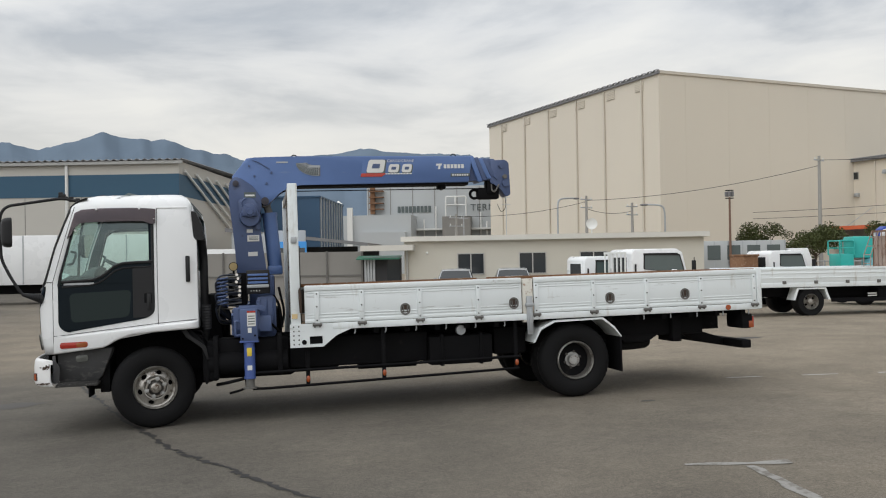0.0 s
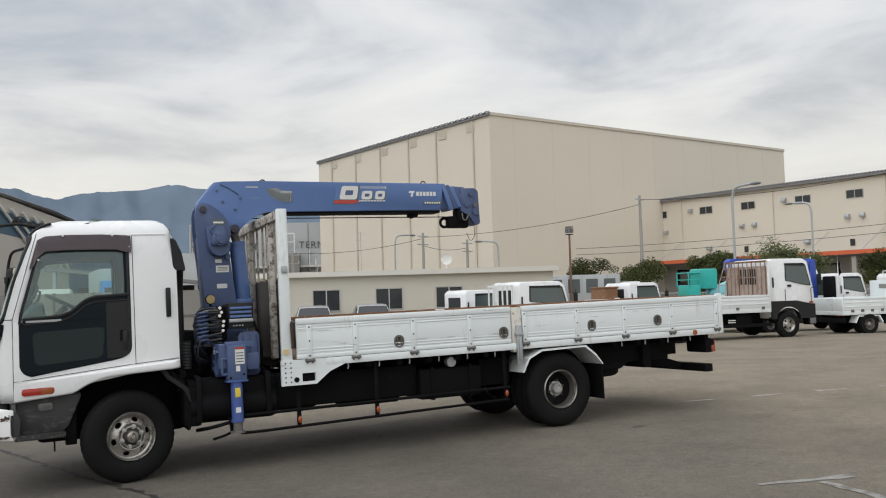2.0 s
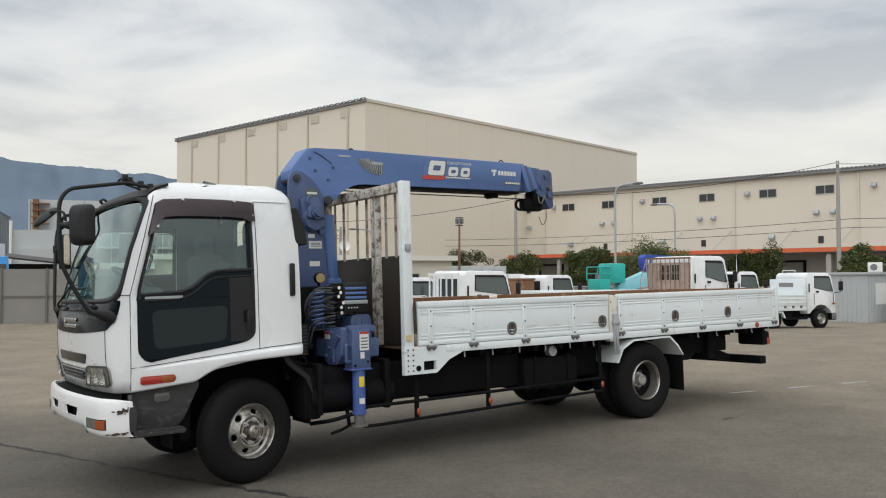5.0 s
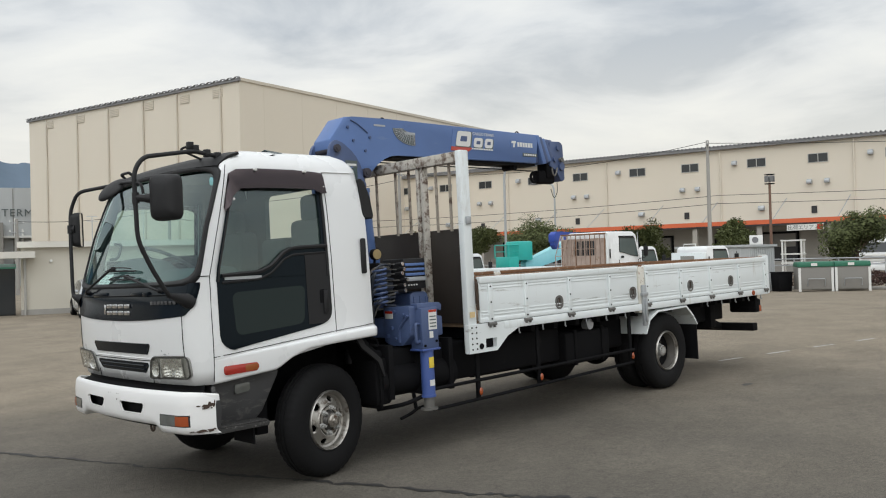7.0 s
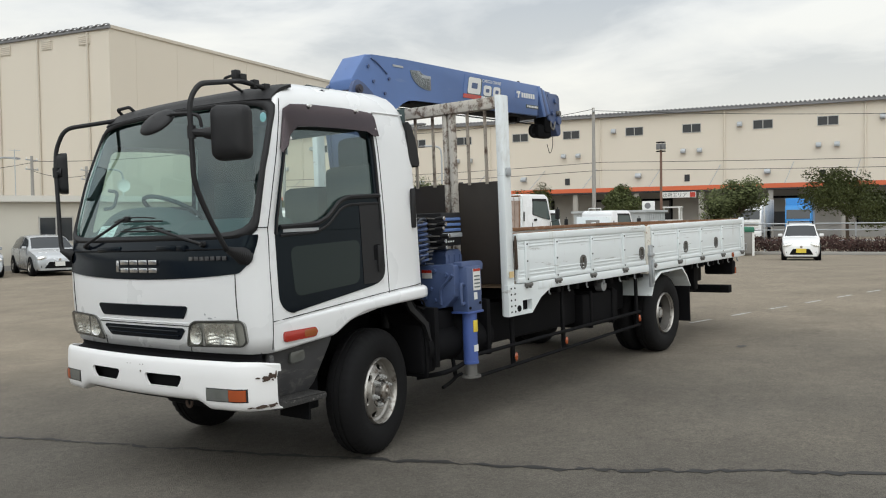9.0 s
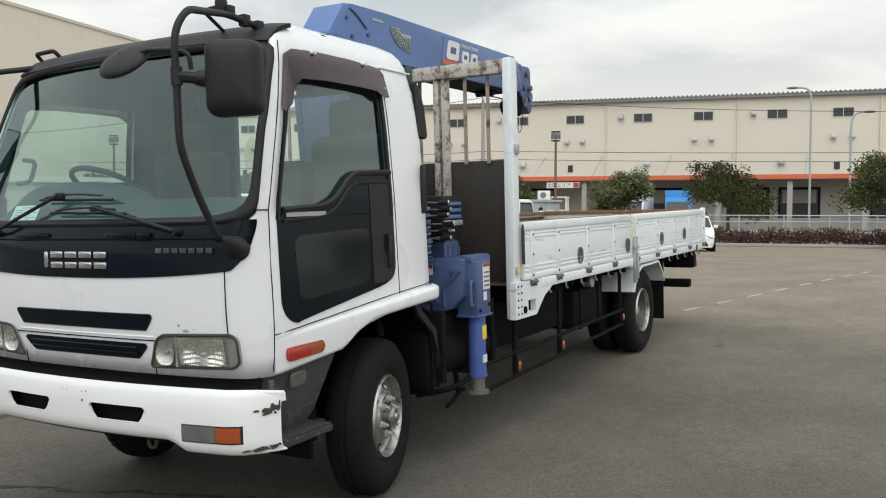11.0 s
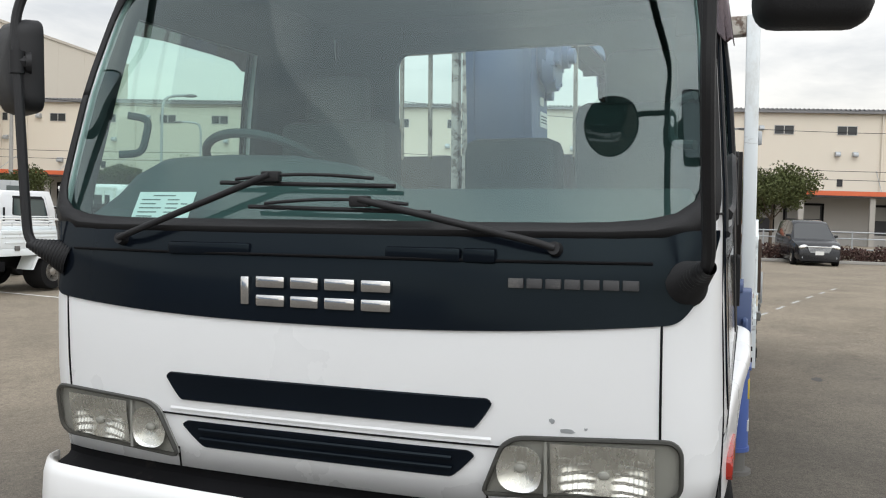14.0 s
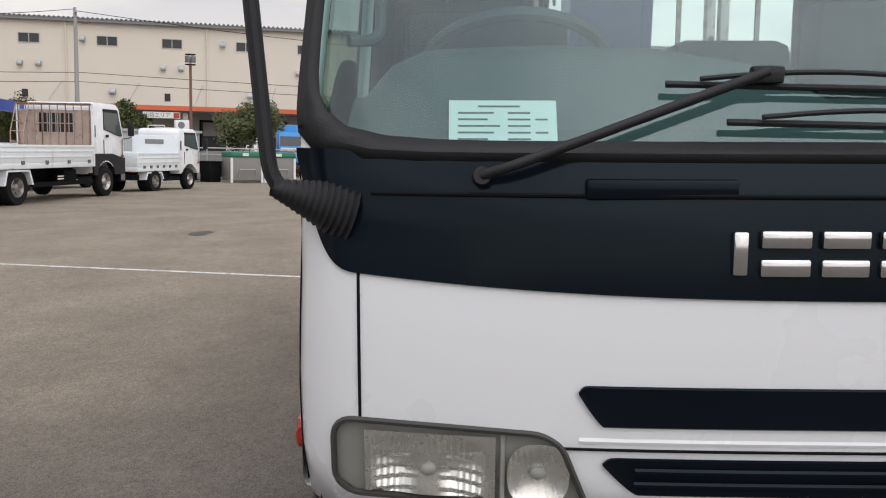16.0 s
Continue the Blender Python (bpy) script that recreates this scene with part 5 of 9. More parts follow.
# ---- wheels ----
TYRE = [(0.222, -0.085), (0.243, -0.105), (0.316, -0.118), (0.386, -0.108), (0.418, -0.085), (0.430, -0.045), (0.430, -0.028), (0.421, -0.025), (0.421, -0.015), (0.430, -0.012), (0.430, 0.012), (0.421, 0.015), (0.421, 0.025), (0.430, 0.028), (0.430, 0.045), (0.418, 0.085), (0.386, 0.108), (0.316, 0.118), (0.243, 0.105), (0.222, 0.085)]
FRONT_HUB, REAR_HUB = 0.392, 0.424


def wheel(x, y, s, kind, parent=None):
    """A wheel with its outer face to the side s; kind: front (domed) or rear (dished)."""
    bm = lathe(bmesh.new(), TYRE, (0, 0, 0), 132)
    # notched tread shoulders
    for v in bm.verts:
        r = math.hypot(v.co.x, v.co.z)
        if r > 0.41 and abs(v.co.y) > 0.04 and round(math.atan2(v.co.z, v.co.x) / (2 * math.pi) * 132) % 3 == 0:
            k = (r - 0.006) / r
            v.co.x, v.co.z = v.co.x * k, v.co.z * k
    w = part("wheel", bm, RUBBER, parent or truck, "worn black tyre on a silver steel rim", smooth=50)
    w.matrix_basis = Matrix.Translation((x, y, FRONT_HUB if kind == "front" else REAR_HUB)) @ Matrix.Rotation(0 if s < 0 else math.pi, 4, "Z")
    if kind == "front":
        prof = [(0.232, 0.09), (0.230, -0.098), (0.221, -0.112), (0.213, -0.104), (0.206, -0.060), (0.190, -0.050)]
        bm = lathe(bmesh.new(), prof, n=72)
        lathe(bm, [(0.130, -0.092), (0.124, -0.100), (0.116, -0.098), (0.112, -0.086)], n=72)
        # six pressed sectors, each with a round hand hole
        for q in range(6):
            c = 2 * math.pi * q / 6 + 0.25
            loop = sorted(lin(33, -math.pi, math.pi)[:-1] + [-math.atan2(0.030, 0.0838), math.atan2(0.030, 0.0838)] + [math.pi - math.atan2(0.030, 0.0838), -math.pi + math.atan2(0.030, 0.0838)])
            rings = []
            for f in (0, 0.15, 0.5, 1):
                ring = []
                for a in loop + loop[:1]:
                    u, v = math.cos(a), math.sin(a)
                    k = min(0.0838 / max(abs(u), 1e-6), 0.030 / max(abs(v), 1e-6))
                    u, v = (0.0275 * u) * (1 - f) + u * k * f, (0.0205 * v) * (1 - f) + v * k * f
                    r, th = 0.160 + v, c + u / 0.160
                    h = interp(r, [(0.130, -0.092), (0.145, -0.082), (0.175, -0.062), (0.190, -0.052)]) + (0.012 if f == 0 else 0)
                    ring.append((r * math.cos(th), h, r * math.sin(th)))
                rings.append(ring)
            grid(bm, rings)
        bmesh.ops.remove_doubles(bm, verts=bm.verts, dist=2e-4)
        rim = part("rim", bm, RIM, w, "bright steel rim with round hand holes", smooth=40)
        bm = lathe(bmesh.new(), [(0.116, -0.055), (0.114, -0.088), (0.076, -0.090), (0.070, -0.100), (0.060, -0.122), (0.052, -0.126)], n=36)
        hub = part("hub", bm, HUB_DARK, w, "dark greasy steel hub")
        part("hub_ring", lathe(bmesh.new(), [(0.104, -0.090), (0.103, -0.097), (0.086, -0.099), (0.084, -0.090)], n=36), HUB, hub)
        part("hub_cap", lathe(bmesh.new(), [(0.055, -0.110), (0.053, -0.140), (0.044, -0.150), (0.026, -0.154), (0.022, -0.166), (0.001, -0.168)], n=28), HUB, hub, "worn steel hub cap", smooth=30)
        r_nut, y_nut = 0.094, -0.10
    else:
        prof = [(0.225, 0.09), (0.222, -0.098), (0.212, -0.110), (0.204, -0.098), (0.196, 0.02), (0.180, 0.055), (0.150, 0.060), (0.115, 0.045), (0.10, 0.045)]
        # the dish is darker than the lip round it
        part("rim", lathe(bmesh.new(), prof, n=64, skip=lambda i, k: i == 5 and k % 8 in (3, 4)), RIM_DULL, w, "dished steel rim, darker inside", smooth=40)
        part("rim_lip", lathe(bmesh.new(), [(0.226, -0.092), (0.224, -0.104), (0.214, -0.114), (0.205, -0.103), (0.201, -0.075)], n=64), RIM, w, "bright worn rim edge", smooth=40)
        hub = part("hub", lathe(bmesh.new(), [(0.118, 0.046), (0.112, 0.024), (0.066, 0.016), (0.060, -0.040), (0.054, -0.047), (0.001, -0.049)], n=32), HUB_PALE, w, "pale greasy axle hub", smooth=30)
        for k in range(10):
            a = 2 * math.pi * k / 10
            part("hub_bolt", cyl(bmesh.new(), (0.044 * math.cos(a), -0.042, 0.044 * math.sin(a)), (0.044 * math.cos(a), -0.056, 0.044 * math.sin(a)), 0.008, 6), HUB, hub)
        r_nut, y_nut = 0.097, 0.035
    for k in range(6):
        bm = bmesh.new()
        a = 2 * math.pi * k / 6 + 0.3
        cyl(bm, (r_nut * math.cos(a), y_nut + 0.012, r_nut * math.sin(a)), (r_nut * math.cos(a), y_nut - 0.001, r_nut * math.sin(a)), 0.023, 16)
        cyl(bm, (r_nut * math.cos(a), y_nut + 0.03, r_nut * math.sin(a)), (r_nut * math.cos(a), y_nut - 0.022, r_nut * math.sin(a)), 0.017, 6)
        cyl(bm, (r_nut * math.cos(a), y_nut - 0.02, r_nut * math.sin(a)), (r_nut * math.cos(a), y_nut - 0.04, r_nut * math.sin(a)), 0.009, 8)
        part("wheel_nut", bm, HUB_PALE if kind == "front" else HUB_DARK, w)
    bm = bmesh.new()
    cyl(bm, (0, 0.02, 0), (0, 0.10, 0), 0.19, 24)
    part("brake_drum", bm, CHASSIS, w)
    return w


for s in (-1, 1):
    front_wheel = wheel(-0.947, s * 0.905, s, "front")
    front_wheel.matrix_basis = Matrix.Translation((-0.952, s * 0.905, FRONT_HUB)) @ Matrix.Rotation((0 if s < 0 else math.pi) + radians(14), 4, "Z")
    wheel(3.773, s * 0.945, s, "rear")
    wheel(3.773, s * 0.675, -s, "rear")
bm = bmesh.new()
cyl(bm, (-0.947, -0.85, 0.40), (-0.947, 0.85, 0.40), 0.06, 12)
part("front_axle", bm, CHASSIS, truck)
bm = bmesh.new()
cyl(bm, (3.773, -0.85, 0.40), (3.773, 0.85, 0.40), 0.085, 12)
bmesh.ops.create_uvsphere(bm, u_segments=16, v_segments=10, radius=0.2, matrix=Matrix.Translation((3.773, 0, 0.42)))
part("rear_axle", bm, CHASSIS, truck)

# ---- chassis ----
for s in (-1, 1):
    part("chassis_rail", prism(bmesh.new(), [(-1.9, 0.60), (5.95, 0.66), (5.95, 0.86), (-1.9, 0.82)], "y", s * 0.34, s * 0.42, 0.006), CHASSIS, truck)
for x in lin(9, -0.2, 5.9):
    part("cross_member", box(x - 0.04, x + 0.04, -0.36, 0.36, 0.66, 0.80, 0.005), CHASSIS, truck)
for x in lin(16, 0.75, 5.95):
    part("bed_bearer", box(x - 0.03, x + 0.03, -1.06, 1.06, 0.86, 0.95, 0.005), CHASSIS, truck)
# tank and battery boxes between the axles
bm = bmesh.new()
bx(bm, 2.05, 2.80, -0.96, -0.45, 0.45, 0.78, 0.03)
for x in (2.2, 2.66):
    bx(bm, x - 0.02, x + 0.02, -0.975, -0.45, 0.44, 0.80, 0.006)
part("battery_box", bm, CHASSIS, truck, "black battery box")
bm = bmesh.new()
bx(bm, 1.15, 1.90, 0.45, 0.98, 0.40, 0.80, 0.05)
part("fuel_tank", bm, CHASSIS, truck, "dark fuel tank on the far side")
bm = bmesh.new()
bx(bm, 0.30, 1.10, -0.30, 0.30, 0.42, 0.66, 0.06)
cyl(bm, (1.1, 0.0, 0.55), (3.6, 0.0, 0.50), 0.05, 10)
cyl(bm, (1.3, -0.30, 0.52), (2.0, -0.30, 0.52), 0.13, 14)
part("drive_train", bm, CHASSIS, truck)
bm = bmesh.new()
cyl(bm, (2.42, -0.92, 0.84), (2.42, -1.0, 0.84), 0.055, 18)
part("filler_cap", bm, STEEL, truck, "grey filler cap")
# spare wheel hung under the tail
spare = wheel(4.75, -0.30, -1, "rear")
spare.matrix_basis = Matrix.Translation((4.58, -0.30, 0.585)) @ Matrix.Rotation(radians(-90), 4, "X")
spare["label"] = "spare wheel hung flat under the tail"
bm = bmesh.new()
bx(bm, 4.36, 5.55, -0.78, -0.44, 0.64, 0.88, 0.02)
bx(bm, 5.10, 5.22, -0.86, -0.44, 0.56, 0.88, 0.01)
prism(bm, [(4.40, 0.66), (4.95, 0.66), (4.80, 0.57), (4.50, 0.57)], "y", -0.80, -0.45, 0.01)
part("tail_frame", bm, CHASSIS, truck, "black brackets under the tail")
# rear under-run bar, lamp box
bm = bmesh.new()
bx(bm, 5.96, 6.08, -0.99, 0.99, 0.445, 0.545, 0.01)
prism(bm, [(5.35, 0.66), (5.55, 0.535), (5.97, 0.455), (5.97, 0.54), (5.60, 0.66)], "y", -0.52, -0.42, 0.006)
prism(bm, [(5.35, 0.66), (5.55, 0.535), (5.97, 0.455), (5.97, 0.54), (5.60, 0.66)], "y", 0.42, 0.52, 0.006)
part("under_run_bar", bm, CHASSIS, truck, "black rear under-run bar")
for s in (-1, 1):
    lamp = part("tail_lamp", box(5.93, 6.08, s * 1.06, s * 0.66, 0.69, 0.87, 0.03), CHASSIS, truck, "tail lamp in a black box")
    part("lamp_lens", box(6.08, 6.10, s * 1.04, s * 0.70, 0.70, 0.84, 0.006), RED, lamp)
    part("lamp_side", box(6.02, 6.078, s * 1.062, s * 1.056, 0.70, 0.78, 0.002), AMBER, lamp)
    # rear mudguards, white and crumpled, with black flaps
    o = [(3.24, 0.66), (3.32, 0.82), (3.50, 0.905), (4.10, 0.915), (4.24, 0.80), (4.33, 0.68)]
    i = [(4.312, 0.675), (4.222, 0.79), (4.09, 0.897), (3.505, 0.887), (3.336, 0.808), (3.262, 0.66)]
    fender = part("mudguard", prism(bmesh.new(), o + i, "y", s * 0.66, s * 1.135, 0.004), BED_WHITE, truck, "dented white mudguard")
    part("mud_flap", box(4.31, 4.325, s * 0.66, s * 1.12, 0.27, 0.72), CHASSIS, fender)

# ---- load bed ----
part("bed_floor", box(0.62, 6.10, -1.10, 1.10, 0.965, 1.01, 0.005), WOOD, truck, "weathered wooden bed floor")
for k, y in enumerate(lin(12, -1.03, 1.03)):
    part("plank", box(0.64, 6.08, y - 0.090, y + 0.090, 1.011, 1.02, 0.003), WOOD, truck)
for s in (-1, 1):
    rail = part("bed_rail", box(0.95, 6.14, s * 1.06, s * 1.15, 0.925, 0.998, 0.008), BED_WHITE, truck, "white bed edge rail")
    for x in lin(15, 1.2, 6.0):
        if 3.2 < x < 4.3:
            continue
        part("rope_hook", tube(bmesh.new(), bend([(x, s * 1.10, 0.93), (x, s * 1.10, 0.875), (x - 0.012, s * 1.12, 0.87)], 0.01, 2), 0.008, 6), STEEL, rail, "small steel rope hook")
    for x0, x1 in ((0.655, 3.115), (3.265, 6.115)):
        bm = bmesh.new()
        bx(bm, x0, x1, s * 1.105, s * 1.138, 1.005, 1.372, 0.006)
        gate = part("side_gate", bm, BED_WHITE, truck, "scuffed white drop side")
        # cap, foot rail and pressed horizontal ribs
        part("top_cap", box(x0, x1, s * 1.095, s * 1.152, 1.350, 1.412, 0.010), BED_WHITE, gate)
        part("foot_rail", box(x0 + 0.001, x1 - 0.001, s * 1.10, s * 1.146, 1.003, 1.045, 0.008), BED_WHITE, gate)
        for z0, z1 in ((1.062, 1.074), (1.092, 1.104), (1.298, 1.310), (1.325, 1.336)):
            part("pressed_rib", box(x0 + 0.02, x1 - 0.02, s * 1.136, s * 1.1435, z0, z1, 0.003), BED_WHITE, gate)
        part("inner_board", box(x0 + 0.03, x1 - 0.03, s * 1.08, s * 1.104, 1.03, 1.345, 0.004), PLYWOOD, gate, "brown board lining")
        part("top_liner", box(x0, x1, s * 1.055, s * 1.094, 1.375, 1.418, 0.005), RUST, gate, "rusty angle iron edge")
        straps = [x for x in (0.785, 1.275, 1.925, 2.60, 3.285, 3.985, 4.655, 5.355, 6.055) if x0 <= x <= x1]
        for x in straps:
            strap = part("hinge_strap", box(x - 0.026, x + 0.026, s * 1.137, s * 1.155, 0.985, 1.345, 0.004), BED_WHITE, gate)
            bm = bmesh.new()
            cyl(bm, (x - 0.05, s * 1.158, 0.985), (x + 0.05, s * 1.158, 0.985), 0.016, 10)
            bx(bm, x - 0.035, x - 0.02, s * 1.13, s * 1.17, 0.955, 1.00, 0.003)
            bx(bm, x + 0.02, x + 0.035, s * 1.13, s * 1.17, 0.955, 1.00, 0.003)
            part("hinge", bm, STEEL_TREAD, strap)
            for z in (1.03, 1.18, 1.32):
                part("rivet", cyl(bmesh.new(), (x, s * 1.154, z), (x, s * 1.159, z), 0.008, 8), CHASSIS, strap)
        for x in [x for x in (1.762, 3.019, 4.192, 5.147) if x0 <= x <= x1]:
            bm = bmesh.new()
            c = 1.11 + (x - 1.7) * 0.01
            o = [(x + 0.056 * math.cos(a) * (1 + 0.10 * math.sin(2 * a) ** 2), c + 0.002 + 0.067 * math.sin(a)) for a in lin(29, 0, 2 * math.pi)[:-1]]
            q = [(x + (px - x) * 0.7, c + (pz - c) * 0.7) for px, pz in o]
            a = [bm.verts.new((px, s * 1.150, pz)) for px, pz in o]
            b = [bm.verts.new((px, s * 1.147, pz)) for px, pz in q]
            d = [bm.verts.new((px, s * 1.139, pz)) for px, pz in q]
            e = [bm.verts.new((px, s * 1.135, pz)) for px, pz in o]
            n = len(o)
            for k in range(n):
                j = (k + 1) % n
                bm.faces.new((a[k], a[j], b[j], b[k]))
                bm.faces.new((b[k], b[j], d[j], d[k]))
                bm.faces.new((a[k], a[j], e[j], e[k]))
            ring = part("lashing_ring_frame", bm, STEEL_TREAD, gate, "steel lashing ring recess")
            part("recess_plate", prism(bmesh.new(), q, "y", s * 1.1385, s * 1.1395), RUST_DARK, ring)
            part("lashing_ring", tube(bmesh.new(), bend([(x - 0.022, s * 1.146, c + 0.035), (x - 0.022, s * 1.147, c - 0.028), (x + 0.022, s * 1.147, c - 0.028), (x + 0.022, s * 1.146, c + 0.035)], 0.018), 0.006, 6), STEEL_TREAD, ring, "rusty ring folded into its recess")
    # latch column between the two drop sides
    col = part("centre_post", box(3.13, 3.25, s * 1.06, s * 1.145, 0.90, 1.40, 0.008), RUST_WHITE, truck, "rust-flecked white centre post")
    bm = bmesh.new()
    bx(bm, 3.165, 3.235, s * 1.145, s * 1.175, 0.76, 1.20, 0.006)
    bx(bm, 3.15, 3.25, s * 1.145, s * 1.185, 1.08, 1.12, 0.006)
    bx(bm, 3.185, 3.215, s * 1.175, s * 1.195, 0.80, 1.05, 0.005)
    part("latch", bm, STEEL, col, "steel latch lever")
    # front plate under the headboard with square hole
    bm = bmesh.new()
    bx(bm, 0.49, 0.95, s * 1.10, s * 1.148, 0.86, 0.998)
    bx(bm, 0.49, 0.70, s * 1.10, s * 1.148, 0.745, 0.86)
    prism(bm, [(0.70, 0.745), (0.845, 0.745), (0.99, 0.86), (0.84, 0.86), (0.84, 0.775), (0.70, 0.775)], "y", s * 1.10, s * 1.148)
    prism(bm, [(0.95, 0.86), (0.99, 0.86), (1.15, 0.925), (0.95, 0.998)], "y", s * 1.10, s * 1.147)
    plate = part("corner_plate", bm, BED_WHITE, truck, "white corner plate with rivets")
    part("plate_hole", box(0.69, 0.85, s * 1.05, s * 1.098, 0.77, 0.865), CHASSIS, plate)
    part("plug", cyl(bmesh.new(), (0.64, s * 1.147, 0.80), (0.64, s * 1.156, 0.80), 0.026, 16), CHASSIS, plate)
    for x in (0.53, 0.585):
        for z in lin(5, 0.78, 0.97):
            part("rivet", cyl(bmesh.new(), (x, s * 1.147, z), (x, s * 1.152, z), 0.008, 8), CHASSIS, plate)
    part("reflector", box(0.515, 0.575, s * 1.147, s * 1.152, 1.06, 1.11), PEACH, plate, "yellow reflector")
    part("gate_latch", prism(bmesh.new(), [(0.598, 1.12), (0.625, 1.12), (0.622, 1.34), (0.605, 1.40), (0.590, 1.36)], "y", s * 1.149, s * 1.166, 0.004), RUST_DARK, plate, "rusty gate latch")
    part("marker", cyl(bmesh.new(), (5.70, s * 1.148, 0.962), (5.70, s * 1.162, 0.962), 0.032, 20), AMBER, rail, "round amber marker")
tail = part("tail_gate", box(6.105, 6.145, -1.135, 1.135, 1.005, 1.412, 0.008), BED_WHITE, truck, "white tail gate")
for s in (-1, 1):
    part("gate_post", box(6.09, 6.155, s * 1.10, s * 1.158, 0.93, 1.43, 0.008), BED_WHITE, tail)
bm = bmesh.new()
bx(bm, 6.07, 6.104, -1.10, 1.10, 1.38, 1.42, 0.004)
part("top_liner", bm, RUST, tail)
# steel plate headboard and its open rack
part("headboard", box(0.60, 0.625, -1.06, 1.06, 1.0, 1.85, 0.004), PLYWOOD, truck, "dark brown headboard panel")
for s in (-1, 1):
    post = part("rack_post", box(0.505, 0.610, s * 1.065, s * 1.135, 0.745, 2.535, 0.010), BED_WHITE, truck, "white rack post")
    part("post_clip", box(0.53, 0.59, s * 1.13, s * 1.155, 1.88, 1.95, 0.008), STEEL, post)
part("rack_top", box(0.515, 0.600, -1.065, 1.065, 2.435, 2.53, 0.008), WORN_BAR, truck, "worn white rack top bar")
for y in (-0.92, -0.735, -0.35, -0.15, 0.15, 0.35, 0.735, 0.92):
    part("rack_bar", box(0.555, 0.573, y - 0.011, y + 0.011, 1.83, 2.44), RUST_BAR, truck, "thin rusty rack bar")
for y in (-0.535, 0.535):
    part("rack_stile", box(0.535, 0.595, y - 0.055, y - 0.012, 1.0, 2.44, 0.004), WORN_BAR, truck, "worn channel upright")
    part("rack_stile", box(0.535, 0.595, y + 0.012, y + 0.055, 1.0, 2.44, 0.004), WORN_BAR, truck, "worn channel upright")

# ---- side guard and step bars ----
for s in (-1, 1):
    bm = bmesh.new()
    tube(bm, [(0.12, s * 1.06, 0.49), (3.10, s * 1.06, 0.51)], 0.016, 8)
    tube(bm, bend([(0.08, s * 1.08, 0.325), (0.24, s * 1.06, 0.318), (3.08, s * 1.06, 0.375)], 0.06), 0.015, 8)
    guard = part("side_guard", bm, CHASSIS, truck, "thin black side guard bars")
    for x, z0, z1 in ((0.675, 0.31, 0.86), (1.515, 0.33, 0.90), (3.05, 0.36, 0.92)):
        part("guard_post", box(x - 0.022, x + 0.022, s * 1.03, s * 1.055, z0, z1, 0.004), CHASSIS, guard)
        if x > 0:
            bm = bmesh.new()
            bmesh.ops.create_uvsphere(bm, u_segments=12, v_segments=8, radius=1, matrix=Matrix.Translation((x, s * 1.08, z0 + 0.085)) @ Matrix.Diagonal((0.022, 0.012, 0.036, 1)))
            part("reflector", bm, AMBER, guard, "amber reflector")

# ---- crane behind the cab ----
CY = 0.10
column_base = part("crane_base", box(-0.12, 0.42, -0.52, 0.56, 0.84, 1.16, 0.02), CHASSIS, truck, "grimy black crane base")
bm = bmesh.new()
bx(bm, 0.06, 0.36, CY - 0.24, CY + 0.24, 1.10, 1.55, 0.03)
part("swing_housing", bm, BLUE_DARK, column_base)
bm = bmesh.new()
bx(bm, -0.10, 0.30, -1.02, 1.06, 0.93, 1.10, 0.015)
part("outrigger_beam", bm, BLUE_DARK, truck, "dark blue outrigger beam")
# upright column of two cheek plates
col_poly = [(-0.07, 1.50), (0.285, 1.50), (0.268, 1.62), (0.243, 1.83), (0.212, 2.09), (0.195, 2.25), (0.222, 2.33), (0.240, 2.41), (0.222, 2.49), (0.140, 2.615), (0.02, 2.70), (-0.065, 2.738), (-0.125, 2.69), (-0.147, 2.59), (-0.140, 2.39), (-0.105, 2.03), (-0.083, 1.77)]
column = part("crane_column", prism(bmesh.new(), rounded(col_poly, 0.03, 2), "y", CY - 0.17, CY - 0.13, 0.006), BLUE_DARK, truck, "dark blue crane column")
part("cheek_plate", prism(bmesh.new(), rounded(col_poly, 0.03, 2), "y", CY + 0.13, CY + 0.17, 0.006), BLUE_DARK, column)
bm = bmesh.new()
prism(bm, [(-0.075, 1.52), (-0.115, 2.35), (-0.06, 2.35), (-0.02, 1.52)], "y", CY - 0.13, CY + 0.13, 0.005)
bx(bm, -0.05, 0.28, CY - 0.13, CY + 0.13, 1.50, 1.62, 0.005)
part("column_web", bm, BLUE_DARK, column)
bm = bmesh.new()
# round gear case with a flanged motor and a nose on it
prism(bm, rounded([(-0.045, 2.44), (0.00, 2.47), (0.13, 2.47), (0.185, 2.42), (0.190, 2.30), (0.150, 2.18), (0.05, 2.15), (-0.02, 2.22)], 0.05, 4), "y", CY - 0.22, CY - 0.17, 0.012)
cyl(bm, (0.095, CY - 0.20, 2.245), (0.095, CY - 0.255, 2.245), 0.125, 32, 0.110)
prism(bm, rounded([(0.00, 2.245), (0.01, 2.36), (0.06, 2.405), (0.13, 2.405), (0.175, 2.35), (0.18, 2.245)], 0.03, 3), "y", CY - 0.285, CY - 0.20, 0.012)
cyl(bm, (0.095, CY - 0.28, 2.30), (0.095, CY - 0.315, 2.30), 0.060, 26)
cyl(bm, (0.095, CY - 0.31, 2.30), (0.095, CY - 0.345, 2.30), 0.042, 24, 0.036)
for a in lin(9, 0, 2 * math.pi)[:-1]:
    cyl(bm, (0.095 + 0.105 * math.cos(a), CY - 0.24, 2.245 + 0.105 * math.sin(a)), (0.095 + 0.105 * math.cos(a), CY - 0.262, 2.245 + 0.105 * math.sin(a)), 0.010, 6)
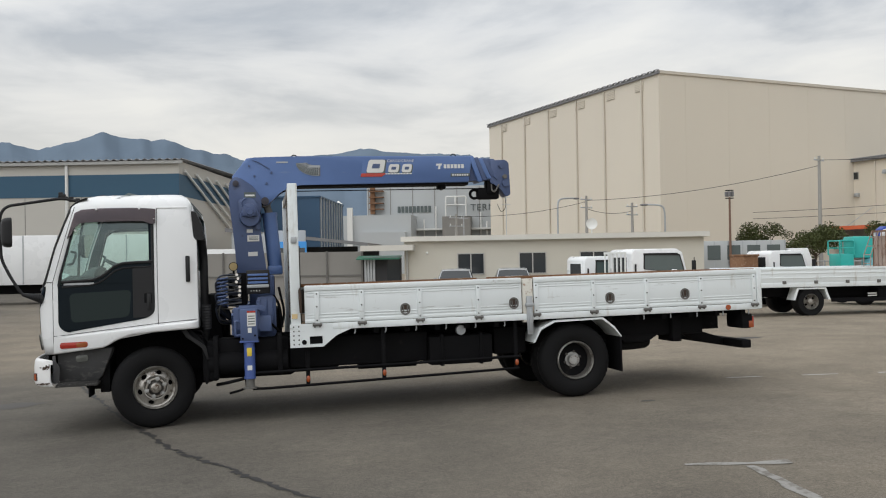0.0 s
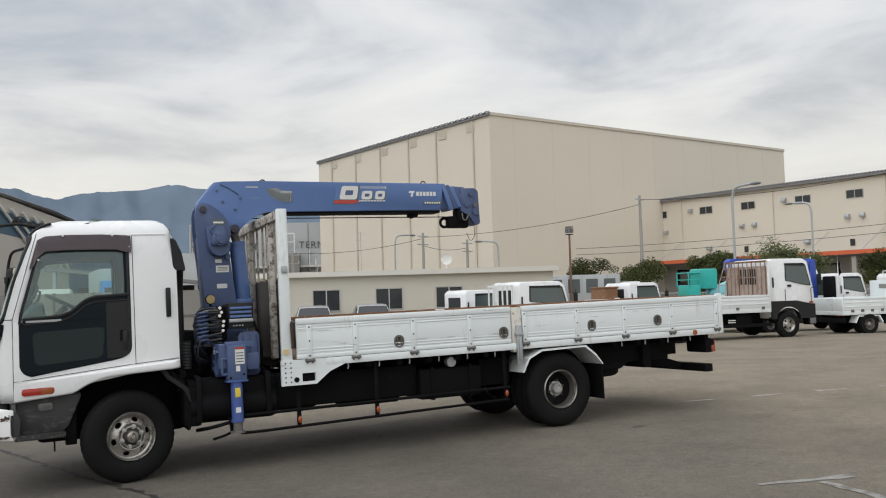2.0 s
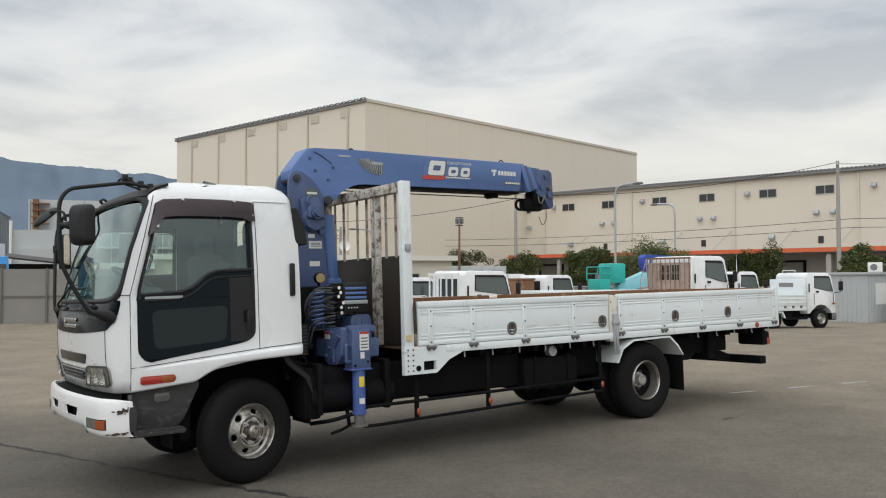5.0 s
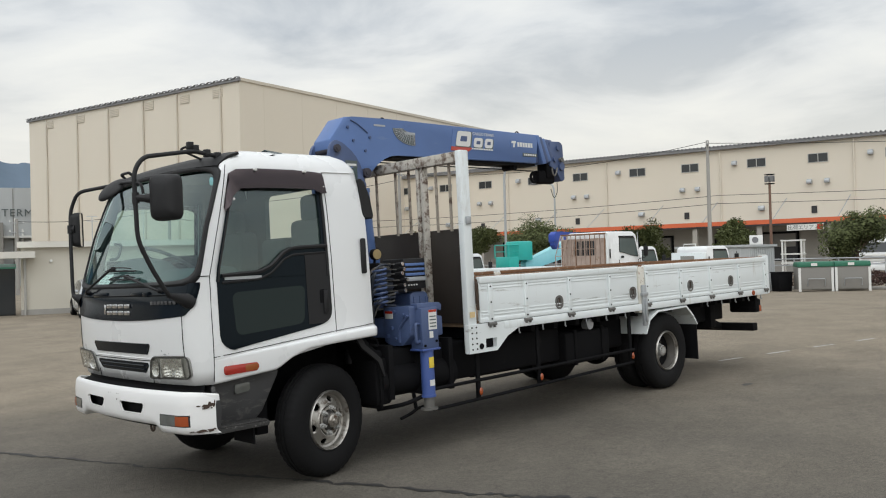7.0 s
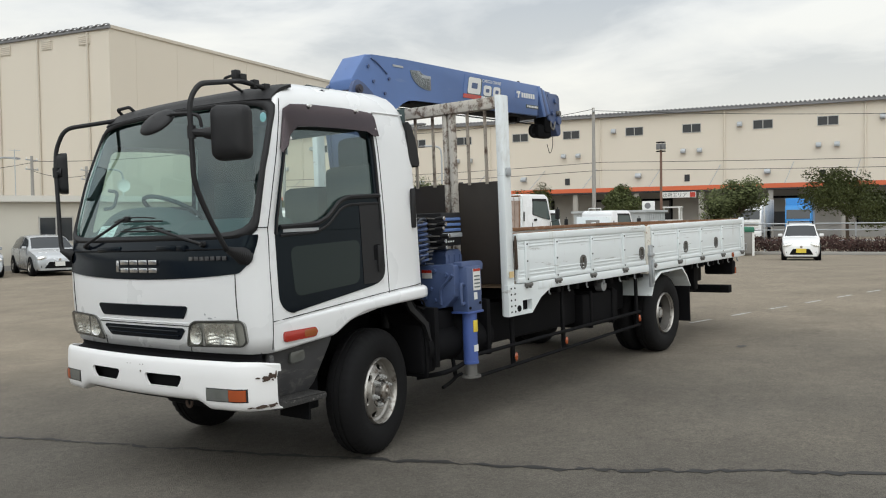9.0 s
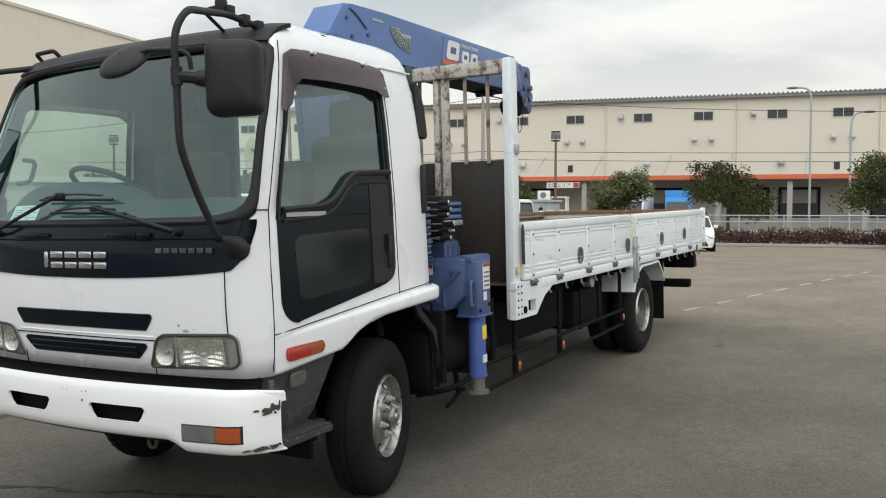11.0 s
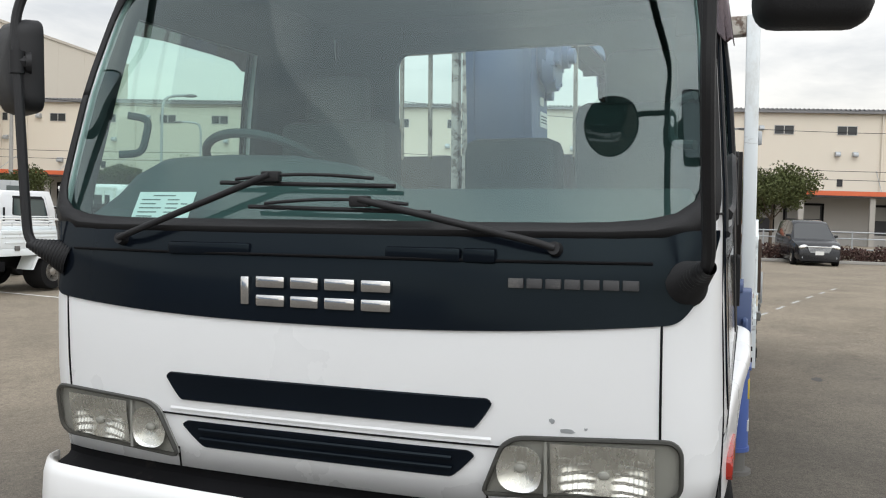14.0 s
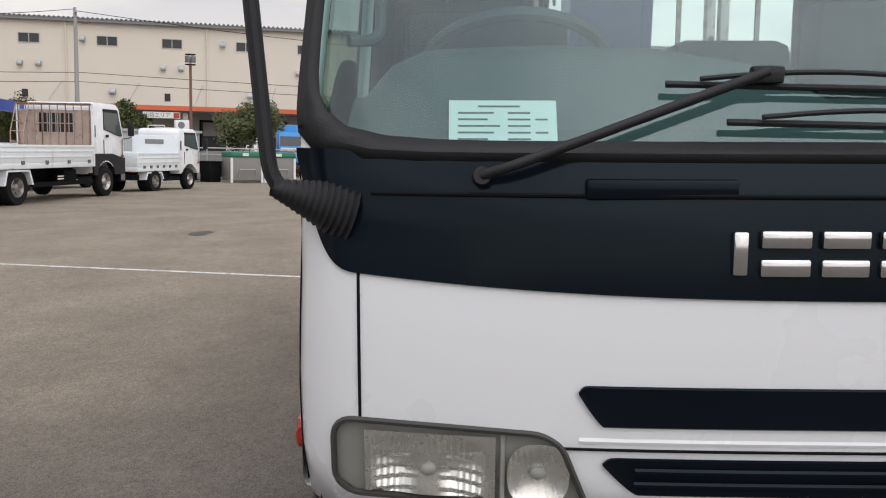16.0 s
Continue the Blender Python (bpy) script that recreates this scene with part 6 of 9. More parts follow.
tube(bm, bend([(0.03, CY - 0.26, 2.36), (-0.01, CY - 0.27, 2.42), (0.05, CY - 0.25, 2.47)], 0.03), 0.012, 6)
cyl(bm, (0.185, CY - 0.17, 2.125), (0.185, CY - 0.21, 2.125), 0.030, 14)
part("winch_motor", bm, BLUE_DARK, column, "dark blue winch motor")
bm = bmesh.new()
cyl(bm, (0.11, CY - 0.12, 2.26), (0.11, CY + 0.12, 2.26), 0.12, 24)
part("winch_drum", bm, CHASSIS, column)
for (x, z), r in (((-0.062, 2.65), 0.036), ((0.275, 2.435), 0.045)):
    bm = cyl(bmesh.new(), (x, CY - 0.195, z), (x, CY + 0.195, z), r, 20)
    cyl(bm, (x, CY - 0.205, z), (x, CY + 0.205, z), r * 0.5, 14)
    part("pivot_pin", bm, PIN, column, "dull dark pivot pin")
# lift cylinder between column and boom
bm = bmesh.new()
cyl(bm, (0.375, CY, 1.62), (0.325, CY, 2.26), 0.085, 24)
cyl(bm, (0.325, CY, 2.26), (0.322, CY, 2.30), 0.093, 24)
bx(bm, 0.28, 0.46, CY - 0.09, CY + 0.09, 1.55, 1.66, 0.02)
ram = part("lift_cylinder", bm, BLUE, truck, "blue hydraulic lift cylinder")
bm = bmesh.new()
cyl(bm, (0.322, CY, 2.29), (0.280, CY, 2.44), 0.045, 16)
cyl(bm, (0.275, CY - 0.07, 2.435), (0.275, CY + 0.07, 2.435), 0.07, 20)
part("piston_rod", bm, STEEL_TREAD, ram)
# boom: base section with a swept heel, then nested sections
heel = [(0.07, 2.955), (-0.105, 2.735), (-0.10, 2.65), (-0.02, 2.60), (0.12, 2.52), (0.225, 2.42), (0.27, 2.385), (0.32, 2.40), (0.365, 2.45)] + [(0.44, 2.535), (0.53, 2.590), (0.62, 2.615), (0.72, 2.625), (2.80, 2.632), (2.86, 2.965), (0.60, 2.975), (0.16, 2.965)]
boom = part("crane_boom", prism(bmesh.new(), heel, "y", CY - 0.135, CY + 0.135, 0.010), BLUE, truck, "blue telescopic crane boom")
bm = bmesh.new()
prism(bm, [(0.66, 2.600), (2.80, 2.606), (2.80, 2.632), (0.66, 2.626)], "y", CY - 0.115, CY + 0.115)
part("boom_underside", bm, CHASSIS, boom, "dark boom underside")
for k in range(4):
    x = 2.835 + k * 0.062
    z1, z0 = 2.955 - k * 0.014, 2.640 + k * 0.018
    w = 0.128 - k * 0.012
    sec = part("boom_section", prism(bmesh.new(), [(x - 0.02, z1), (x + 0.035, z1 + 0.012), (x + 0.15, z0), (x + 0.09, z0 - 0.006)], "y", CY - w - 0.012, CY + w + 0.012, 0.008), BLUE_DARK if k % 2 else BLUE, boom, "nested boom section collar")
part("boom_inner", prism(bmesh.new(), [(2.80, 2.65), (3.16, 2.66), (3.16, 2.93), (2.80, 2.95)], "y", CY - 0.085, CY + 0.085, 0.006), BLUE_DARK, boom)
tip = part("boom_head", prism(bmesh.new(), rounded([(3.10, 2.915), (3.30, 2.915), (3.345, 2.88), (3.355, 2.47), (3.29, 2.44), (3.22, 2.55), (3.16, 2.60), (3.09, 2.62)], 0.02, 2), "y", CY - 0.10, CY + 0.10, 0.008), BLUE_DARK, boom, "dark blue boom head")
bm = bmesh.new()
for x, z, r in ((3.24, 2.84, 0.032), (3.29, 2.62, 0.045), (3.17, 2.70, 0.028)):
    cyl(bm, (x, CY - 0.125, z), (x, CY + 0.125, z), r, 18)
part("sheave", bm, BLUE_DARK, tip)
bm = bmesh.new()
cyl(bm, (3.28, CY - 0.14, 2.70), (3.28, CY + 0.14, 2.70), 0.028, 10)
tube(bm, bend([(3.10, CY - 0.12, 2.60), (3.10, CY - 0.13, 2.52), (3.14, CY - 0.13, 2.50), (3.20, CY - 0.12, 2.60)], 0.03), 0.010, 6)
part("wire_guide", bm, STEEL_TREAD, tip)
bm = bmesh.new()
bx(bm, 2.93, 3.22, CY - 0.06, CY + 0.06, 2.42, 2.57, 0.03)
bx(bm, 3.05, 3.18, CY - 0.08, CY + 0.08, 2.48, 2.66, 0.02)
tube(bm, [(2.90 + 0.055 * math.cos(a), CY, 2.49 + 0.055 * math.sin(a)) for a in lin(14, radians(30), radians(330))], 0.018, 8)
part("hook_block", bm, CHASSIS, boom, "black hook block stowed at the boom tip")
bm = bmesh.new()
tube(bm, bend([(3.30, CY - 0.02, 2.46), (3.32, CY, 2.32), (3.25, CY, 2.24), (3.20, CY, 2.36)], 0.05), 0.004, 5)
part("loose_wire", bm, CHASSIS, boom)
for x in (0.64, 2.64):
    bm = bmesh.new()
    tube(bm, [(x + 0.032 * math.cos(a), CY, 2.975 + 0.032 * math.sin(a)) for a in lin(12, radians(-20), radians(200))], 0.007, 6)
    part("lifting_eye", bm, CHASSIS, boom)
bm = bmesh.new()
bx(bm, 2.42, 2.50, CY - 0.07, CY + 0.07, 2.56, 2.625, 0.012)
cyl(bm, (2.485, CY - 0.09, 2.585), (2.485, CY + 0.09, 2.585), 0.032, 14)
part("boom_lug", bm, CHASSIS, boom)
bm = bmesh.new()
tube(bm, bend([(0.14, CY - 0.14, 2.93), (0.22, CY - 0.142, 2.90), (0.34, CY - 0.142, 2.82)], 0.05), 0.006, 6)
part("grease_pipe", bm, BLUE_DARK, boom)
for x, z in ((0.10, 2.86), (0.36, 2.78), (0.16, 2.74), (0.30, 2.65)):
    part("heel_bolt", cyl(bmesh.new(), (x, CY - 0.135, z), (x, CY - 0.15, z), 0.014, 10), BLUE_DARK, boom)
# plates on the boom's near face
F = CY - 0.136
def fan(f, a):
    return (0.915 - (0.125 + 0.135 * f) * math.cos(a), 2.897 - (0.035 + 0.13 * f) * math.sin(a))


bm = bmesh.new()
grid(bm, [[(fan(r, a)[0], F - 0.001, fan(r, a)[1]) for a in lin(18, radians(2), radians(94))] for r in (0, 0.5, 1)])
dial = thicken(part("load_chart", bm, INK, boom, "dark fan-shaped load chart with pale marks"), 0.003)
bm = bmesh.new()
for q in range(13):
    a = radians(6 + q * 7.2)
    for r0, r1 in ((0.12, 0.34), (0.42, 0.60), (0.68, 0.90)):
        (xa, za), (xb, zb) = fan(r0, a), fan(r1, a)
        tube(bm, [(xa, F - 0.005, za), (xb, F - 0.005, zb)], 0.0035 if q % 2 else 0.005, 4)
for r in (0.03, 0.38, 0.64, 0.97):
    tube(bm, [(fan(r, a)[0], F - 0.005, fan(r, a)[1]) for a in lin(18, radians(3), radians(92))], 0.0028, 4)
part("dial_mark", bm, STEEL, dial)
part("dial_tab", box(0.805, 0.945, F - 0.006, F - 0.002, 2.835, 2.862, 0.001), STEEL, boom, "pale strip of the load chart")
part("dial_tab", box(0.915, 0.945, F - 0.004, F, 2.735, 2.85, 0.001), GREY_PLASTIC, boom)
decal = part("name_plate", prism(bmesh.new(), [(1.44, 2.735), (2.095, 2.735), (2.115, 2.945), (1.48, 2.945)], "y", F - 0.0025, F + 0.001), BLUE, boom, "boom decal with pale silver blocks and a red stripe")
part("red_stripe", prism(bmesh.new(), [(1.435, 2.715), (1.70, 2.715), (1.76, 2.757), (1.445, 2.757)], "y", F - 0.006, F - 0.003), RED, decal)
for o in ([(1.505, 2.765), (1.72, 2.765), (1.75, 2.925), (1.545, 2.925)], [(1.775, 2.765), (1.905, 2.765), (1.925, 2.868), (1.795, 2.868)], [(1.945, 2.765), (2.065, 2.765), (2.085, 2.868), (1.965, 2.868)]):
    c = (sum(p[0] for p in o) / 4, sum(p[1] for p in o) / 4)
    part("dark_edge", prism(bmesh.new(), rounded([(c[0] + (x - c[0]) * 1.10 + 0.008, c[1] + (z - c[1]) * 1.12 - 0.008) for x, z in o], 0.03), "y", F - 0.0055, F - 0.003), INK, decal)
    pale = part("pale_shape", prism(bmesh.new(), rounded(o, 0.03), "y", F - 0.008, F - 0.003), STICKER, decal, "plain pale block of the decal")
    part("inner_shape", prism(bmesh.new(), rounded([(c[0] + (x - c[0]) * 0.45, c[1] + (z - c[1]) * 0.35) for x, z in o], 0.01), "y", F - 0.010, F - 0.0075), BLUE_DARK, pale)
for word, x in (("CARGO", 1.855), ("CRANE", 2.025)):
    text_mesh("caption", word, 0.045, Matrix.Translation((x, F - 0.004, 2.895)) @ Matrix.Rotation(radians(90), 4, "X"), STICKER, decal, 0.001, 1.1)
bm = bmesh.new()
for k in range(9):
    bx(bm, 1.74 + k * 0.038, 1.77 + k * 0.038, F - 0.006, F - 0.003, 2.742, 2.756)
part("caption_bar", bm, STICKER, decal)
badge = part("maker_plate", prism(bmesh.new(), [(2.37, 2.795), (2.76, 2.795), (2.76, 2.875), (2.37, 2.875)], "y", F - 0.002, F + 0.001), BLUE, boom, "maker's plate with white bars")
bm = bmesh.new()
prism(bm, [(2.385, 2.845), (2.455, 2.845), (2.465, 2.87), (2.395, 2.87)], "y", F - 0.005, F - 0.002)
prism(bm, [(2.41, 2.80), (2.435, 2.80), (2.445, 2.845), (2.42, 2.845)], "y", F - 0.005, F - 0.002)
for k in range(6):
    bx(bm, 2.485 + k * 0.045, 2.518 + k * 0.045, F - 0.005, F - 0.002, 2.81, 2.86)
part("badge_bar", bm, STICKER, badge)
part("model_strip", box(2.57, 2.82, F - 0.004, F, 2.705, 2.745, 0.002), INK, boom, "dark strip with pale marks")
bm = bmesh.new()
for k in range(7):
    bx(bm, 2.59 + k * 0.031, 2.61 + k * 0.031, F - 0.006, F - 0.004, 2.715, 2.735)
part("strip_mark", bm, STICKER, boom)
part("small_strip", box(0.42, 0.56, F - 0.003, F, 2.895, 2.912), STEEL, boom)
G = CY - 0.171
part("type_plate", prism(bmesh.new(), rounded([(0.03, 2.475), (0.17, 2.475), (0.17, 2.545), (0.03, 2.545)], 0.012), "y", G - 0.003, G), INK, column, "oval type plate")
for x0, x1, z0, z1 in ((0.055, 0.195, 1.955, 2.03), (0.05, 0.12, 2.06, 2.10), (0.06, 0.17, 1.78, 1.83), (0.045, 0.155, 2.495, 2.515)):
    part("notice_label", box(x0, x1, G - 0.005, G - 0.001, z0, z1), STICKER, column, "pale notice label")
bm = bmesh.new()
for z in (1.975, 1.99, 2.005):
    bx(bm, 0.075, 0.18, G - 0.007, G - 0.005, z, z + 0.006)
part("label_mark", bm, INK, column)
# winch rope along under the boom
bm = bmesh.new()
tube(bm, [(0.15, CY - 0.03, 2.30), (0.42, CY - 0.03, 2.56), (3.1, CY - 0.03, 2.56)], 0.006, 6)
part("hoist_rope", bm, CHASSIS, boom)
# outrigger jacks, near and far
for s in (-1, 1):
    bm = bmesh.new()
    prism(bm, rounded([(s * 0.70, 1.195), (s * 1.05, 1.205), (s * 1.05, 0.96), (s * 0.95, 0.875), (s * 0.80, 0.868), (s * 0.70, 0.90)], 0.015, 2), "x", -0.105, 0.175, 0.006)
    bx(bm, -0.035, 0.150, s * 0.97, s * 1.125, 0.835, 1.185, 0.010)
    prism(bm, rounded([(-0.045, 1.175), (0.165, 1.175), (0.225, 1.145), (0.235, 1.20), (0.205, 1.222), (-0.045, 1.222)], 0.012, 2), "y", s * 1.0, s * 1.085, 0.004)
    jack = part("outrigger_jack", bm, BLUE_DARK, truck, "blue outrigger box and jack")
    bm = bmesh.new()
    cyl(bm, (0.055, s * 1.065, 0.84), (0.055, s * 1.065, 0.44), 0.058, 22)
    cyl(bm, (0.055, s * 1.065, 0.455), (0.055, s * 1.065, 0.435), 0.064, 22)
    bx(bm, -0.045, 0.160, s * 0.965, s * 1.132, 0.826, 0.842, 0.003)
    part("jack_leg", bm, BLUE_LEG, jack, "blue jack leg")
    bm = bmesh.new()
    cyl(bm, (0.055, s * 1.065, 0.44), (0.055, s * 1.065, 0.345), 0.047, 18)
    cyl(bm, (0.055, s * 1.065, 0.345), (0.055, s * 1.065, 0.328), 0.075, 20)
    part("jack_foot", bm, STEEL_TREAD, jack, "rusty jack foot")
    bm = bmesh.new()
    bx(bm, 0.040, 0.130, s * 1.125, s * 1.130, 1.00, 1.165)
    bx(bm, 0.045, 0.085, s * 1.125, s * 1.130, 0.93, 0.985)
    part("notice_label", bm, STICKER, jack, "white instruction label")
    part("red_band", box(0.040, 0.130, s * 1.130, s * 1.132, 1.145, 1.165), RED, jack)
    bm = bmesh.new()
    for k in range(4):
        bx(bm, 0.05, 0.12, s * 1.130, s * 1.132, 1.02 + k * 0.028, 1.03 + k * 0.028)
    part("label_mark", bm, INK, jack)
    # front face of the box: notice, bolts and a brace
    part("notice_label", box(-0.110, -0.104, s * 0.83, s * 0.73, 1.10, 1.165, 0.001), STICKER, jack, "red-headed notice label")
    part("red_band", box(-0.113, -0.109, s * 0.83, s * 0.73, 1.143, 1.165), RED, jack)
    for y, z in ((0.86, 1.16), (0.82, 1.02), (0.86, 0.93), (0.98, 1.13), (0.76, 0.95)):
        part("bolt", cyl(bmesh.new(), (-0.10, s * y, z), (-0.125, s * y, z), 0.016, 8), BLUE_DARK, jack)
    bm = bmesh.new()
    tube(bm, bend([(-0.115, s * 1.04, 1.13), (-0.115, s * 0.92, 1.02), (-0.115, s * 0.92, 0.90)], 0.03), 0.012, 6)
    part("brace", bm, BLUE_DARK, jack)
    bm = bmesh.new()
    bx(bm, 0.03, 0.08, s * 1.116, s * 1.1245, 0.68, 0.77, 0.001)
    part("warning_label", bm, YELLOW, jack, "yellow warning label")
    part("small_label", box(0.03, 0.08, s * 1.116, s * 1.1245, 0.53, 0.58), STICKER, jack)
    bm = bmesh.new()
    tube(bm, bend([(-0.035, s * 1.09, 1.05), (-0.085, s * 1.10, 1.06), (-0.085, s * 1.10, 0.90), (-0.035, s * 1.09, 0.91)], 0.02), 0.013, 6)
    part("jack_grip", bm, BLUE_DARK, jack)
    for x, z in ((0.12, 0.90), (-0.01, 0.87)):
        part("bolt", cyl(bmesh.new(), (x, s * 1.125, z), (x, s * 1.133, z), 0.011, 10), CHASSIS, jack)
    # bent step with its hanger
    bm = bmesh.new()
    tube(bm, bend([(-0.17, s * 0.95, 0.275), (-0.05, s * 0.945, 0.30), (0.03, s * 0.93, 0.33), (0.10, s * 0.93, 0.335)], 0.05), 0.014, 6)
    tube(bm, bend([(0.02, s * 0.93, 0.33), (0.0, s * 0.91, 0.55), (-0.05, s * 0.86, 0.70), (-0.05, s * 0.80, 0.90)], 0.1), 0.018, 6)
    part("step_hanger", bm, CHASSIS, truck, "bent black step with hanger")
    # looped lower step bar
    bm = bmesh.new()
    tube(bm, bend([(-0.30, s * 0.80, 0.36), (-0.18, s * 1.02, 0.40), (0.02, s * 1.03, 0.44), (0.16, s * 1.02, 0.485)], 0.1), 0.018, 8)
    part("foot_bar", bm, CHASSIS, truck, "black looped foot bar")
# control valve block with levers and a dial box, on both sides of the base
box_ctl = part("control_box", box(0.04, 0.295, -0.83, -0.53, 1.34, 1.605, 0.012), BLACK_PLASTIC, truck, "black control box with blue slats and a pale strip")
bm = bmesh.new()
for z in (1.455, 1.497, 1.54):
    bx(bm, 0.055, 0.275, -0.845, -0.83, z, z + 0.024, 0.004)
part("dial_strip", bm, BLUE, box_ctl)
part("pale_strip", box(0.045, 0.285, -0.850, -0.83, 1.408, 1.443, 0.004), STEEL, box_ctl)
bm = bmesh.new()
for k in range(4):
    cyl(bm, (0.09 + k * 0.03, -0.83, 1.375), (0.09 + k * 0.03, -0.838, 1.375), 0.007, 8)
part("button", bm, STICKER, box_ctl)
bm = bmesh.new()
bx(bm, -0.16, 0.045, -0.70, -0.20, 1.22, 1.58, 0.02)
valves = part("valve_block", bm, CHASSIS, truck, "black valve block")
rnd = random.Random(5)
for k in range(6):
    z = 1.33 + k * 0.048
    y1, z1 = -0.94 + rnd.uniform(-0.02, 0.02), z + rnd.uniform(-0.012, 0.008)
    x1 = -0.06 + rnd.uniform(-0.015, 0.025)
    bm = bmesh.new()
    tube(bm, [(-0.12, -0.68, z), (x1, y1 + 0.06, z1)], 0.006, 6)
    lever = part("control_lever", bm, STEEL_TREAD, valves, "thin steel control lever")
    bm = bmesh.new()
    cyl(bm, (x1 - 0.004, y1 + 0.075, z1), (x1 + 0.006, y1, z1 + 0.002), 0.013, 10, 0.018)
    part("lever_knob", bm, BLACK_PLASTIC, lever)
    part("knob_end", cyl(bmesh.new(), (x1 + 0.006, y1, z1 + 0.002), (x1 + 0.007, y1 - 0.006, z1 + 0.002), 0.016, 10), CHROME, lever, "bright knob end")
for k in range(20):
    z = 1.20 + 0.019 * k + rnd.uniform(-0.02, 0.02)
    y1 = rnd.uniform(-0.90, -0.74)
    pts = [(-0.02, rnd.uniform(-0.78, -0.66), z), (-0.14, y1 + 0.05, z + rnd.uniform(-0.02, 0.03)), (-0.25 - rnd.uniform(0, 0.06), y1, z - rnd.uniform(-0.02, 0.05)), (-0.27, y1 + 0.10, z - rnd.uniform(0.10, 0.22)), (-0.10, -0.45, 1.0)]
    part("hydraulic_hose", tube(bmesh.new(), bend(pts, 0.08, 5), rnd.choice((0.008, 0.010, 0.012)), 7), HOSE if k % 3 else STEEL_TREAD, valves, "grey-blue hydraulic hose" if k % 3 else "steel hydraulic pipe")
bm = bmesh.new()
tube(bm, [(-0.22 + 0.055 * math.cos(a), -0.82 + 0.055 * math.sin(a), 1.22 + 0.31 * a / (16 * math.pi)) for a in lin(129, 0, 16 * math.pi)], 0.010, 6)
part("coiled_hose", bm, BLUE_DARK, truck, "coiled air hose")
bm = bmesh.new()
cyl(bm, (-0.10, -0.60, 1.655), (-0.10, -0.645, 1.655), 0.050, 24)
tube(bm, [(-0.10, -0.60, 1.50), (-0.10, -0.61, 1.655)], 0.012, 6)
gauge = part("level_gauge", bm, CHASSIS, truck, "round level gauge")
part("gauge_face", cyl(bmesh.new(), (-0.10, -0.645, 1.655), (-0.10, -0.651, 1.655), 0.044, 24), OCHRE, gauge, "yellowed gauge face")
bm = bmesh.new()
tube(bm, bend([(0.34, -0.45, 1.30), (0.40, -0.55, 1.20), (0.42, -0.62, 0.95)], 0.1), 0.016, 8)
tube(bm, bend([(0.40, -0.30, 1.40), (0.46, -0.42, 1.10), (0.40, -0.50, 0.90)], 0.1), 0.014, 8)
tube(bm, bend([(0.30, -0.80, 1.0), (0.45, -0.78, 0.85), (0.70, -0.70, 0.80)], 0.1), 0.014, 8)
part("hose_run", bm, CHASSIS, truck, "black hoses beside the column")
bm = bmesh.new()
prism(bm, rounded([(0.14, 0.86), (0.355, 0.86), (0.355, 1.31), (0.14, 1.31)], 0.055, 5), "y", -0.78, -0.45, 0.012)
for x in (0.185, 0.255, 0.325):
    tube(bm, [(x, -0.782, 0.90), (x, -0.782, 1.27)], 0.009, 6)
part("oil_tank", bm, BLUE_DARK, truck, "dark blue oil tank with rounded top")
bm = bmesh.new()
bx(bm, 0.10, 0.36, 0.36, 0.86, 0.95, 1.45, 0.03)
part("oil_tank", bm, BLUE_DARK, truck)

# ---- ground ----
def ground_sheet():
    bm = bmesh.new()
    xs = [-2500, -1200, -600, -300, -150, -90] + lin(61, -60, 60) + [75, 90, 120, 160, 300, 600, 1200, 2500]
    ys = [-2500, -1200, -600, -300, -150, -80] + lin(56, -40, 70) + [85, 100, 130, 160, 300, 600, 1200, 2500]
    grid(bm, [[(x, y, ground_z(x, y)) for x in xs] for y in ys])
    return bm


tagged(part("ground", ground_sheet(), ASPHALT), "worn grey-brown asphalt yard", "ground", kind="structure")


def on_ground(pts, width, name, material, label, category, lift=0.004, seed=1, rough=0.25):
    """A painted or tarred strip laid on the yard, with an uneven edge."""
    r = random.Random(seed)
    bm = bmesh.new()
    path = []
    for (x0, y0), (x1, y1) in zip(pts, pts[1:]):
        n = max(2, int(math.hypot(x1 - x0, y1 - y0) / 0.12))
        path += [(x0 + (x1 - x0) * k / n, y0 + (y1 - y0) * k / n) for k in range(n)]
    path.append(pts[-1])
    rows = []
    for k, (x, y) in enumerate(path):
        ax, ay = path[max(k - 1, 0)]
        cx, cy = path[min(k + 1, len(path) - 1)]
        d = Vector((cx - ax, cy - ay)).normalized()
        w = width / 2 * (1 + r.uniform(-rough, rough))
        o = r.uniform(-rough, rough) * width * 0.4
        rows.append([(x - d.y * q, y + d.x * q, ground_z(x - d.y * q, y + d.x * q) + lift) for q in (o - w, o, o + w)])
    grid(bm, rows)
    return tagged(part(name, bm, material), label, category, kind="structure")


r = random.Random(3)
crack = [(-3.6, 17.0), (-3.0, 15.0), (-2.55, 13.4), (-2.09, 11.96), (-1.87, 11.25), (-1.55, 10.2), (-1.24, 9.22), (-1.02, 8.6), (-0.67, 7.64), (-0.47, 7.2), (-0.16, 6.64), (0.10, 6.1), (0.53, 5.25), (1.0, 4.1), (1.7, 2.6)]
fine = []
for (x0, y0), (x1, y1) in zip(crack, crack[1:]):
    fine += [(x0 + (x1 - x0) * k / 8 + r.uniform(-0.03, 0.03), y0 + (y1 - y0) * k / 8) for k in range(8)]
on_ground(fine, 0.042, "crack", TAR, "dark tarred crack across the asphalt", "crack", rough=0.85)
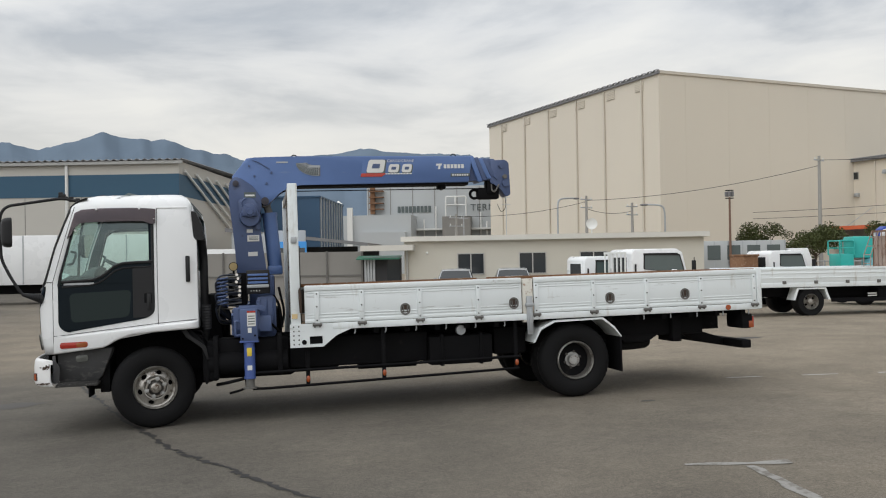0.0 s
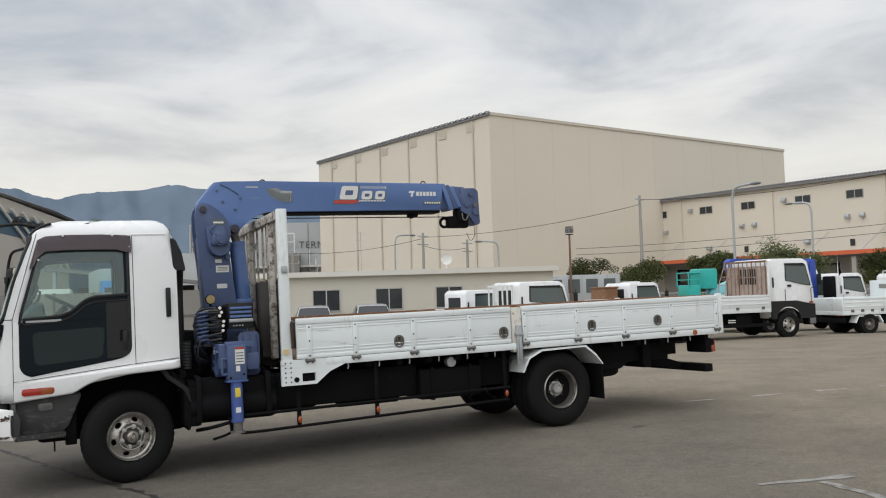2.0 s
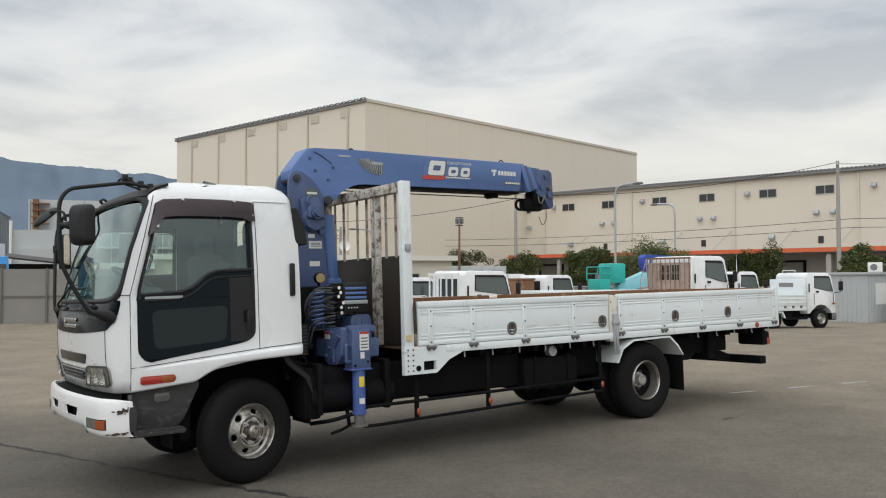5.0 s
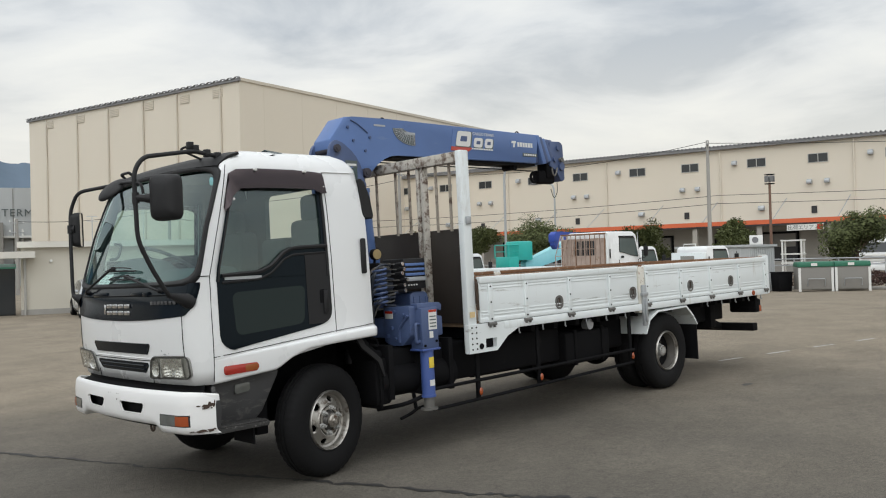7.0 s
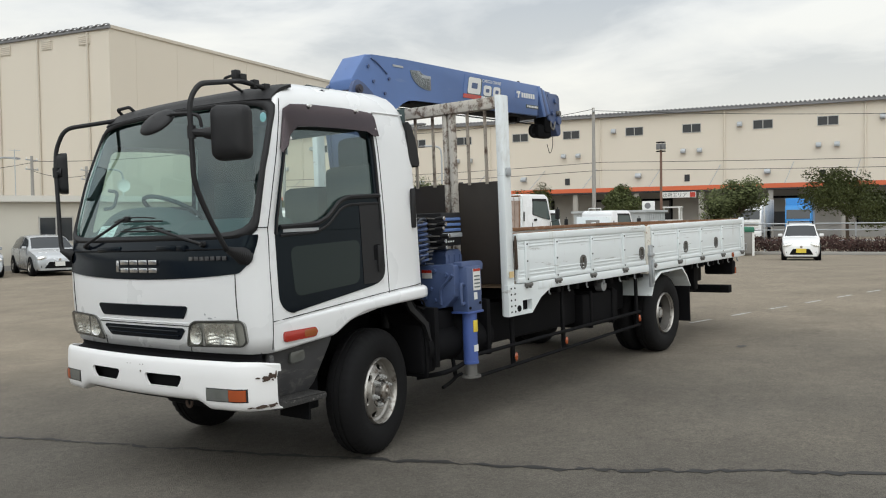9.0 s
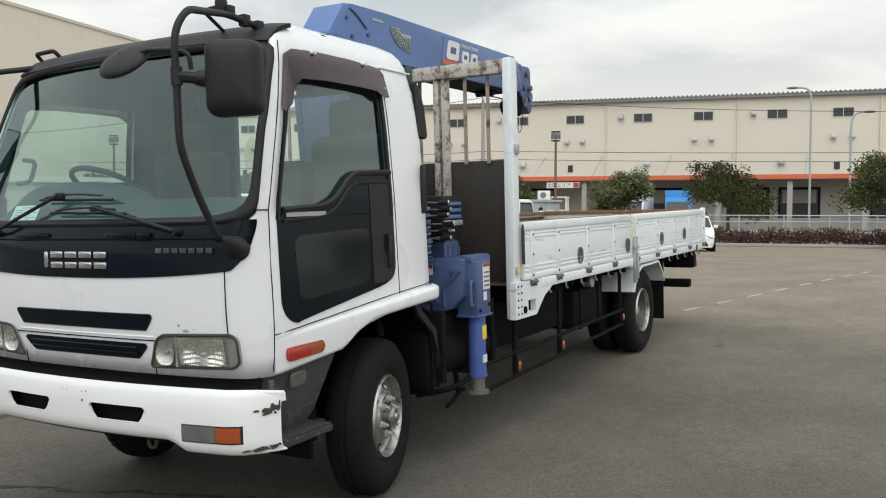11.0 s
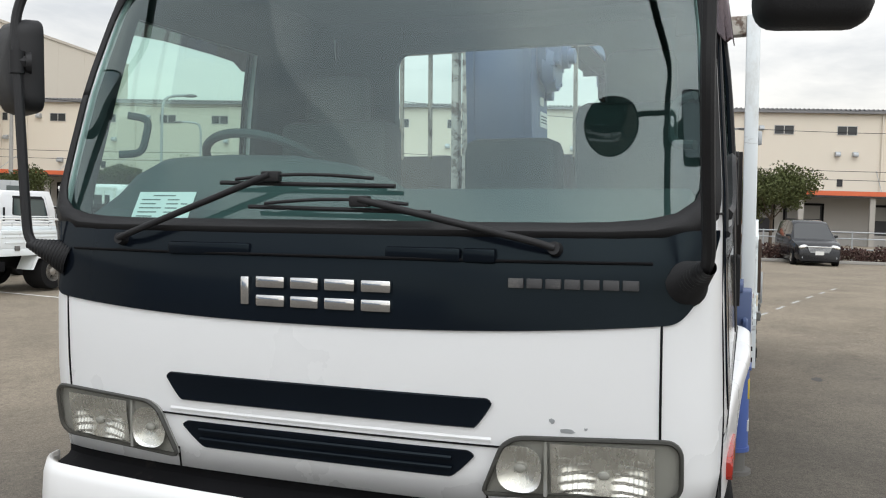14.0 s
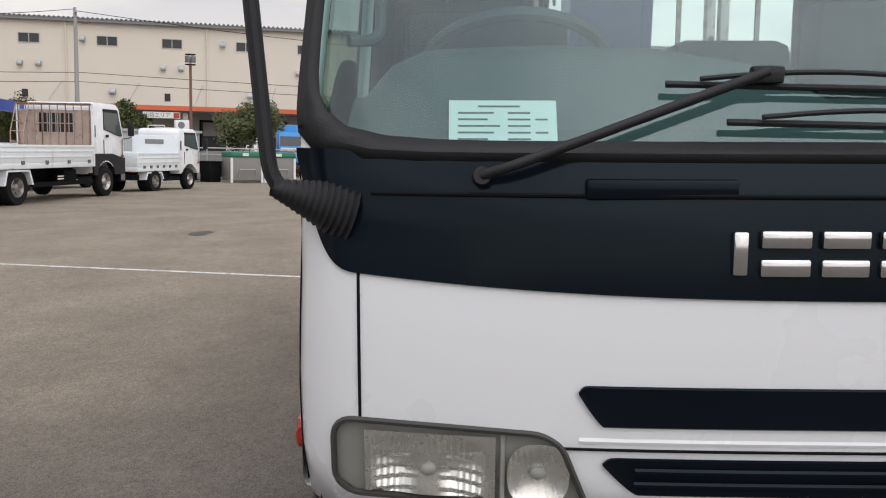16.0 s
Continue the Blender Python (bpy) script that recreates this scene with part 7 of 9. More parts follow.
for k in range(9):
    x0 = 6.05 + k * 0.92
    y0 = 9.47 - k * 0.255
    on_ground([(x0, y0), (x0 + 0.44, y0 - 0.12)], 0.055, "dashed_line", DASH_PAINT, "faded white dash on asphalt", "road marking", seed=k, rough=0.1)
on_ground([(5.40, 11.6), (5.54, 12.36), (6.27, 15.9), (6.9, 19.0), (7.9, 24.0)], 0.075, "parking_line", LINE_PAINT, "faded white parking line", "road marking", seed=30, rough=0.08)
on_ground([(3.70, 5.05), (3.60, 4.30), (3.5, 3.6)], 0.10, "worn_mark", WORN_LINE, "worn white paint mark", "road marking", seed=31, rough=0.35)
on_ground([(3.28, 5.27), (3.6, 5.15), (4.03, 5.05)], 0.09, "worn_mark", WORN_LINE, "worn white paint mark", "road marking", seed=32, rough=0.5)


def stain(x, y, rx, ry, seed):
    r = random.Random(seed)
    bm = bmesh.new()
    c = bm.verts.new((x, y, ground_z(x, y) + 0.003))
    ring = []
    for k in range(28):
        a = 2 * math.pi * k / 28
        q = 1 + r.uniform(-0.18, 0.18)
        px, py = x + rx * q * math.cos(a), y + ry * q * math.sin(a)
        ring.append(bm.verts.new((px, py, ground_z(px, py) + 0.003)))
    for k in range(28):
        bm.faces.new((c, ring[k], ring[(k + 1) % 28]))
    return tagged(part("oil_stain", bm, STAIN), "dark oil stain on asphalt", "stain", kind="structure")


stain(-3.1, 11.6, 0.42, 0.30, 1)
stain(4.36, 8.2, 0.085, 0.05, 2)
stain(-2.7, 7.9, 0.25, 0.2, 3)
stain(9.3, 14.4, 0.34, 0.16, 4)

# ---- distance: mountains ----
def ridge(az0, az1, dist, table, seed, depth):
    """A mountain ridge between two bearings; table gives the skyline's height in degrees."""
    bm = bmesh.new()
    rows = []
    n = int((az1 - az0) / 0.2)
    for k in range(n + 1):
        az = az0 + (az1 - az0) * k / n
        h = interp(az, table) + 0.10 * noise.noise((az * 1.3, seed, 0)) + 0.06 * noise.noise((az * 4, seed, 2))
        ca, sa = math.cos(radians(az)), math.sin(radians(az))
        col = []
        for q in (0, 0.15, 0.3, 0.45, 0.6, 0.75, 0.9, 1.0):
            d = dist * (1 - depth * (1 - q)) * (1 + 0.03 * noise.noise((az * 0.6, q * 5, seed)))
            col.append((d * ca, d * sa, (math.tan(radians(h)) * dist * q ** 0.85) * (1 + (0.08 * noise.noise((az * 0.9, q * 4, seed + 3)) if 0 < q < 1 else 0)) - (30 if q == 0 else 0)))
        rows.append(col)
    grid(bm, rows)
    return bm


SKYLINE = [(20, 3.0), (60, 5.4), (70, 6.3), (73, 6.42), (76.2, 6.76), (79.2, 6.9), (81.1, 7.0), (83.5, 7.3), (85.7, 6.8), (87.7, 6.85), (90.0, 6.3), (91.9, 6.8), (94, 7.15), (95.8, 7.75), (97.5, 7.65), (99.5, 8.0), (101.1, 7.5), (103, 6.85), (105, 7.25), (110, 7.6), (120, 6.5), (140, 5.5), (165, 4.0)]
# nothing hazes the air: the ridge's material carries it as colour
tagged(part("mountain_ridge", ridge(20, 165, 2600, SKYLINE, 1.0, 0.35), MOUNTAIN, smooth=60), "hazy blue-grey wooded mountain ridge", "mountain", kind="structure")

# ---- buildings: a helper in a building's own frame (x along the front, y into it, z up) ----
def stand(x, y, z, yaw):
    return Matrix.Translation((x, y, z)) @ Matrix.Rotation(radians(yaw), 4, "Z")


def window_unit(parent, x0, x1, z0, z1, y=0.0, panes=2, bar_w=0.05, name="window"):
    """A window set in a wall's face at y: frame, panes and sill."""
    bm = bmesh.new()
    for a, b, c, d in ((x0, x1, z0, z0 + bar_w), (x0, x1, z1 - bar_w, z1), (x0, x0 + bar_w, z0, z1), (x1 - bar_w, x1, z0, z1)):
        bx(bm, a, b, y - 0.05, y + 0.02, c, d)
    for k in range(1, panes):
        xm = x0 + (x1 - x0) * k / panes
        bx(bm, xm - bar_w * 0.6, xm + bar_w * 0.6, y - 0.04, y + 0.02, z0, z1)
    w = part(name, bm, ALU, parent, smooth=0)
    w2 = (x1 - x0) / panes
    for k in range(panes):
        part("pane", box(x0 + k * w2 + bar_w * 0.5, x0 + (k + 1) * w2 - bar_w * 0.5, y - 0.015, y - 0.005, z0 + bar_w * 0.5, z1 - bar_w * 0.5), PANE, w, smooth=0)
    return w


# long beige warehouse with an orange-edged dock canopy
FACE = -77.93
wh = thing("warehouse", stand(73.4 * 0.97789 - 0, 73.4 * 0.20911, -0.3, FACE), "long beige warehouse with orange-edged dock canopy and corrugated roof", "warehouse")
S0, S1, ROOF_Z = -74.0, 75.0, 11.05
part("wall", box(S0, S1, 0.0, 40.0, 0.0, ROOF_Z - 0.10), BEIGE, wh, smooth=0)
bm = bmesh.new()
rows = []
for k in range(int((S1 - S0) / 0.09) + 1):
    x = S0 - 0.3 + k * 0.09
    z = ROOF_Z + 0.10 + (0.14 if k % 4 in (0, 1) else 0.0)
    rows.append([(x, -0.45, z), (x, 20.0, z + 1.0), (x, 40.5, z)])
grid(bm, rows)
bx(bm, S0 - 0.3, S1, -0.42, -0.25, ROOF_Z - 0.12, ROOF_Z + 0.10)
thicken(part("roof", bm, ROOF, wh, "dark corrugated roof edge", smooth=0), 0.05)
WIN = -45.6
k = -6
while True:
    s = WIN + (k // 2) * 10.83 + (k % 2) * 4.99
    if s > S1 - 3:
        break
    if s > S0 + 2:
        window_unit(wh, s - 0.80, s + 0.80, 9.25 + 0.3 - 0.39, 9.25 + 0.3 + 0.39, 0.0, 2, 0.05)
        if k % 2:
            for q in (-0.70, 0.68):
                part("vent_hood", prism(bmesh.new(), [(-0.40, 7.42), (0.0, 7.42), (0.0, 7.80), (-0.25, 7.80), (-0.40, 7.62)], "x", s + q - 0.20, s + q + 0.20, 0.02), STEEL, wh)
            part("dark_hatch", box(s - 0.62, s - 0.18, -0.05, 0.02, 4.95, 5.55), DARK, wh, smooth=0)
        else:
            part("vent_hood", prism(bmesh.new(), [(-0.42, 9.46), (0.0, 9.46), (0.0, 9.86), (-0.25, 9.86), (-0.42, 9.66)], "x", s - 2.05, s - 1.65, 0.02), STEEL, wh)
            part("vent_hood", prism(bmesh.new(), [(-0.42, 5.40), (0.0, 5.40), (0.0, 5.80), (-0.25, 5.80), (-0.42, 5.60)], "x", s + 0.1, s + 0.6, 0.02), STEEL, wh)
            bm = bmesh.new()
            cyl(bm, (s - 3.1, -0.10, 4.6), (s - 3.1, -0.10, 10.9), 0.07, 8)
            part("downpipe", bm, BEIGE, wh)
        bm = bmesh.new()
        cyl(bm, (s + 2.4, -0.05, 6.3), (s + 1.9, -3.0, 4.45), 0.03, 6)
        part("canopy_stay", bm, STEEL, wh)
    k += 1
canopy = part("canopy", box(-63.0, S1, -3.2, 0.0, 4.02, 4.14), ROOF, wh, "dock canopy", smooth=0)
part("canopy_edge", box(-63.0, S1, -3.30, -3.20, 4.10, 4.46), ORANGE, canopy, "orange canopy edge", smooth=0)
part("canopy_gutter", box(-63.0, S1, -3.28, -3.20, 3.96, 4.10), DARK, canopy, smooth=0)
part("dock_wall", box(-62.5, S1, -0.20, -0.004, 0.0, 4.02), DOCK, wh, smooth=0)
k = 0
s = -60.0
while s < S1 - 4:
    # flat dark box with the doorway's unlit depth put into its colour
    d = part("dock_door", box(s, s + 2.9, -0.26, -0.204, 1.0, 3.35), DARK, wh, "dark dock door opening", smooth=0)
    bm = bmesh.new()
    for a, b, c, e in ((s - 0.15, s, 1.0, 3.5), (s + 2.9, s + 3.05, 1.0, 3.5), (s - 0.15, s + 3.05, 3.35, 3.5)):
        bx(bm, a, b, -0.34, -0.20, c, e)
    part("door_frame", bm, CHASSIS, d, smooth=0)
    part("shutter", box(s + 0.15, s + 2.75, -0.275, -0.262, 2.2, 3.3), GREY_FENCE, d, smooth=0)
    s += 3.9 if k % 2 == 0 else 6.93
    k += 1
for k in range(26):
    part("dock_column", box(-61.0 + k * 5.415 - 0.2, -61.0 + k * 5.415 + 0.2, -3.1, -2.8, 0.0, 4.02), DOCK, wh, smooth=0)
part("dock_platform", box(-62.5, S1, -1.2, -0.262, 0.0, 1.0), CONCRETE, wh, smooth=0)
SIGN_S = -19.4
sign = part("dock_sign", box(SIGN_S - 1.45, SIGN_S + 1.35, -3.36, -3.305, 3.48, 3.95), STICKER, wh, "white dock sign with dark characters and a red mark", smooth=0)
text_mesh("sign_writing", "\u51fa\u8377\u30a8\u30ea\u30a2", 0.40, Matrix.Translation((SIGN_S - 0.38, -3.365, 3.57)) @ Matrix.Rotation(radians(90), 4, "X"), INK, sign, 0.002, 1.0)
part("sign_mark", box(SIGN_S + 0.85, SIGN_S + 1.30, -3.37, -3.36, 3.51, 3.92), RED, sign, smooth=0)

# tall beige warehouse behind it
big = thing("tall_warehouse", stand(35.3, 71.0, -0.3, FACE), "tall plain beige warehouse with faint vertical seams", "warehouse")
HB, TW, TD = 18.36, 33.3, 47.6
part("wall", box(-TW, 0.0, 0.0, TD, 0.0, HB), BEIGE, big, smooth=0)
bm = bmesh.new()
rows = []
for k in range(151):
    x = -TW - 0.2 + k * (TW + 0.4) / 150
    rows.append([(x, -0.30, HB + 0.05 + (0.12 if k % 4 in (0, 1) else 0)), (x, -0.05, HB + 0.14 + (0.12 if k % 4 in (0, 1) else 0))])
grid(bm, rows)
bx(bm, -TW - 0.2, 0.2, -0.2, 0.0, HB - 0.20, HB + 0.05)
thicken(part("roof_edge", bm, ROOF, big, "dark corrugated roof edge", smooth=0), 0.05)
part("roof_trim", box(-0.02, 0.12, -0.1, TD, HB - 0.15, HB + 0.12), BEIGE_SHADE, big, smooth=0)
for x, lx in ((-29.9, -29.3), (-24.3, -23.7), (-19.0, -18.0), (-13.4, -12.5), (-8.4, -7.3), (-2.4, -2.8)):
    bm = bmesh.new()
    cyl(bm, (x, -0.10, 0.0), (x, -0.10, HB - 0.3), 0.10, 8)
    part("downpipe", bm, BEIGE_SHADE, big)
    louvre = part("louvre", box(lx - 0.65, lx + 0.65, -0.06, 0.01, HB - 1.30, HB - 0.45), BEIGE_SHADE, big, smooth=0)
    for q in range(5):
        part("louvre_slat", box(lx - 0.60, lx + 0.60, -0.10, -0.06, HB - 1.24 + q * 0.16, HB - 1.18 + q * 0.16), BEIGE, louvre, smooth=0)
bm = bmesh.new()
for y in (3.0, 8.0, 13.0, 18.0, 23.0, 28.0, 33.0, 38.0, 43.0):
    bx(bm, -0.01, 0.012, y - 0.03, y + 0.03, 0.0, HB - 0.3)
part("seam", bm, BEIGE, big, smooth=0)

# low cream office in front
OFFICE_AT = (6.98, 40.52, -0.22, -17.6)
off = thing("office_building", stand(*OFFICE_AT), "low cream one-storey office with flat roof", "office")
OL = 14.1
part("wall", box(0.0, OL, 0.0, 6.2, 0.0, 2.723), OFFICE, off, smooth=0)
part("fascia", box(-0.13, OL + 0.22, -0.31, 6.4, 2.725, 2.966), OFFICE_TRIM, off, "pale flat roof edge", smooth=0)
for x in (2.56, 5.50, 8.36, 11.2):
    window_unit(off, x, x + 1.30, 1.10, 2.13, 0.0, 2, 0.045)
part("door_canopy", box(-2.0, 0.52, -0.8, 0.0, 2.30, 2.56), OFFICE_TRIM, off, smooth=0)
bm = bmesh.new()
cyl(bm, (0.14, -0.08, 0.0), (0.14, -0.08, 2.6), 0.05, 8)
part("downpipe", bm, ALU, off)
part("base_course", box(-0.02, OL + 0.02, -0.03, 0.0, 0.0, 0.22), CONCRETE, off, smooth=0)
part("wall_lamp", box(1.05, 1.16, -0.10, 0.0, 2.11, 2.22, 0.02), STICKER, off)
bm = bmesh.new()
cyl(bm, (0, 0, 0), (0, 0, 0.35), 0.03, 8)
lathe(bm, [(0.0, 0.03), (0.12, 0.025), (0.23, 0.0), (0.27, -0.04)], (0, -0.05, 0.50), 20)
dish = part("satellite_dish", bm, STICKER, off, "white satellite dish")
dish.matrix_basis = Matrix.Translation((9.0, 0.7, 2.94))
for x, h in ((2.8, 1.15), (4.9, 1.95)):
    bm = bmesh.new()
    cyl(bm, (x, 1.3, 2.94), (x, 1.3, 2.94 + h), 0.02, 6)
    for q in (0.98, 0.80):
        tube(bm, [(x - 0.22, 1.3, 2.94 + h * q), (x + 0.22, 1.3, 2.94 + h * q)], 0.012, 5)
    part("aerial", bm, STEEL, off)

# grey panel fence and lean-to beside the office
fence = thing("panel_fence", stand(*OFFICE_AT), "tall weathered grey panel fence beside the office", "fence")
for k in range(6):
    part("panel", box(-12.57 + k * 1.746, -10.88 + k * 1.746, 0.26, 0.32, 0.0, 2.30), GREY_FENCE, fence, smooth=0)
    part("post", box(-10.89 + k * 1.746, -10.81 + k * 1.746, 0.19, 0.32, 0.0, 2.34), STEEL_TREAD, fence, smooth=0)
part("rail", box(-12.57, -2.1, 0.22, 0.26, 1.1, 1.18), STEEL_TREAD, fence, smooth=0)
door = thing("entrance", stand(*OFFICE_AT), "dark open entrance with green awning and strip curtain", "entrance")
# solid block whose dark colour stands for the unlit inside
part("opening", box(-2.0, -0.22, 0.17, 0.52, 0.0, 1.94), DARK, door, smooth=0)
part("awning", prism(bmesh.new(), [(-0.52, 1.95), (0.26, 2.08), (0.26, 2.02), (-0.52, 1.89)], "x", -2.27, -0.17), GREEN_LID, door, smooth=0)
for k in range(4):
    part("curtain_strip", box(-1.99 + k * 0.14, -1.88 + k * 0.14, 0.10, 0.16, 0.05, 1.9), STEEL, door, smooth=0)
part("glass_panel", box(-0.87, -0.26, 0.12, 0.166, 0.05, 1.9), PANE, door, smooth=0)

# grey steel terminal with lettering, far behind
term = thing("steel_terminal", stand(18.4, 114.7, -0.3, -17.7), "grey steel-clad terminal with dark lettering", "warehouse")
part("wall", box(-4.2, 38.0, 0.0, 30.0, 0.0, 11.6), GREY_WALL, term, smooth=0)
part("annex", box(-9.0, 2.6, -6.0, 0.0, 0.0, 7.6), GREY_WALL, term, smooth=0)
part("annex_step", box(-4.0, 2.0, -7.0, -6.0, 0.0, 5.4), GREY_WALL, term, smooth=0)
part("roof_ledge", box(-4.1, 14.0, -1.2, 0.0, 5.7, 5.95), STICKER, term, "pale ledge along the wall", smooth=0)
part("plant_shed", box(6.3, 10.0, -3.0, -0.004, 0.0, 7.4), GREY_FENCE, term, "grey plant shed", smooth=0)
for x, z in ((3.6, 7.2), (5.2, 8.9), (11.2, 8.0), (12.0, 6.8)):
    part("wall_pipe", cyl(bmesh.new(), (x, -0.3, 3.0), (x, -0.3, z), 0.10, 8), STICKER, term)
for k in range(14):
    part("seam", box(-4.0 + k * 3.0, -3.92 + k * 3.0, -0.06, 0.0, 0.5, 11.5), GREY_FENCE, term, smooth=0)
bm = bmesh.new()
for k in range(9):
    bx(bm, 0.0 + k * 0.52, 0.38 + k * 0.52, -0.12, -0.03, 8.15, 9.0)
part("name_bar", bm, INK, term, "dark bars of a painted name")
text_mesh("lettering", "TERMINAL", 1.25, Matrix.Translation((13.0, -0.10, 8.25)) @ Matrix.Rotation(radians(90), 4, "X"), INK, term, 0.01, 1.12)
bm = bmesh.new()
tube(bm, bend([(6.6, -1.0, 6.0), (6.6, -1.0, 10.1), (9.3, -1.0, 10.1), (9.3, -1.0, 6.0)], 0.2), 0.10, 8)
tube(bm, [(6.6, -1.0, 9.0), (9.3, -1.0, 9.0)], 0.08, 8)
tube(bm, [(7.9, -1.0, 10.1), (7.9, -1.0, 9.0)], 0.14, 8)
part("duct", bm, STICKER, term, "white pipe frame")
bm = bmesh.new()
bx(bm, -3.6, -3.0, -0.8, -0.2, 8.0, 11.6)
for z in (8.6, 9.4, 10.2, 11.0):
    bx(bm, -3.7, -1.8, -1.2, -0.1, z, z + 0.12)
part("stair_tower", bm, RUST, term, "rusty outside stair")
bm = bmesh.new()
cyl(bm, (-7.0, -5.0, 8.0), (-7.0, -5.0, 9.2), 0.35, 12)
cyl(bm, (-7.0, -5.0, 9.2), (-7.0, -5.0, 9.6), 0.55, 12, 0.05)
part("roof_vent", bm, STICKER, term)
part("ladder_duct", box(-5.6, -4.9, -6.4, -6.004, 0.0, 8.6), STICKER, term, smooth=0)

# blue-walled building between
blu = thing("blue_building", stand(3.2, 78.0, -0.3, -14.0), "dark blue steel-clad building", "building")
part("wall", box(-8.0, 2.3, 0.0, 14.0, 0.0, 7.6), BLUE_WALL, blu, smooth=0)
for k in range(9):
    part("rib", box(2.3, 2.42, 0.4 + k * 1.5, 0.52 + k * 1.5, 0.0, 7.7), STEEL, blu, smooth=0)
part("roof_edge", box(-8.1, 2.4, -0.1, 14.1, 7.6, 7.75), BLUE_WALL, blu, smooth=0)
lean = thing("lean_to_roof", stand(1.0, 62.0, -0.3, -14.0), "dark open lean-to roof on posts", "shelter")
part("roof", prism(bmesh.new(), [(-2.5, 4.0), (7.2, 2.9), (7.2, 3.1), (-2.5, 4.25)], "y", -3.0, 6.0), ROOF, lean, smooth=0)
for x in (-2.0, 6.6):
    part("post", box(x - 0.1, x + 0.1, -2.8, -2.6, 0.0, 3.0 if x > 0 else 3.9), STEEL, lean, smooth=0)
# the shade under the roof is painted as a near-black wall
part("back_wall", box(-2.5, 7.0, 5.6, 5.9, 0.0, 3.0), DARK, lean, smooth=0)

# warehouse with a blue band at the yard's far side
lft = thing("banded_warehouse", stand(-5.0, 58.7, -0.9, -12.6), "beige warehouse with a blue band and corrugated roof", "warehouse")
part("wall", box(-45.0, 0.0, 0.0, 30.0, 0.0, 9.3), GREY_BEIGE, lft, smooth=0)
part("blue_band", box(-45.0, 0.02, -0.03, 30.0, 7.0, 8.45), NAVY, lft, "dark blue painted band", smooth=0)
bm = bmesh.new()
rows = []
for k in range(361):
    x = -45.0 + k * 45.3 / 360
    z = 9.36 + (0.08 if k % 4 in (0, 1) else 0)
    rows.append([(x, -0.35, z), (x, 15.0, z + 0.25), (x, 30.3, z)])
grid(bm, rows)
part("eaves_gutter", box(-45.0, 0.3, -0.30, -0.1, 9.10, 9.30), ROOF_PALE, lft, smooth=0)
thicken(part("roof", bm, ROOF, lft, "dark corrugated roof edge", smooth=0), 0.05)
for k in range(6):
    bm = bmesh.new()
    cyl(bm, (-7.4 - k * 7.5, -0.12, 0.0), (-7.4 - k * 7.5, -0.12, 9.2), 0.11, 8)
    part("downpipe", bm, STICKER, lft)
for q in range(5):
    part("gable_brace", tube(bmesh.new(), [(0.15, 0.8 + q * 2.6, 8.7), (0.15, 13.5 + q * 2.6, 4.9)], 0.09, 6), STICKER, lft, "white diagonal pipe on the end wall")
bm = bmesh.new()
for k in range(12):
    bx(bm, -44 + k * 3.75, -43.96 + k * 3.75, -0.015, 0.0, 0.3, 7.0)
part("panel_joint", bm, GREY_FENCE, lft, smooth=0)

# ---- other vehicles ----
def small_wheel(parent, x, y, r, s, dual=False):
    """A wheel of a vehicle further off; s: the side that its rim faces."""
    bm = bmesh.new()
    w = 0.095 if not dual else 0.20
    lathe(bm, [(r * 0.56, -w), (r * 0.93, -w * 1.02), (r, -w * 0.75), (r, w * 0.75), (r * 0.93, w * 1.02), (r * 0.56, w)], n=28)
    tyre = part("wheel", bm, RUBBER, parent, "black tyre on a silver rim", smooth=50)
    tyre.matrix_basis = Matrix.Translation((x, y, r)) @ Matrix.Rotation(0 if s < 0 else math.pi, 4, "Z")
    bm = lathe(bmesh.new(), [(r * 0.57, -w * 0.9), (r * 0.54, -w * 1.03), (r * 0.50, -w * 0.8), (r * 0.42, -w * 0.35), (r * 0.26, -w * 0.55), (r * 0.20, -w * 0.9), (r * 0.001, -w * 0.95)], n=28, skip=lambda i, k: i == 3 and k % 7 in (2, 3))
    part("rim", bm, RIM, tyre, "silver rim", smooth=40)
    bm = bmesh.new()
    cyl(bm, (0, -w * 0.2, 0), (0, w * 0.9, 0), r * 0.55, 20)
    part("brake_drum", bm, CHASSIS, tyre)
    return tyre


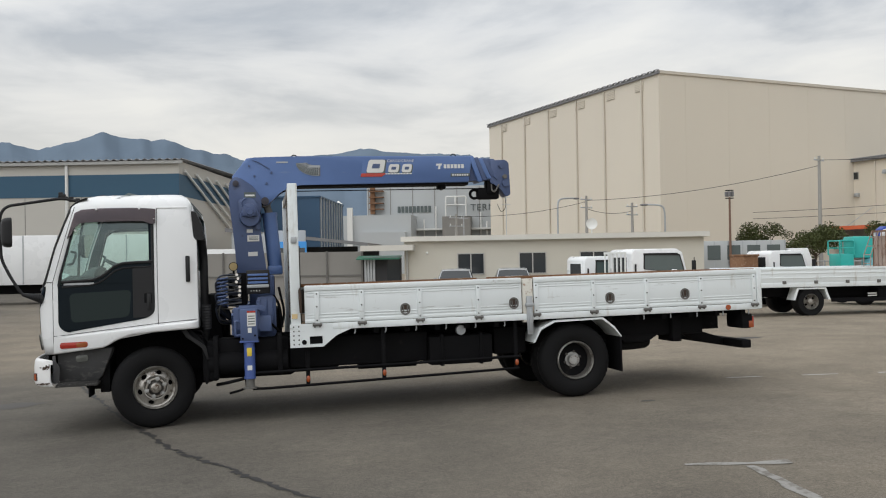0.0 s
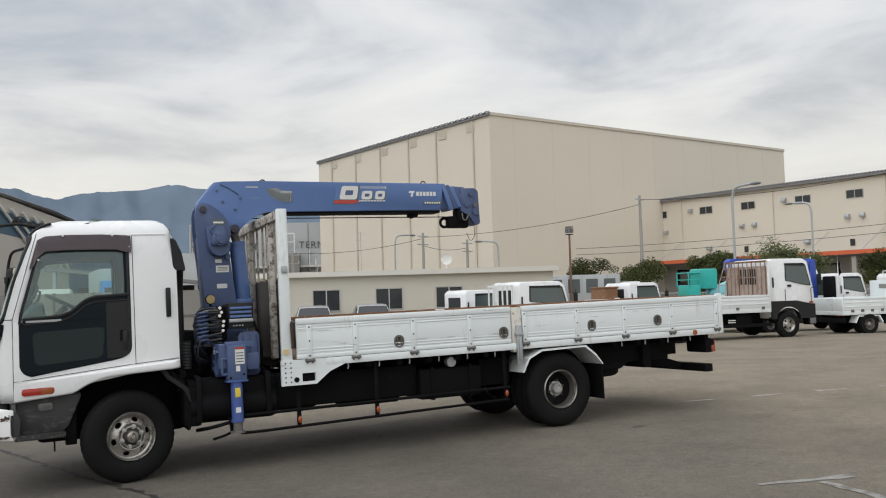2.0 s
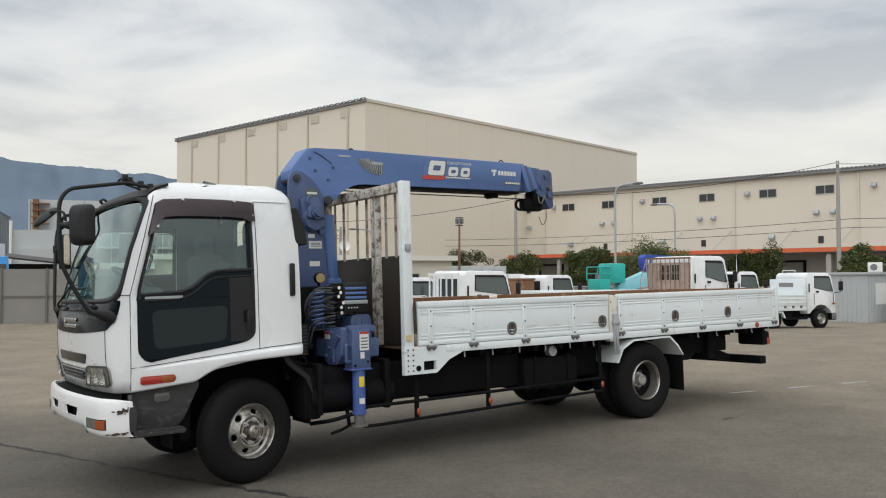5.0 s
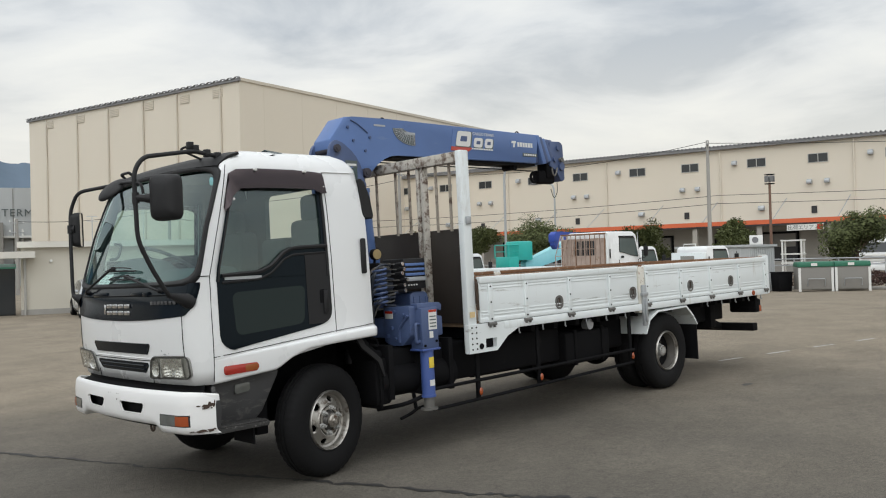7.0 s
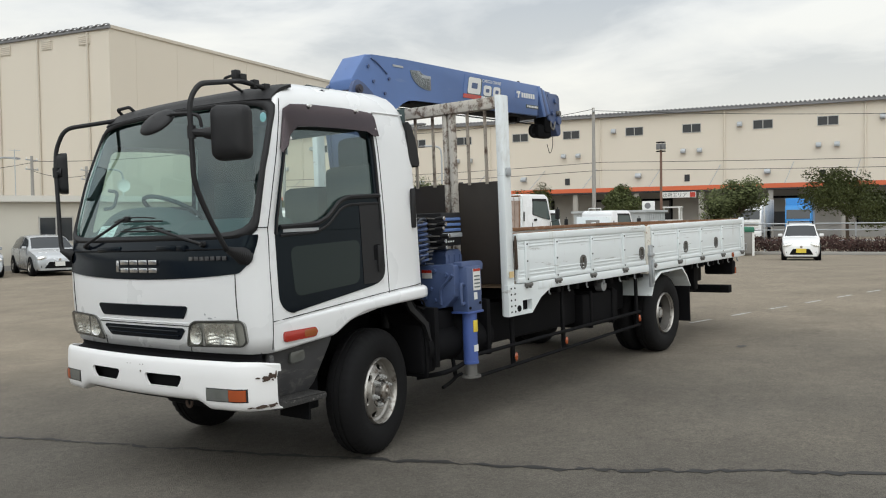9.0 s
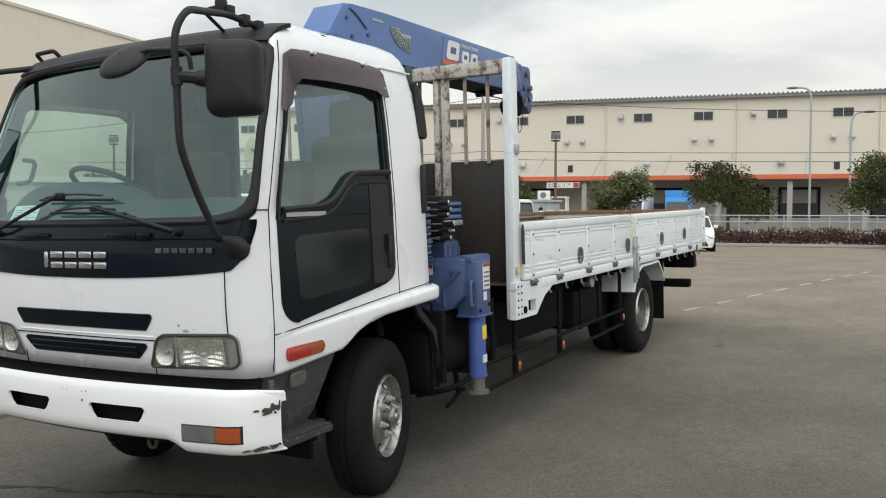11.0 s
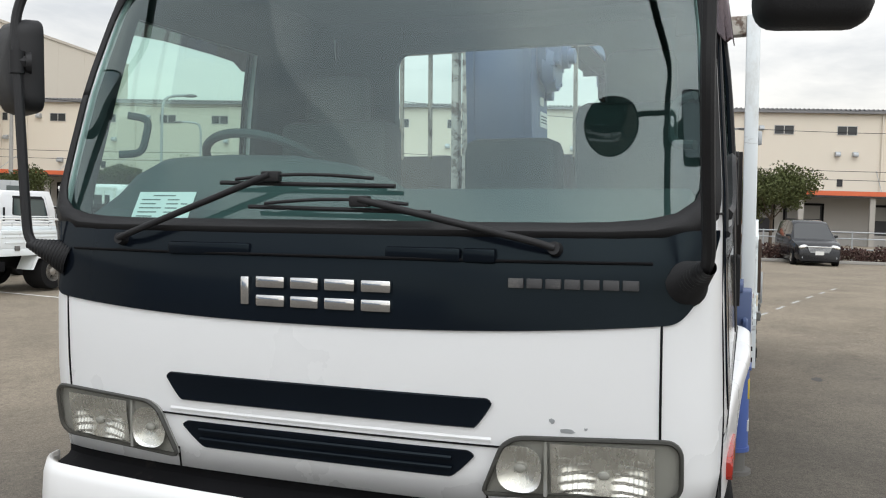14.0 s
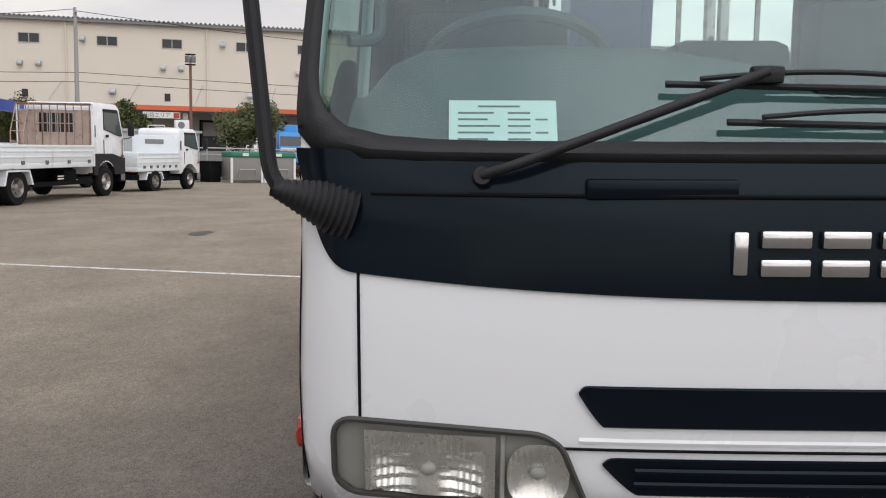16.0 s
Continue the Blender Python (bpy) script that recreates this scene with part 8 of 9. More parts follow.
def cab_over(root, wide, x0, x1, z0, z1, slope=0.16, win=0.49, pillar=0.36, dark=False):
    """A cab-over cab from x0 (back) to x1 (front), with doors, glass and lamps."""
    h = z1 - z0
    zb = z0 + h * win
    prof = [(x0, z0), (x0, z1 - 0.10), (x0 + 0.10, z1), (x1 - slope - 0.16, z1), (x1 - slope, z1 - 0.10), (x1 - 0.04, zb - 0.02), (x1, zb - 0.16), (x1, z0 + 0.05), (x1 - 0.05, z0), (0.46, z0), (0.37, z0 + 0.22), (0.20, z0 + 0.33), (0.0, z0 + 0.36), (-0.20, z0 + 0.33), (-0.37, z0 + 0.22), (-0.46, z0)]
    prof = [p for p in prof if p[0] >= x0]
    bm = bmesh.new()
    prism(bm, prof, "y", -wide, wide, 0.05)
    for v in bm.verts:
        if v.co.z > zb:
            v.co.y *= 1 - 0.055 * (v.co.z - zb) / (z1 - zb)
    body = part("cab", bm, WHITE, root, "white cab", smooth=40)
    for s in (-1, 1):
        o = [(x0 + pillar, z1 - 0.37 * h), (x0 + pillar + 0.16, z1 - 0.38 * h), (x1 - 0.46, z1 - 0.43 * h), (x1 - 0.15, z1 - 0.455 * h), (x1 - slope - 0.12, z1 - 0.115 * h), (x0 + pillar + 0.02, z1 - 0.11 * h)]
        c = (sum(p[0] for p in o) / 6, sum(p[1] for p in o) / 6)
        for grow, out, name, m, label in ((1.07, 0.004, "window_seal", BLACK_PLASTIC, "black window seal"), (1.0, 0.007, "side_window", CAB_GLASS, "greenish side window")):
            bm = bmesh.new()
            prism(bm, rounded([(c[0] + (x - c[0]) * grow, c[1] + (z - c[1]) * grow) for x, z in o], 0.04, 3), "y", s * (wide - 0.01), s * (wide + out))
            for v in bm.verts:
                v.co.y *= 1 - 0.055 * max(0, (v.co.z - zb)) / (z1 - zb)
            part(name, bm, m, body, label, smooth=0)
        bm = bmesh.new()
        prism(bm, [(x0 + pillar - 0.02, z1 - 0.115 * h), (x1 - slope - 0.13, z1 - 0.125 * h), (x1 - slope - 0.17, z1 - 0.08 * h), (x0 + pillar - 0.02, z1 - 0.08 * h)], "y", s * wide * 0.945, s * (wide * 0.955 + 0.03))
        part("rain_visor", bm, BLACK_PLASTIC, body, "dark rain visor", smooth=0)
        # black arch edge and step below the door
        zt = z0 + 0.29 * h
        low = [(x0 + 0.004, z0 - 0.02), (x0 + 0.004, zt), (0.30, zt), (x1 - 0.16, zt - 0.10), (x1 + 0.004, zt - 0.11), (x1 + 0.004, z0 - 0.02)]
        low += [(0.42 * math.cos(a), z0 - 0.02 + 0.36 * math.sin(a)) for a in lin(12, 0, math.pi) if 0.42 * math.cos(a) > x0 + 0.02]
        if dark:
            part("lower_panel", prism(bmesh.new(), low, "y", s * (wide - 0.15), s * (wide + 0.008)), BLACK_PLASTIC, body, "black plastic panel round the wheel", smooth=0)
        part("cab_step", box(x1 - 0.24, x1 - 0.02, s * (wide - 0.25), s * (wide - 0.01), z0 - 0.22, z0 + 0.02, 0.01), CHASSIS, body, "dark step below the door")
        part("marker_lamp", box(x1 - 0.20, x1 - 0.06, s * wide, s * (wide + 0.014), zt - 0.085, zt - 0.035, 0.004), AMBER, body)
        part("vent_slot", box(x0 + 0.07, x0 + 0.12, s * (wide * 0.985), s * (wide * 0.985 + 0.012), zb + 0.05, zb + 0.34, 0.004), BLACK_PLASTIC, body)
        for x in (x0 + pillar - 0.05, x1 - 0.12):
            part("door_seam", box(x - 0.006, x + 0.006, s * (wide - 0.01), s * (wide + 0.003), z0 + 0.3, zb), CHASSIS, body, smooth=0)
        part("door_handle", box(x0 + pillar + 0.03, x0 + pillar + 0.16, s * wide, s * (wide + 0.02), z1 - 0.48 * h, z1 - 0.44 * h, 0.006), BLACK_PLASTIC, body)
        bm = bmesh.new()
        tube(bm, bend([(x1 - 0.1, s * wide, zb + 0.02), (x1 + 0.06, s * (wide + 0.16), zb + 0.06), (x1 + 0.06, s * (wide + 0.16), zb + 0.5)], 0.06), 0.012, 6)
        bx(bm, x1 + 0.02, x1 + 0.08, s * (wide + 0.08), s * (wide + 0.24), zb + 0.10, zb + 0.42, 0.02)
        part("mirror", bm, BLACK_PLASTIC, body, "black door mirror")
        part("headlamp", box(x1 - 0.01, x1 + 0.015, s * (wide - 0.38), s * (wide - 0.06), z0 + 0.14, z0 + 0.28, 0.02), LENS, body)
    bm = bmesh.new()
    grid(bm, [[(x1 - 0.035, y, zb), (x1 - slope + 0.012, y * 0.95, z1 - 0.13)] for y in lin(6, -wide + 0.07, wide - 0.07)])
    thicken(part("windscreen", bm, CAB_GLASS, body, "greenish windscreen", smooth=0), 0.01)
    part("grille", box(x1 - 0.01, x1 + 0.012, -wide + 0.42, wide - 0.42, z0 + 0.16, z0 + 0.34, 0.01), BLACK_PLASTIC, body)
    part("bumper", box(x1 - 0.20, x1 + 0.03, -wide, wide, z0 - 0.20, z0 + 0.02, 0.03), GREY_PLASTIC, root, "grey bumper")
    part("cab_back_window", box(x0 - 0.008, x0 + 0.01, -wide * 0.55, wide * 0.55, zb, z1 - 0.22, 0.01), PANE, body, smooth=0)
    return body


def flatbed(at, yaw, label, wb=3.3, wide=1.0, cab_h=2.2, tyre=0.35, overhang=0.95, tail=1.35, bed_z=0.80, gate=0.40, cab_back=-0.62, pillar=0.36, dark=False):
    """A small flatbed truck; its front axle stands at the origin, facing +x."""
    t = thing("flatbed_truck", stand(at[0], at[1], ground_z(*at), yaw), label, "truck", "parked trucks")
    cab_over(t, wide * 0.93, cab_back, overhang - 0.1, tyre * 1.5, cab_h, pillar=pillar, dark=dark)
    for s in (-1, 1):
        small_wheel(t, 0.0, s * wide * 0.82, tyre, s)
        small_wheel(t, -wb, s * wide * 0.74, tyre, s, True)
        part("chassis_rail", box(-wb - tail + 0.1, overhang - 0.4, s * 0.30, s * 0.38, tyre * 1.3, bed_z - 0.14), CHASSIS, t, smooth=0)
        part("mudguard", prism(bmesh.new(), [(-wb - 0.52, tyre + 0.05), (-wb - 0.40, bed_z - 0.14), (-wb + 0.40, bed_z - 0.14), (-wb + 0.52, tyre + 0.05), (-wb + 0.46, tyre + 0.05), (-wb + 0.36, bed_z - 0.18), (-wb - 0.36, bed_z - 0.18), (-wb - 0.46, tyre + 0.05)], "y", s * wide * 0.6, s * wide * 0.98), BED_WHITE, t, "white mudguard", smooth=0)
        part("side_guard", box(-wb + 0.6, -0.6, s * wide * 0.86, s * wide * 0.90, tyre * 0.95, tyre * 0.95 + 0.10), CHASSIS, t, smooth=0)
        part("tool_box", box(-1.75, -1.25, s * wide * 0.5, s * wide * 0.84, tyre * 1.1, bed_z - 0.18, 0.01), CHASSIS, t)
    xb0, xb1 = -wb - tail, cab_back - 0.10
    part("bed_floor", box(xb0, xb1, -wide, wide, bed_z - 0.12, bed_z, 0.006), BED_WHITE, t, "white bed floor")
    bm = bmesh.new()
    bx(bm, -wb - 0.25, -0.5, -0.28, 0.28, tyre * 1.1, bed_z - 0.16)
    part("drive_train", bm, CHASSIS, t, smooth=0)
    g = gate
    for s in (-1, 1):
        panel = part("side_gate", box(xb0 + 0.03, xb1, s * (wide - 0.035), s * wide, bed_z + 0.005, bed_z + g, 0.008), BED_WHITE, t, "white drop side")
        part("gate_cap", box(xb0 + 0.03, xb1, s * (wide - 0.045), s * (wide + 0.014), bed_z + g - 0.05, bed_z + g + 0.012, 0.006), BED_WHITE, panel)
        for z in (0.3, 0.62):
            part("pressed_rib", box(xb0 + 0.1, xb1 - 0.06, s * wide, s * (wide + 0.012), bed_z + g * z, bed_z + g * z + 0.03, 0.004), BED_WHITE, panel)
        for x in lin(6, xb0 + 0.35, xb1 - 0.25):
            part("hinge", box(x - 0.05, x + 0.05, s * wide, s * (wide + 0.025), bed_z - 0.03, bed_z + 0.05, 0.006), STEEL_TREAD, panel)
    tail_gate = part("tail_gate", box(xb0, xb0 + 0.035, -wide, wide, bed_z + 0.005, bed_z + g, 0.008), BED_WHITE, t, "white tail gate")
    part("under_bar", box(xb0 + 0.05, xb0 + 0.15, -wide * 0.95, wide * 0.95, tyre * 1.15, tyre * 1.15 + 0.16, 0.01), CHASSIS, t)
    for s in (-1, 1):
        part("tail_lamp", box(xb0 + 0.02, xb0 + 0.06, s * wide * 0.92, s * wide * 0.62, tyre * 1.5 + 0.10, tyre * 1.5 + 0.22, 0.01), RED, t, "red tail lamp")
    return t, xb0, xb1


# flatbed with a rusty cage behind its cab, tail plate and striped bar
T2_YAW = -6.5
t2, b0, b1 = flatbed((18.30, 20.33), T2_YAW, "white flatbed truck with rusty cage behind the cab", wb=3.70, wide=1.00, cab_h=2.34, tyre=0.385, bed_z=0.90, gate=0.38, tail=2.0, overhang=1.05, cab_back=-0.60, pillar=0.56, dark=True)
bm = bmesh.new()
for ya, yb, za, zb in ((-0.95, -0.52, 0.90, 2.12), (0.42, 0.95, 0.90, 2.12), (-0.52, 0.42, 0.90, 1.56), (-0.52, 0.42, 2.06, 2.12)):
    bx(bm, b1 - 0.05, b1 - 0.03, ya, yb, za, zb)
cage = part("cage_sheet", bm, RUST_PALE, t2, "rust-stained sheet with a barred window", smooth=0)
for y in lin(9, -0.50, 0.40):
    part("window_bar", box(b1 - 0.055, b1 - 0.035, y - 0.008, y + 0.008, 1.56, 2.06), RUST_PALE, cage)
part("window_bar", box(b1 - 0.056, b1 - 0.034, -0.52, 0.42, 1.80, 1.82), RUST_PALE, cage)
for y in lin(10, -0.94, 0.92):
    part("cage_bar", box(b1 - 0.085, b1 - 0.062, y - 0.008, y + 0.008, 0.90, 2.26 + 0.02 * (y < 0)), RUST_PALE if round(y * 10) % 3 else RUST, t2, "rusty upright bar")
for z in (1.16, 1.56, 2.10, 2.24):
    part("cage_bar", box(b1 - 0.062, b1 - 0.052, -0.95, 0.95, z, z + 0.035), RUST_PALE, t2, "rusty cross bar")
part("cage_top", box(b1 - 0.09, b1 - 0.03, -0.97, 0.97, 2.265, 2.30, 0.006), RUST, t2, "rusty top rail")
for y in (0.96, 0.62):
    part("cage_bar", tube(bmesh.new(), [(b1 - 0.08, y, 2.28), (b1 - 0.34, y, 1.60), (b1 - 0.36, y, 0.92)], 0.014, 6), RUST_PALE, t2)
for z in (1.1, 1.35, 1.6, 1.85, 2.1):
    xr = b1 - 0.35 if z < 1.6 else b1 - 0.34 + (z - 1.6) * 0.38
    part("cage_bar", tube(bmesh.new(), [(xr, 0.96, z), (xr, 0.62, z)], 0.012, 6), RUST_PALE, t2)
for s in (-1, 1):
    part("front_post", box(b1 - 0.03, b1 + 0.03, s * 0.94, s * 1.01, 0.78, 2.28, 0.008), BED_WHITE, t2, "white front post of the bed")
    part("label_pair", box(-2.05, -1.80, s * 0.845, s * 0.85, 0.50, 0.53), STICKER, t2)
    part("label_pair", box(-2.05, -1.80, s * 0.845, s * 0.85, 0.56, 0.59), STICKER, t2)
part("hazard_plate", box(b0 - 0.012, b0 - 0.002, -0.62, -0.10, 1.02, 1.12), INK, t2, "black plate with yellow characters")
text_mesh("plate_writing", "\u9ad8\u5727\u30ac\u30b9", 0.085, Matrix.Translation((b0 - 0.016, -0.36, 1.04)) @ Matrix.Rotation(radians(-90), 4, "Z") @ Matrix.Rotation(radians(90), 4, "X"), YELLOW, t2, 0.002, 1.25)
for k in range(6):
    part("striped_bar", box(b0 + 0.03, b0 + 0.05, -0.98 + k * 0.33, -0.66 + k * 0.33, 0.415, 0.53), (AMBER if k % 2 else STEEL), t2, smooth=0)

# second truck close beside it, and one with high sides
flatbed((24.2, 23.15), -8.0, "white flatbed truck with a blue loading crane", wb=3.3, wide=0.84, cab_h=2.02, tyre=0.33, gate=0.30, tail=1.0, cab_back=-0.38, pillar=0.24)
t3, c0, c1 = flatbed((23.60, 19.62), -10.5, "small white truck with a tall headboard", wb=2.15, wide=0.77, cab_h=1.88, tyre=0.33, gate=0.40, overhang=0.80, tail=0.95, bed_z=0.74)
head = part("headboard", box(c1 - 0.10, c1, -0.76, 0.76, 0.75, 1.66, 0.015), BED_WHITE, t3, "white tall headboard with a grey window")
part("board_window", box(c1 - 0.112, c1 - 0.10, -0.30, 0.32, 1.40, 1.54), GREY_FENCE, head, smooth=0)
for z in (1.10, 0.98):
    part("board_rib", box(c1 - 0.112, c1 - 0.10, -0.78, 0.78, z, z + 0.03), BED_WHITE, head, smooth=0)
part("roof_rack", tube(bmesh.new(), bend([(c1 + 0.05, -0.25, 1.86), (c1 + 0.05, -0.25, 1.96), (c1 + 0.05, 0.30, 1.96), (c1 + 0.05, 0.30, 1.86)], 0.03), 0.016, 6), STICKER, t3, "white roof rail")
# low truck with rails round its bed
t4, d0, d1 = flatbed((10.35, 21.3), 1.0, "white light truck with tube rails round its bed", wb=2.5, wide=0.84, cab_h=1.93, tyre=0.32, gate=0.30, overhang=1.12, tail=1.2, bed_z=0.74)
for s in (-1, 1):
    bm = bmesh.new()
    for z in (1.14, 1.24):
        tube(bm, bend([(d0 + 0.05, s * 0.80, 1.05), (d0 + 0.05, s * 0.80, z), (d1 - 0.05, s * 0.80, z), (d1 - 0.05, s * 0.80, 1.05)], 0.05), 0.014, 6)
    part("bed_rail", bm, STICKER, t4, "white tube rail")
bm = bmesh.new()
for y in lin(6, -0.66, 0.66):
    bx(bm, d1 - 0.06, d1 - 0.03, y - 0.02, y + 0.02, 0.9, 1.82)
bx(bm, d1 - 0.06, d1 - 0.03, -0.70, 0.70, 1.80, 1.86)
part("guard_frame", bm, STICKER, t4, "white guard frame behind the cab")
flatbed((17.65, 26.35), 2.0, "white light truck with a brown box behind its cab", wb=2.6, wide=0.82, cab_h=1.90, tyre=0.31, gate=0.34, tail=1.1, bed_z=0.72)
t5, e0, e1 = flatbed((10.2, 24.3), 2.0, "cream light truck parked behind another", wb=2.4, wide=0.80, cab_h=1.82, tyre=0.30, gate=0.30, tail=1.0, bed_z=0.70)
crate = thing("brown_crate", stand(16.2, 26.3, ground_z(16.2, 26.3) + 0.722, 2.0), "rust-brown steel crate on a truck bed", "crate")
part("crate_body", box(0.0, 0.55, -0.42, 0.42, 0.0, 1.0, 0.01), RUST, crate)
part("crate_rim", box(-0.03, 0.58, -0.45, 0.45, 1.0, 1.06, 0.01), RUST, crate)

# aerial work machine with teal basket and folded light-blue boom
lift = thing("boom_lift", stand(20.19, 25.79, ground_z(20.19, 25.79), -12.0), "teal aerial work platform with folded light-blue boom", "lift")
part("basket_floor", box(-0.52, -0.06, -0.5, 0.4, 1.25, 1.75, 0.03), TEAL, lift, "teal basket")
part("control_pod", box(-0.02, 0.68, -0.42, 0.42, 1.60, 2.34, 0.06), TEAL, lift, "teal machine housing")
bm = bmesh.new()
for y in (-0.5, 0.4):
    tube(bm, bend([(-0.54, y, 1.7), (-0.54, y, 2.2), (-0.06, y, 2.2), (-0.06, y, 1.7)], 0.06), 0.025, 6)
    tube(bm, [(-0.54, y, 1.95), (-0.06, y, 1.95)], 0.02, 6)
for x in (-0.54, -0.30, -0.06):
    tube(bm, [(x, -0.5, 2.2), (x, 0.4, 2.2)], 0.02, 6)
part("basket_rail", bm, TEAL, lift, "teal basket rails")
part("boom_arm", prism(bmesh.new(), [(0.5, 1.15), (2.9, 1.75), (3.25, 2.05), (3.15, 2.32), (2.75, 2.42), (0.5, 1.55)], "y", -0.18, 0.18, 0.03), SKYBLUE, lift, "light-blue boom")
part("boom_tip", prism(bmesh.new(), rounded([(2.70, 1.45), (2.95, 1.40), (3.30, 1.85), (3.20, 2.30), (2.85, 2.36)], 0.06), "y", -0.24, 0.24, 0.03), SKYBLUE, lift)
part("chassis", box(-0.6, 3.2, -0.85, 0.85, 0.45, 1.2, 0.05), SKYBLUE, lift)
for x in (0.1, 2.6):
    for s in (-1, 1):
        small_wheel(lift, x, s * 0.85, 0.36, s)
crane2 = thing("loading_crane", stand(19.15, 23.0, ground_z(24.2, 23.15) + 0.80, 3.0), "cobalt blue folded crane on a truck bed", "crane")
part("arm", prism(bmesh.new(), [(0.0, 1.42), (0.25, 1.46), (0.55, 1.50), (4.15, 1.40), (4.15, 1.68), (0.45, 1.80), (0.15, 1.80), (0.0, 1.70)], "y", -0.13, 0.13, 0.02), COBALT, crane2, "cobalt boom")
part("arm_tip", prism(bmesh.new(), rounded([(0.0, 1.60), (0.30, 1.50), (0.34, 1.22), (0.20, 1.16), (0.05, 1.30)], 0.04), "y", -0.10, 0.10, 0.01), COBALT, crane2)
part("column", prism(bmesh.new(), [(3.85, 0.35), (4.25, 0.35), (4.20, 1.72), (3.95, 1.78)], "y", -0.15, 0.15, 0.02), COBALT, crane2)
part("base", box(3.70, 4.40, -0.40, 0.40, 0.004, 0.36, 0.03), CHASSIS, crane2, "black crane base")
part("control_stack", box(4.42, 4.80, -0.66, -0.20, 0.004, 1.12, 0.05), CHASSIS, crane2, "black hose and valve stack")


def car(at, yaw, paint, label, length=4.0, wide=0.84, high=1.47, kind="hatch", plate=None, rails=False):
    """A parked car facing +x; its middle stands at the origin."""
    c = thing("car", stand(at[0], at[1], ground_z(*at), yaw), label, "car", "parked cars")
    L = length / 2
    van = kind == "van"
    k = length / 4.0
    # roof line: distance back from the nose, and height
    if van:
        line = [(0.0, 0.34), (0.05, 0.42), (0.18, 0.485), (0.55, 0.545), (0.85, 0.575), (1.45, 0.90), (1.75, 0.975), (2.3, 1.0), (3.2, 0.995), (3.75, 0.96), (3.93, 0.62), (4.0, 0.40)]
        glass0, glass1, belt = 0.86, 1.48, 0.60 * high
    else:
        line = [(0.0, 0.40), (0.05, 0.475), (0.20, 0.545), (0.60, 0.615), (0.92, 0.65), (1.60, 0.93), (1.95, 0.99), (2.4, 1.0), (3.0, 0.975), (3.5, 0.90), (3.85, 0.64), (4.0, 0.45)]
        glass0, glass1, belt = 0.93, 1.62, 0.635 * high

    def top(x):
        return interp((L - x) / k, line) * high

    def half(x):
        f = abs(x) / L
        return wide * (1 - 0.05 * f ** 2 - 0.10 * max(0, (f - 0.8) / 0.2) ** 2.2)

    def section(x):
        w, zt = half(x), top(x)
        cabin = min(1, max(0, (zt - belt) / (0.3 * high)))
        zb = min(belt, zt - 0.05)
        return [(w * 0.90, 0.20), (w * 0.985, 0.34), (w, max(0.36, zb * 0.72)), (w * 0.975, zb), (w * (0.93 - 0.17 * cabin), zt - 0.05 + 0.012), (w * (0.80 - 0.16 * cabin), zt - 0.008), (w * 0.4, zt + 0.004), (0.0, zt + 0.006)]

    def side(x, z):
        sec = [(b, a) for a, b in section(x)]
        return interp(z, sec[:5])

    bm = bmesh.new()
    stations = sorted(set(lin(33, -L, L) + [L - 0.02, L - 0.06, L - 0.10, -L + 0.03, -L + 0.08]))
    rows = []
    for x in stations:
        sec = section(x)
        rows.append([(x, -y, z) for y, z in sec] + [(x, y, z) for y, z in sec[-2::-1]])
    grid(bm, rows)
    for r in (rows[0], rows[-1]):
        bm.faces.new([bm.verts.new(p) for p in r])
    bmesh.ops.remove_doubles(bm, verts=bm.verts, dist=1e-4)
    body = part("body", bm, paint, c, smooth=50)
    bm = bmesh.new()
    rows = []
    for x in lin(8, L - glass0 * k, L - glass1 * k):
        sec = [(b, a) for b, a in section(x)[3:]]
        ys = lin(13, -0.93, 0.93)
        edge = sec[1][0]
        rows.append([(x, f * edge, interp(abs(f) * edge, [(a, b) for a, b in sec[:0:-1]]) + 0.008) for f in ys])
    grid(bm, rows)
    part("windscreen", bm, PANE, body, "dark windscreen", smooth=60)
    for s in (-1, 1):
        for f0, f1 in (((1.25, 2.10), (2.16, 3.05), (3.12, 3.66)) if van else ((1.28, 2.20), (2.27, 3.10), (3.16, 3.46))):
            bm = bmesh.new()
            rows = []
            for x in lin(9, L - f0 * k, L - f1 * k):
                z1 = top(x) - 0.075
                z0 = belt + 0.03
                if z1 > z0 + 0.01:
                    rows.append([(x, s * (side(x, z) + 0.006), z) for z in lin(4, z0, z1)])
            grid(bm, rows)
            part("side_window", bm, PANE, body, "dark side window", smooth=60)
        xm = L - (glass0 + 0.35) * k
        part("mirror", box(xm - 0.06, xm + 0.06, s * (side(xm, belt) - 0.01), s * (side(xm, belt) + 0.15), belt + 0.02, belt + 0.13, 0.035), paint, body)
        for x in (L - 0.72 * k, -L + 0.68 * k):
            small_wheel(c, x, s * (half(x) - 0.07), 0.31, s)
            part("wheel_arch", cyl(bmesh.new(), (x, s * (half(x) - 0.16), 0.32), (x, s * (half(x) + 0.004), 0.32), 0.365, 28), CHASSIS, body)
        for f in (1.20, 2.22, 3.15):
            x = L - f * k
            part("door_seam", tube(bmesh.new(), [(x, s * (side(x, z) + 0.001), z) for z in lin(5, 0.30, belt)], 0.005, 4), CHASSIS, body)
        # swept headlamp and a small round lamp below it
        bm = bmesh.new()
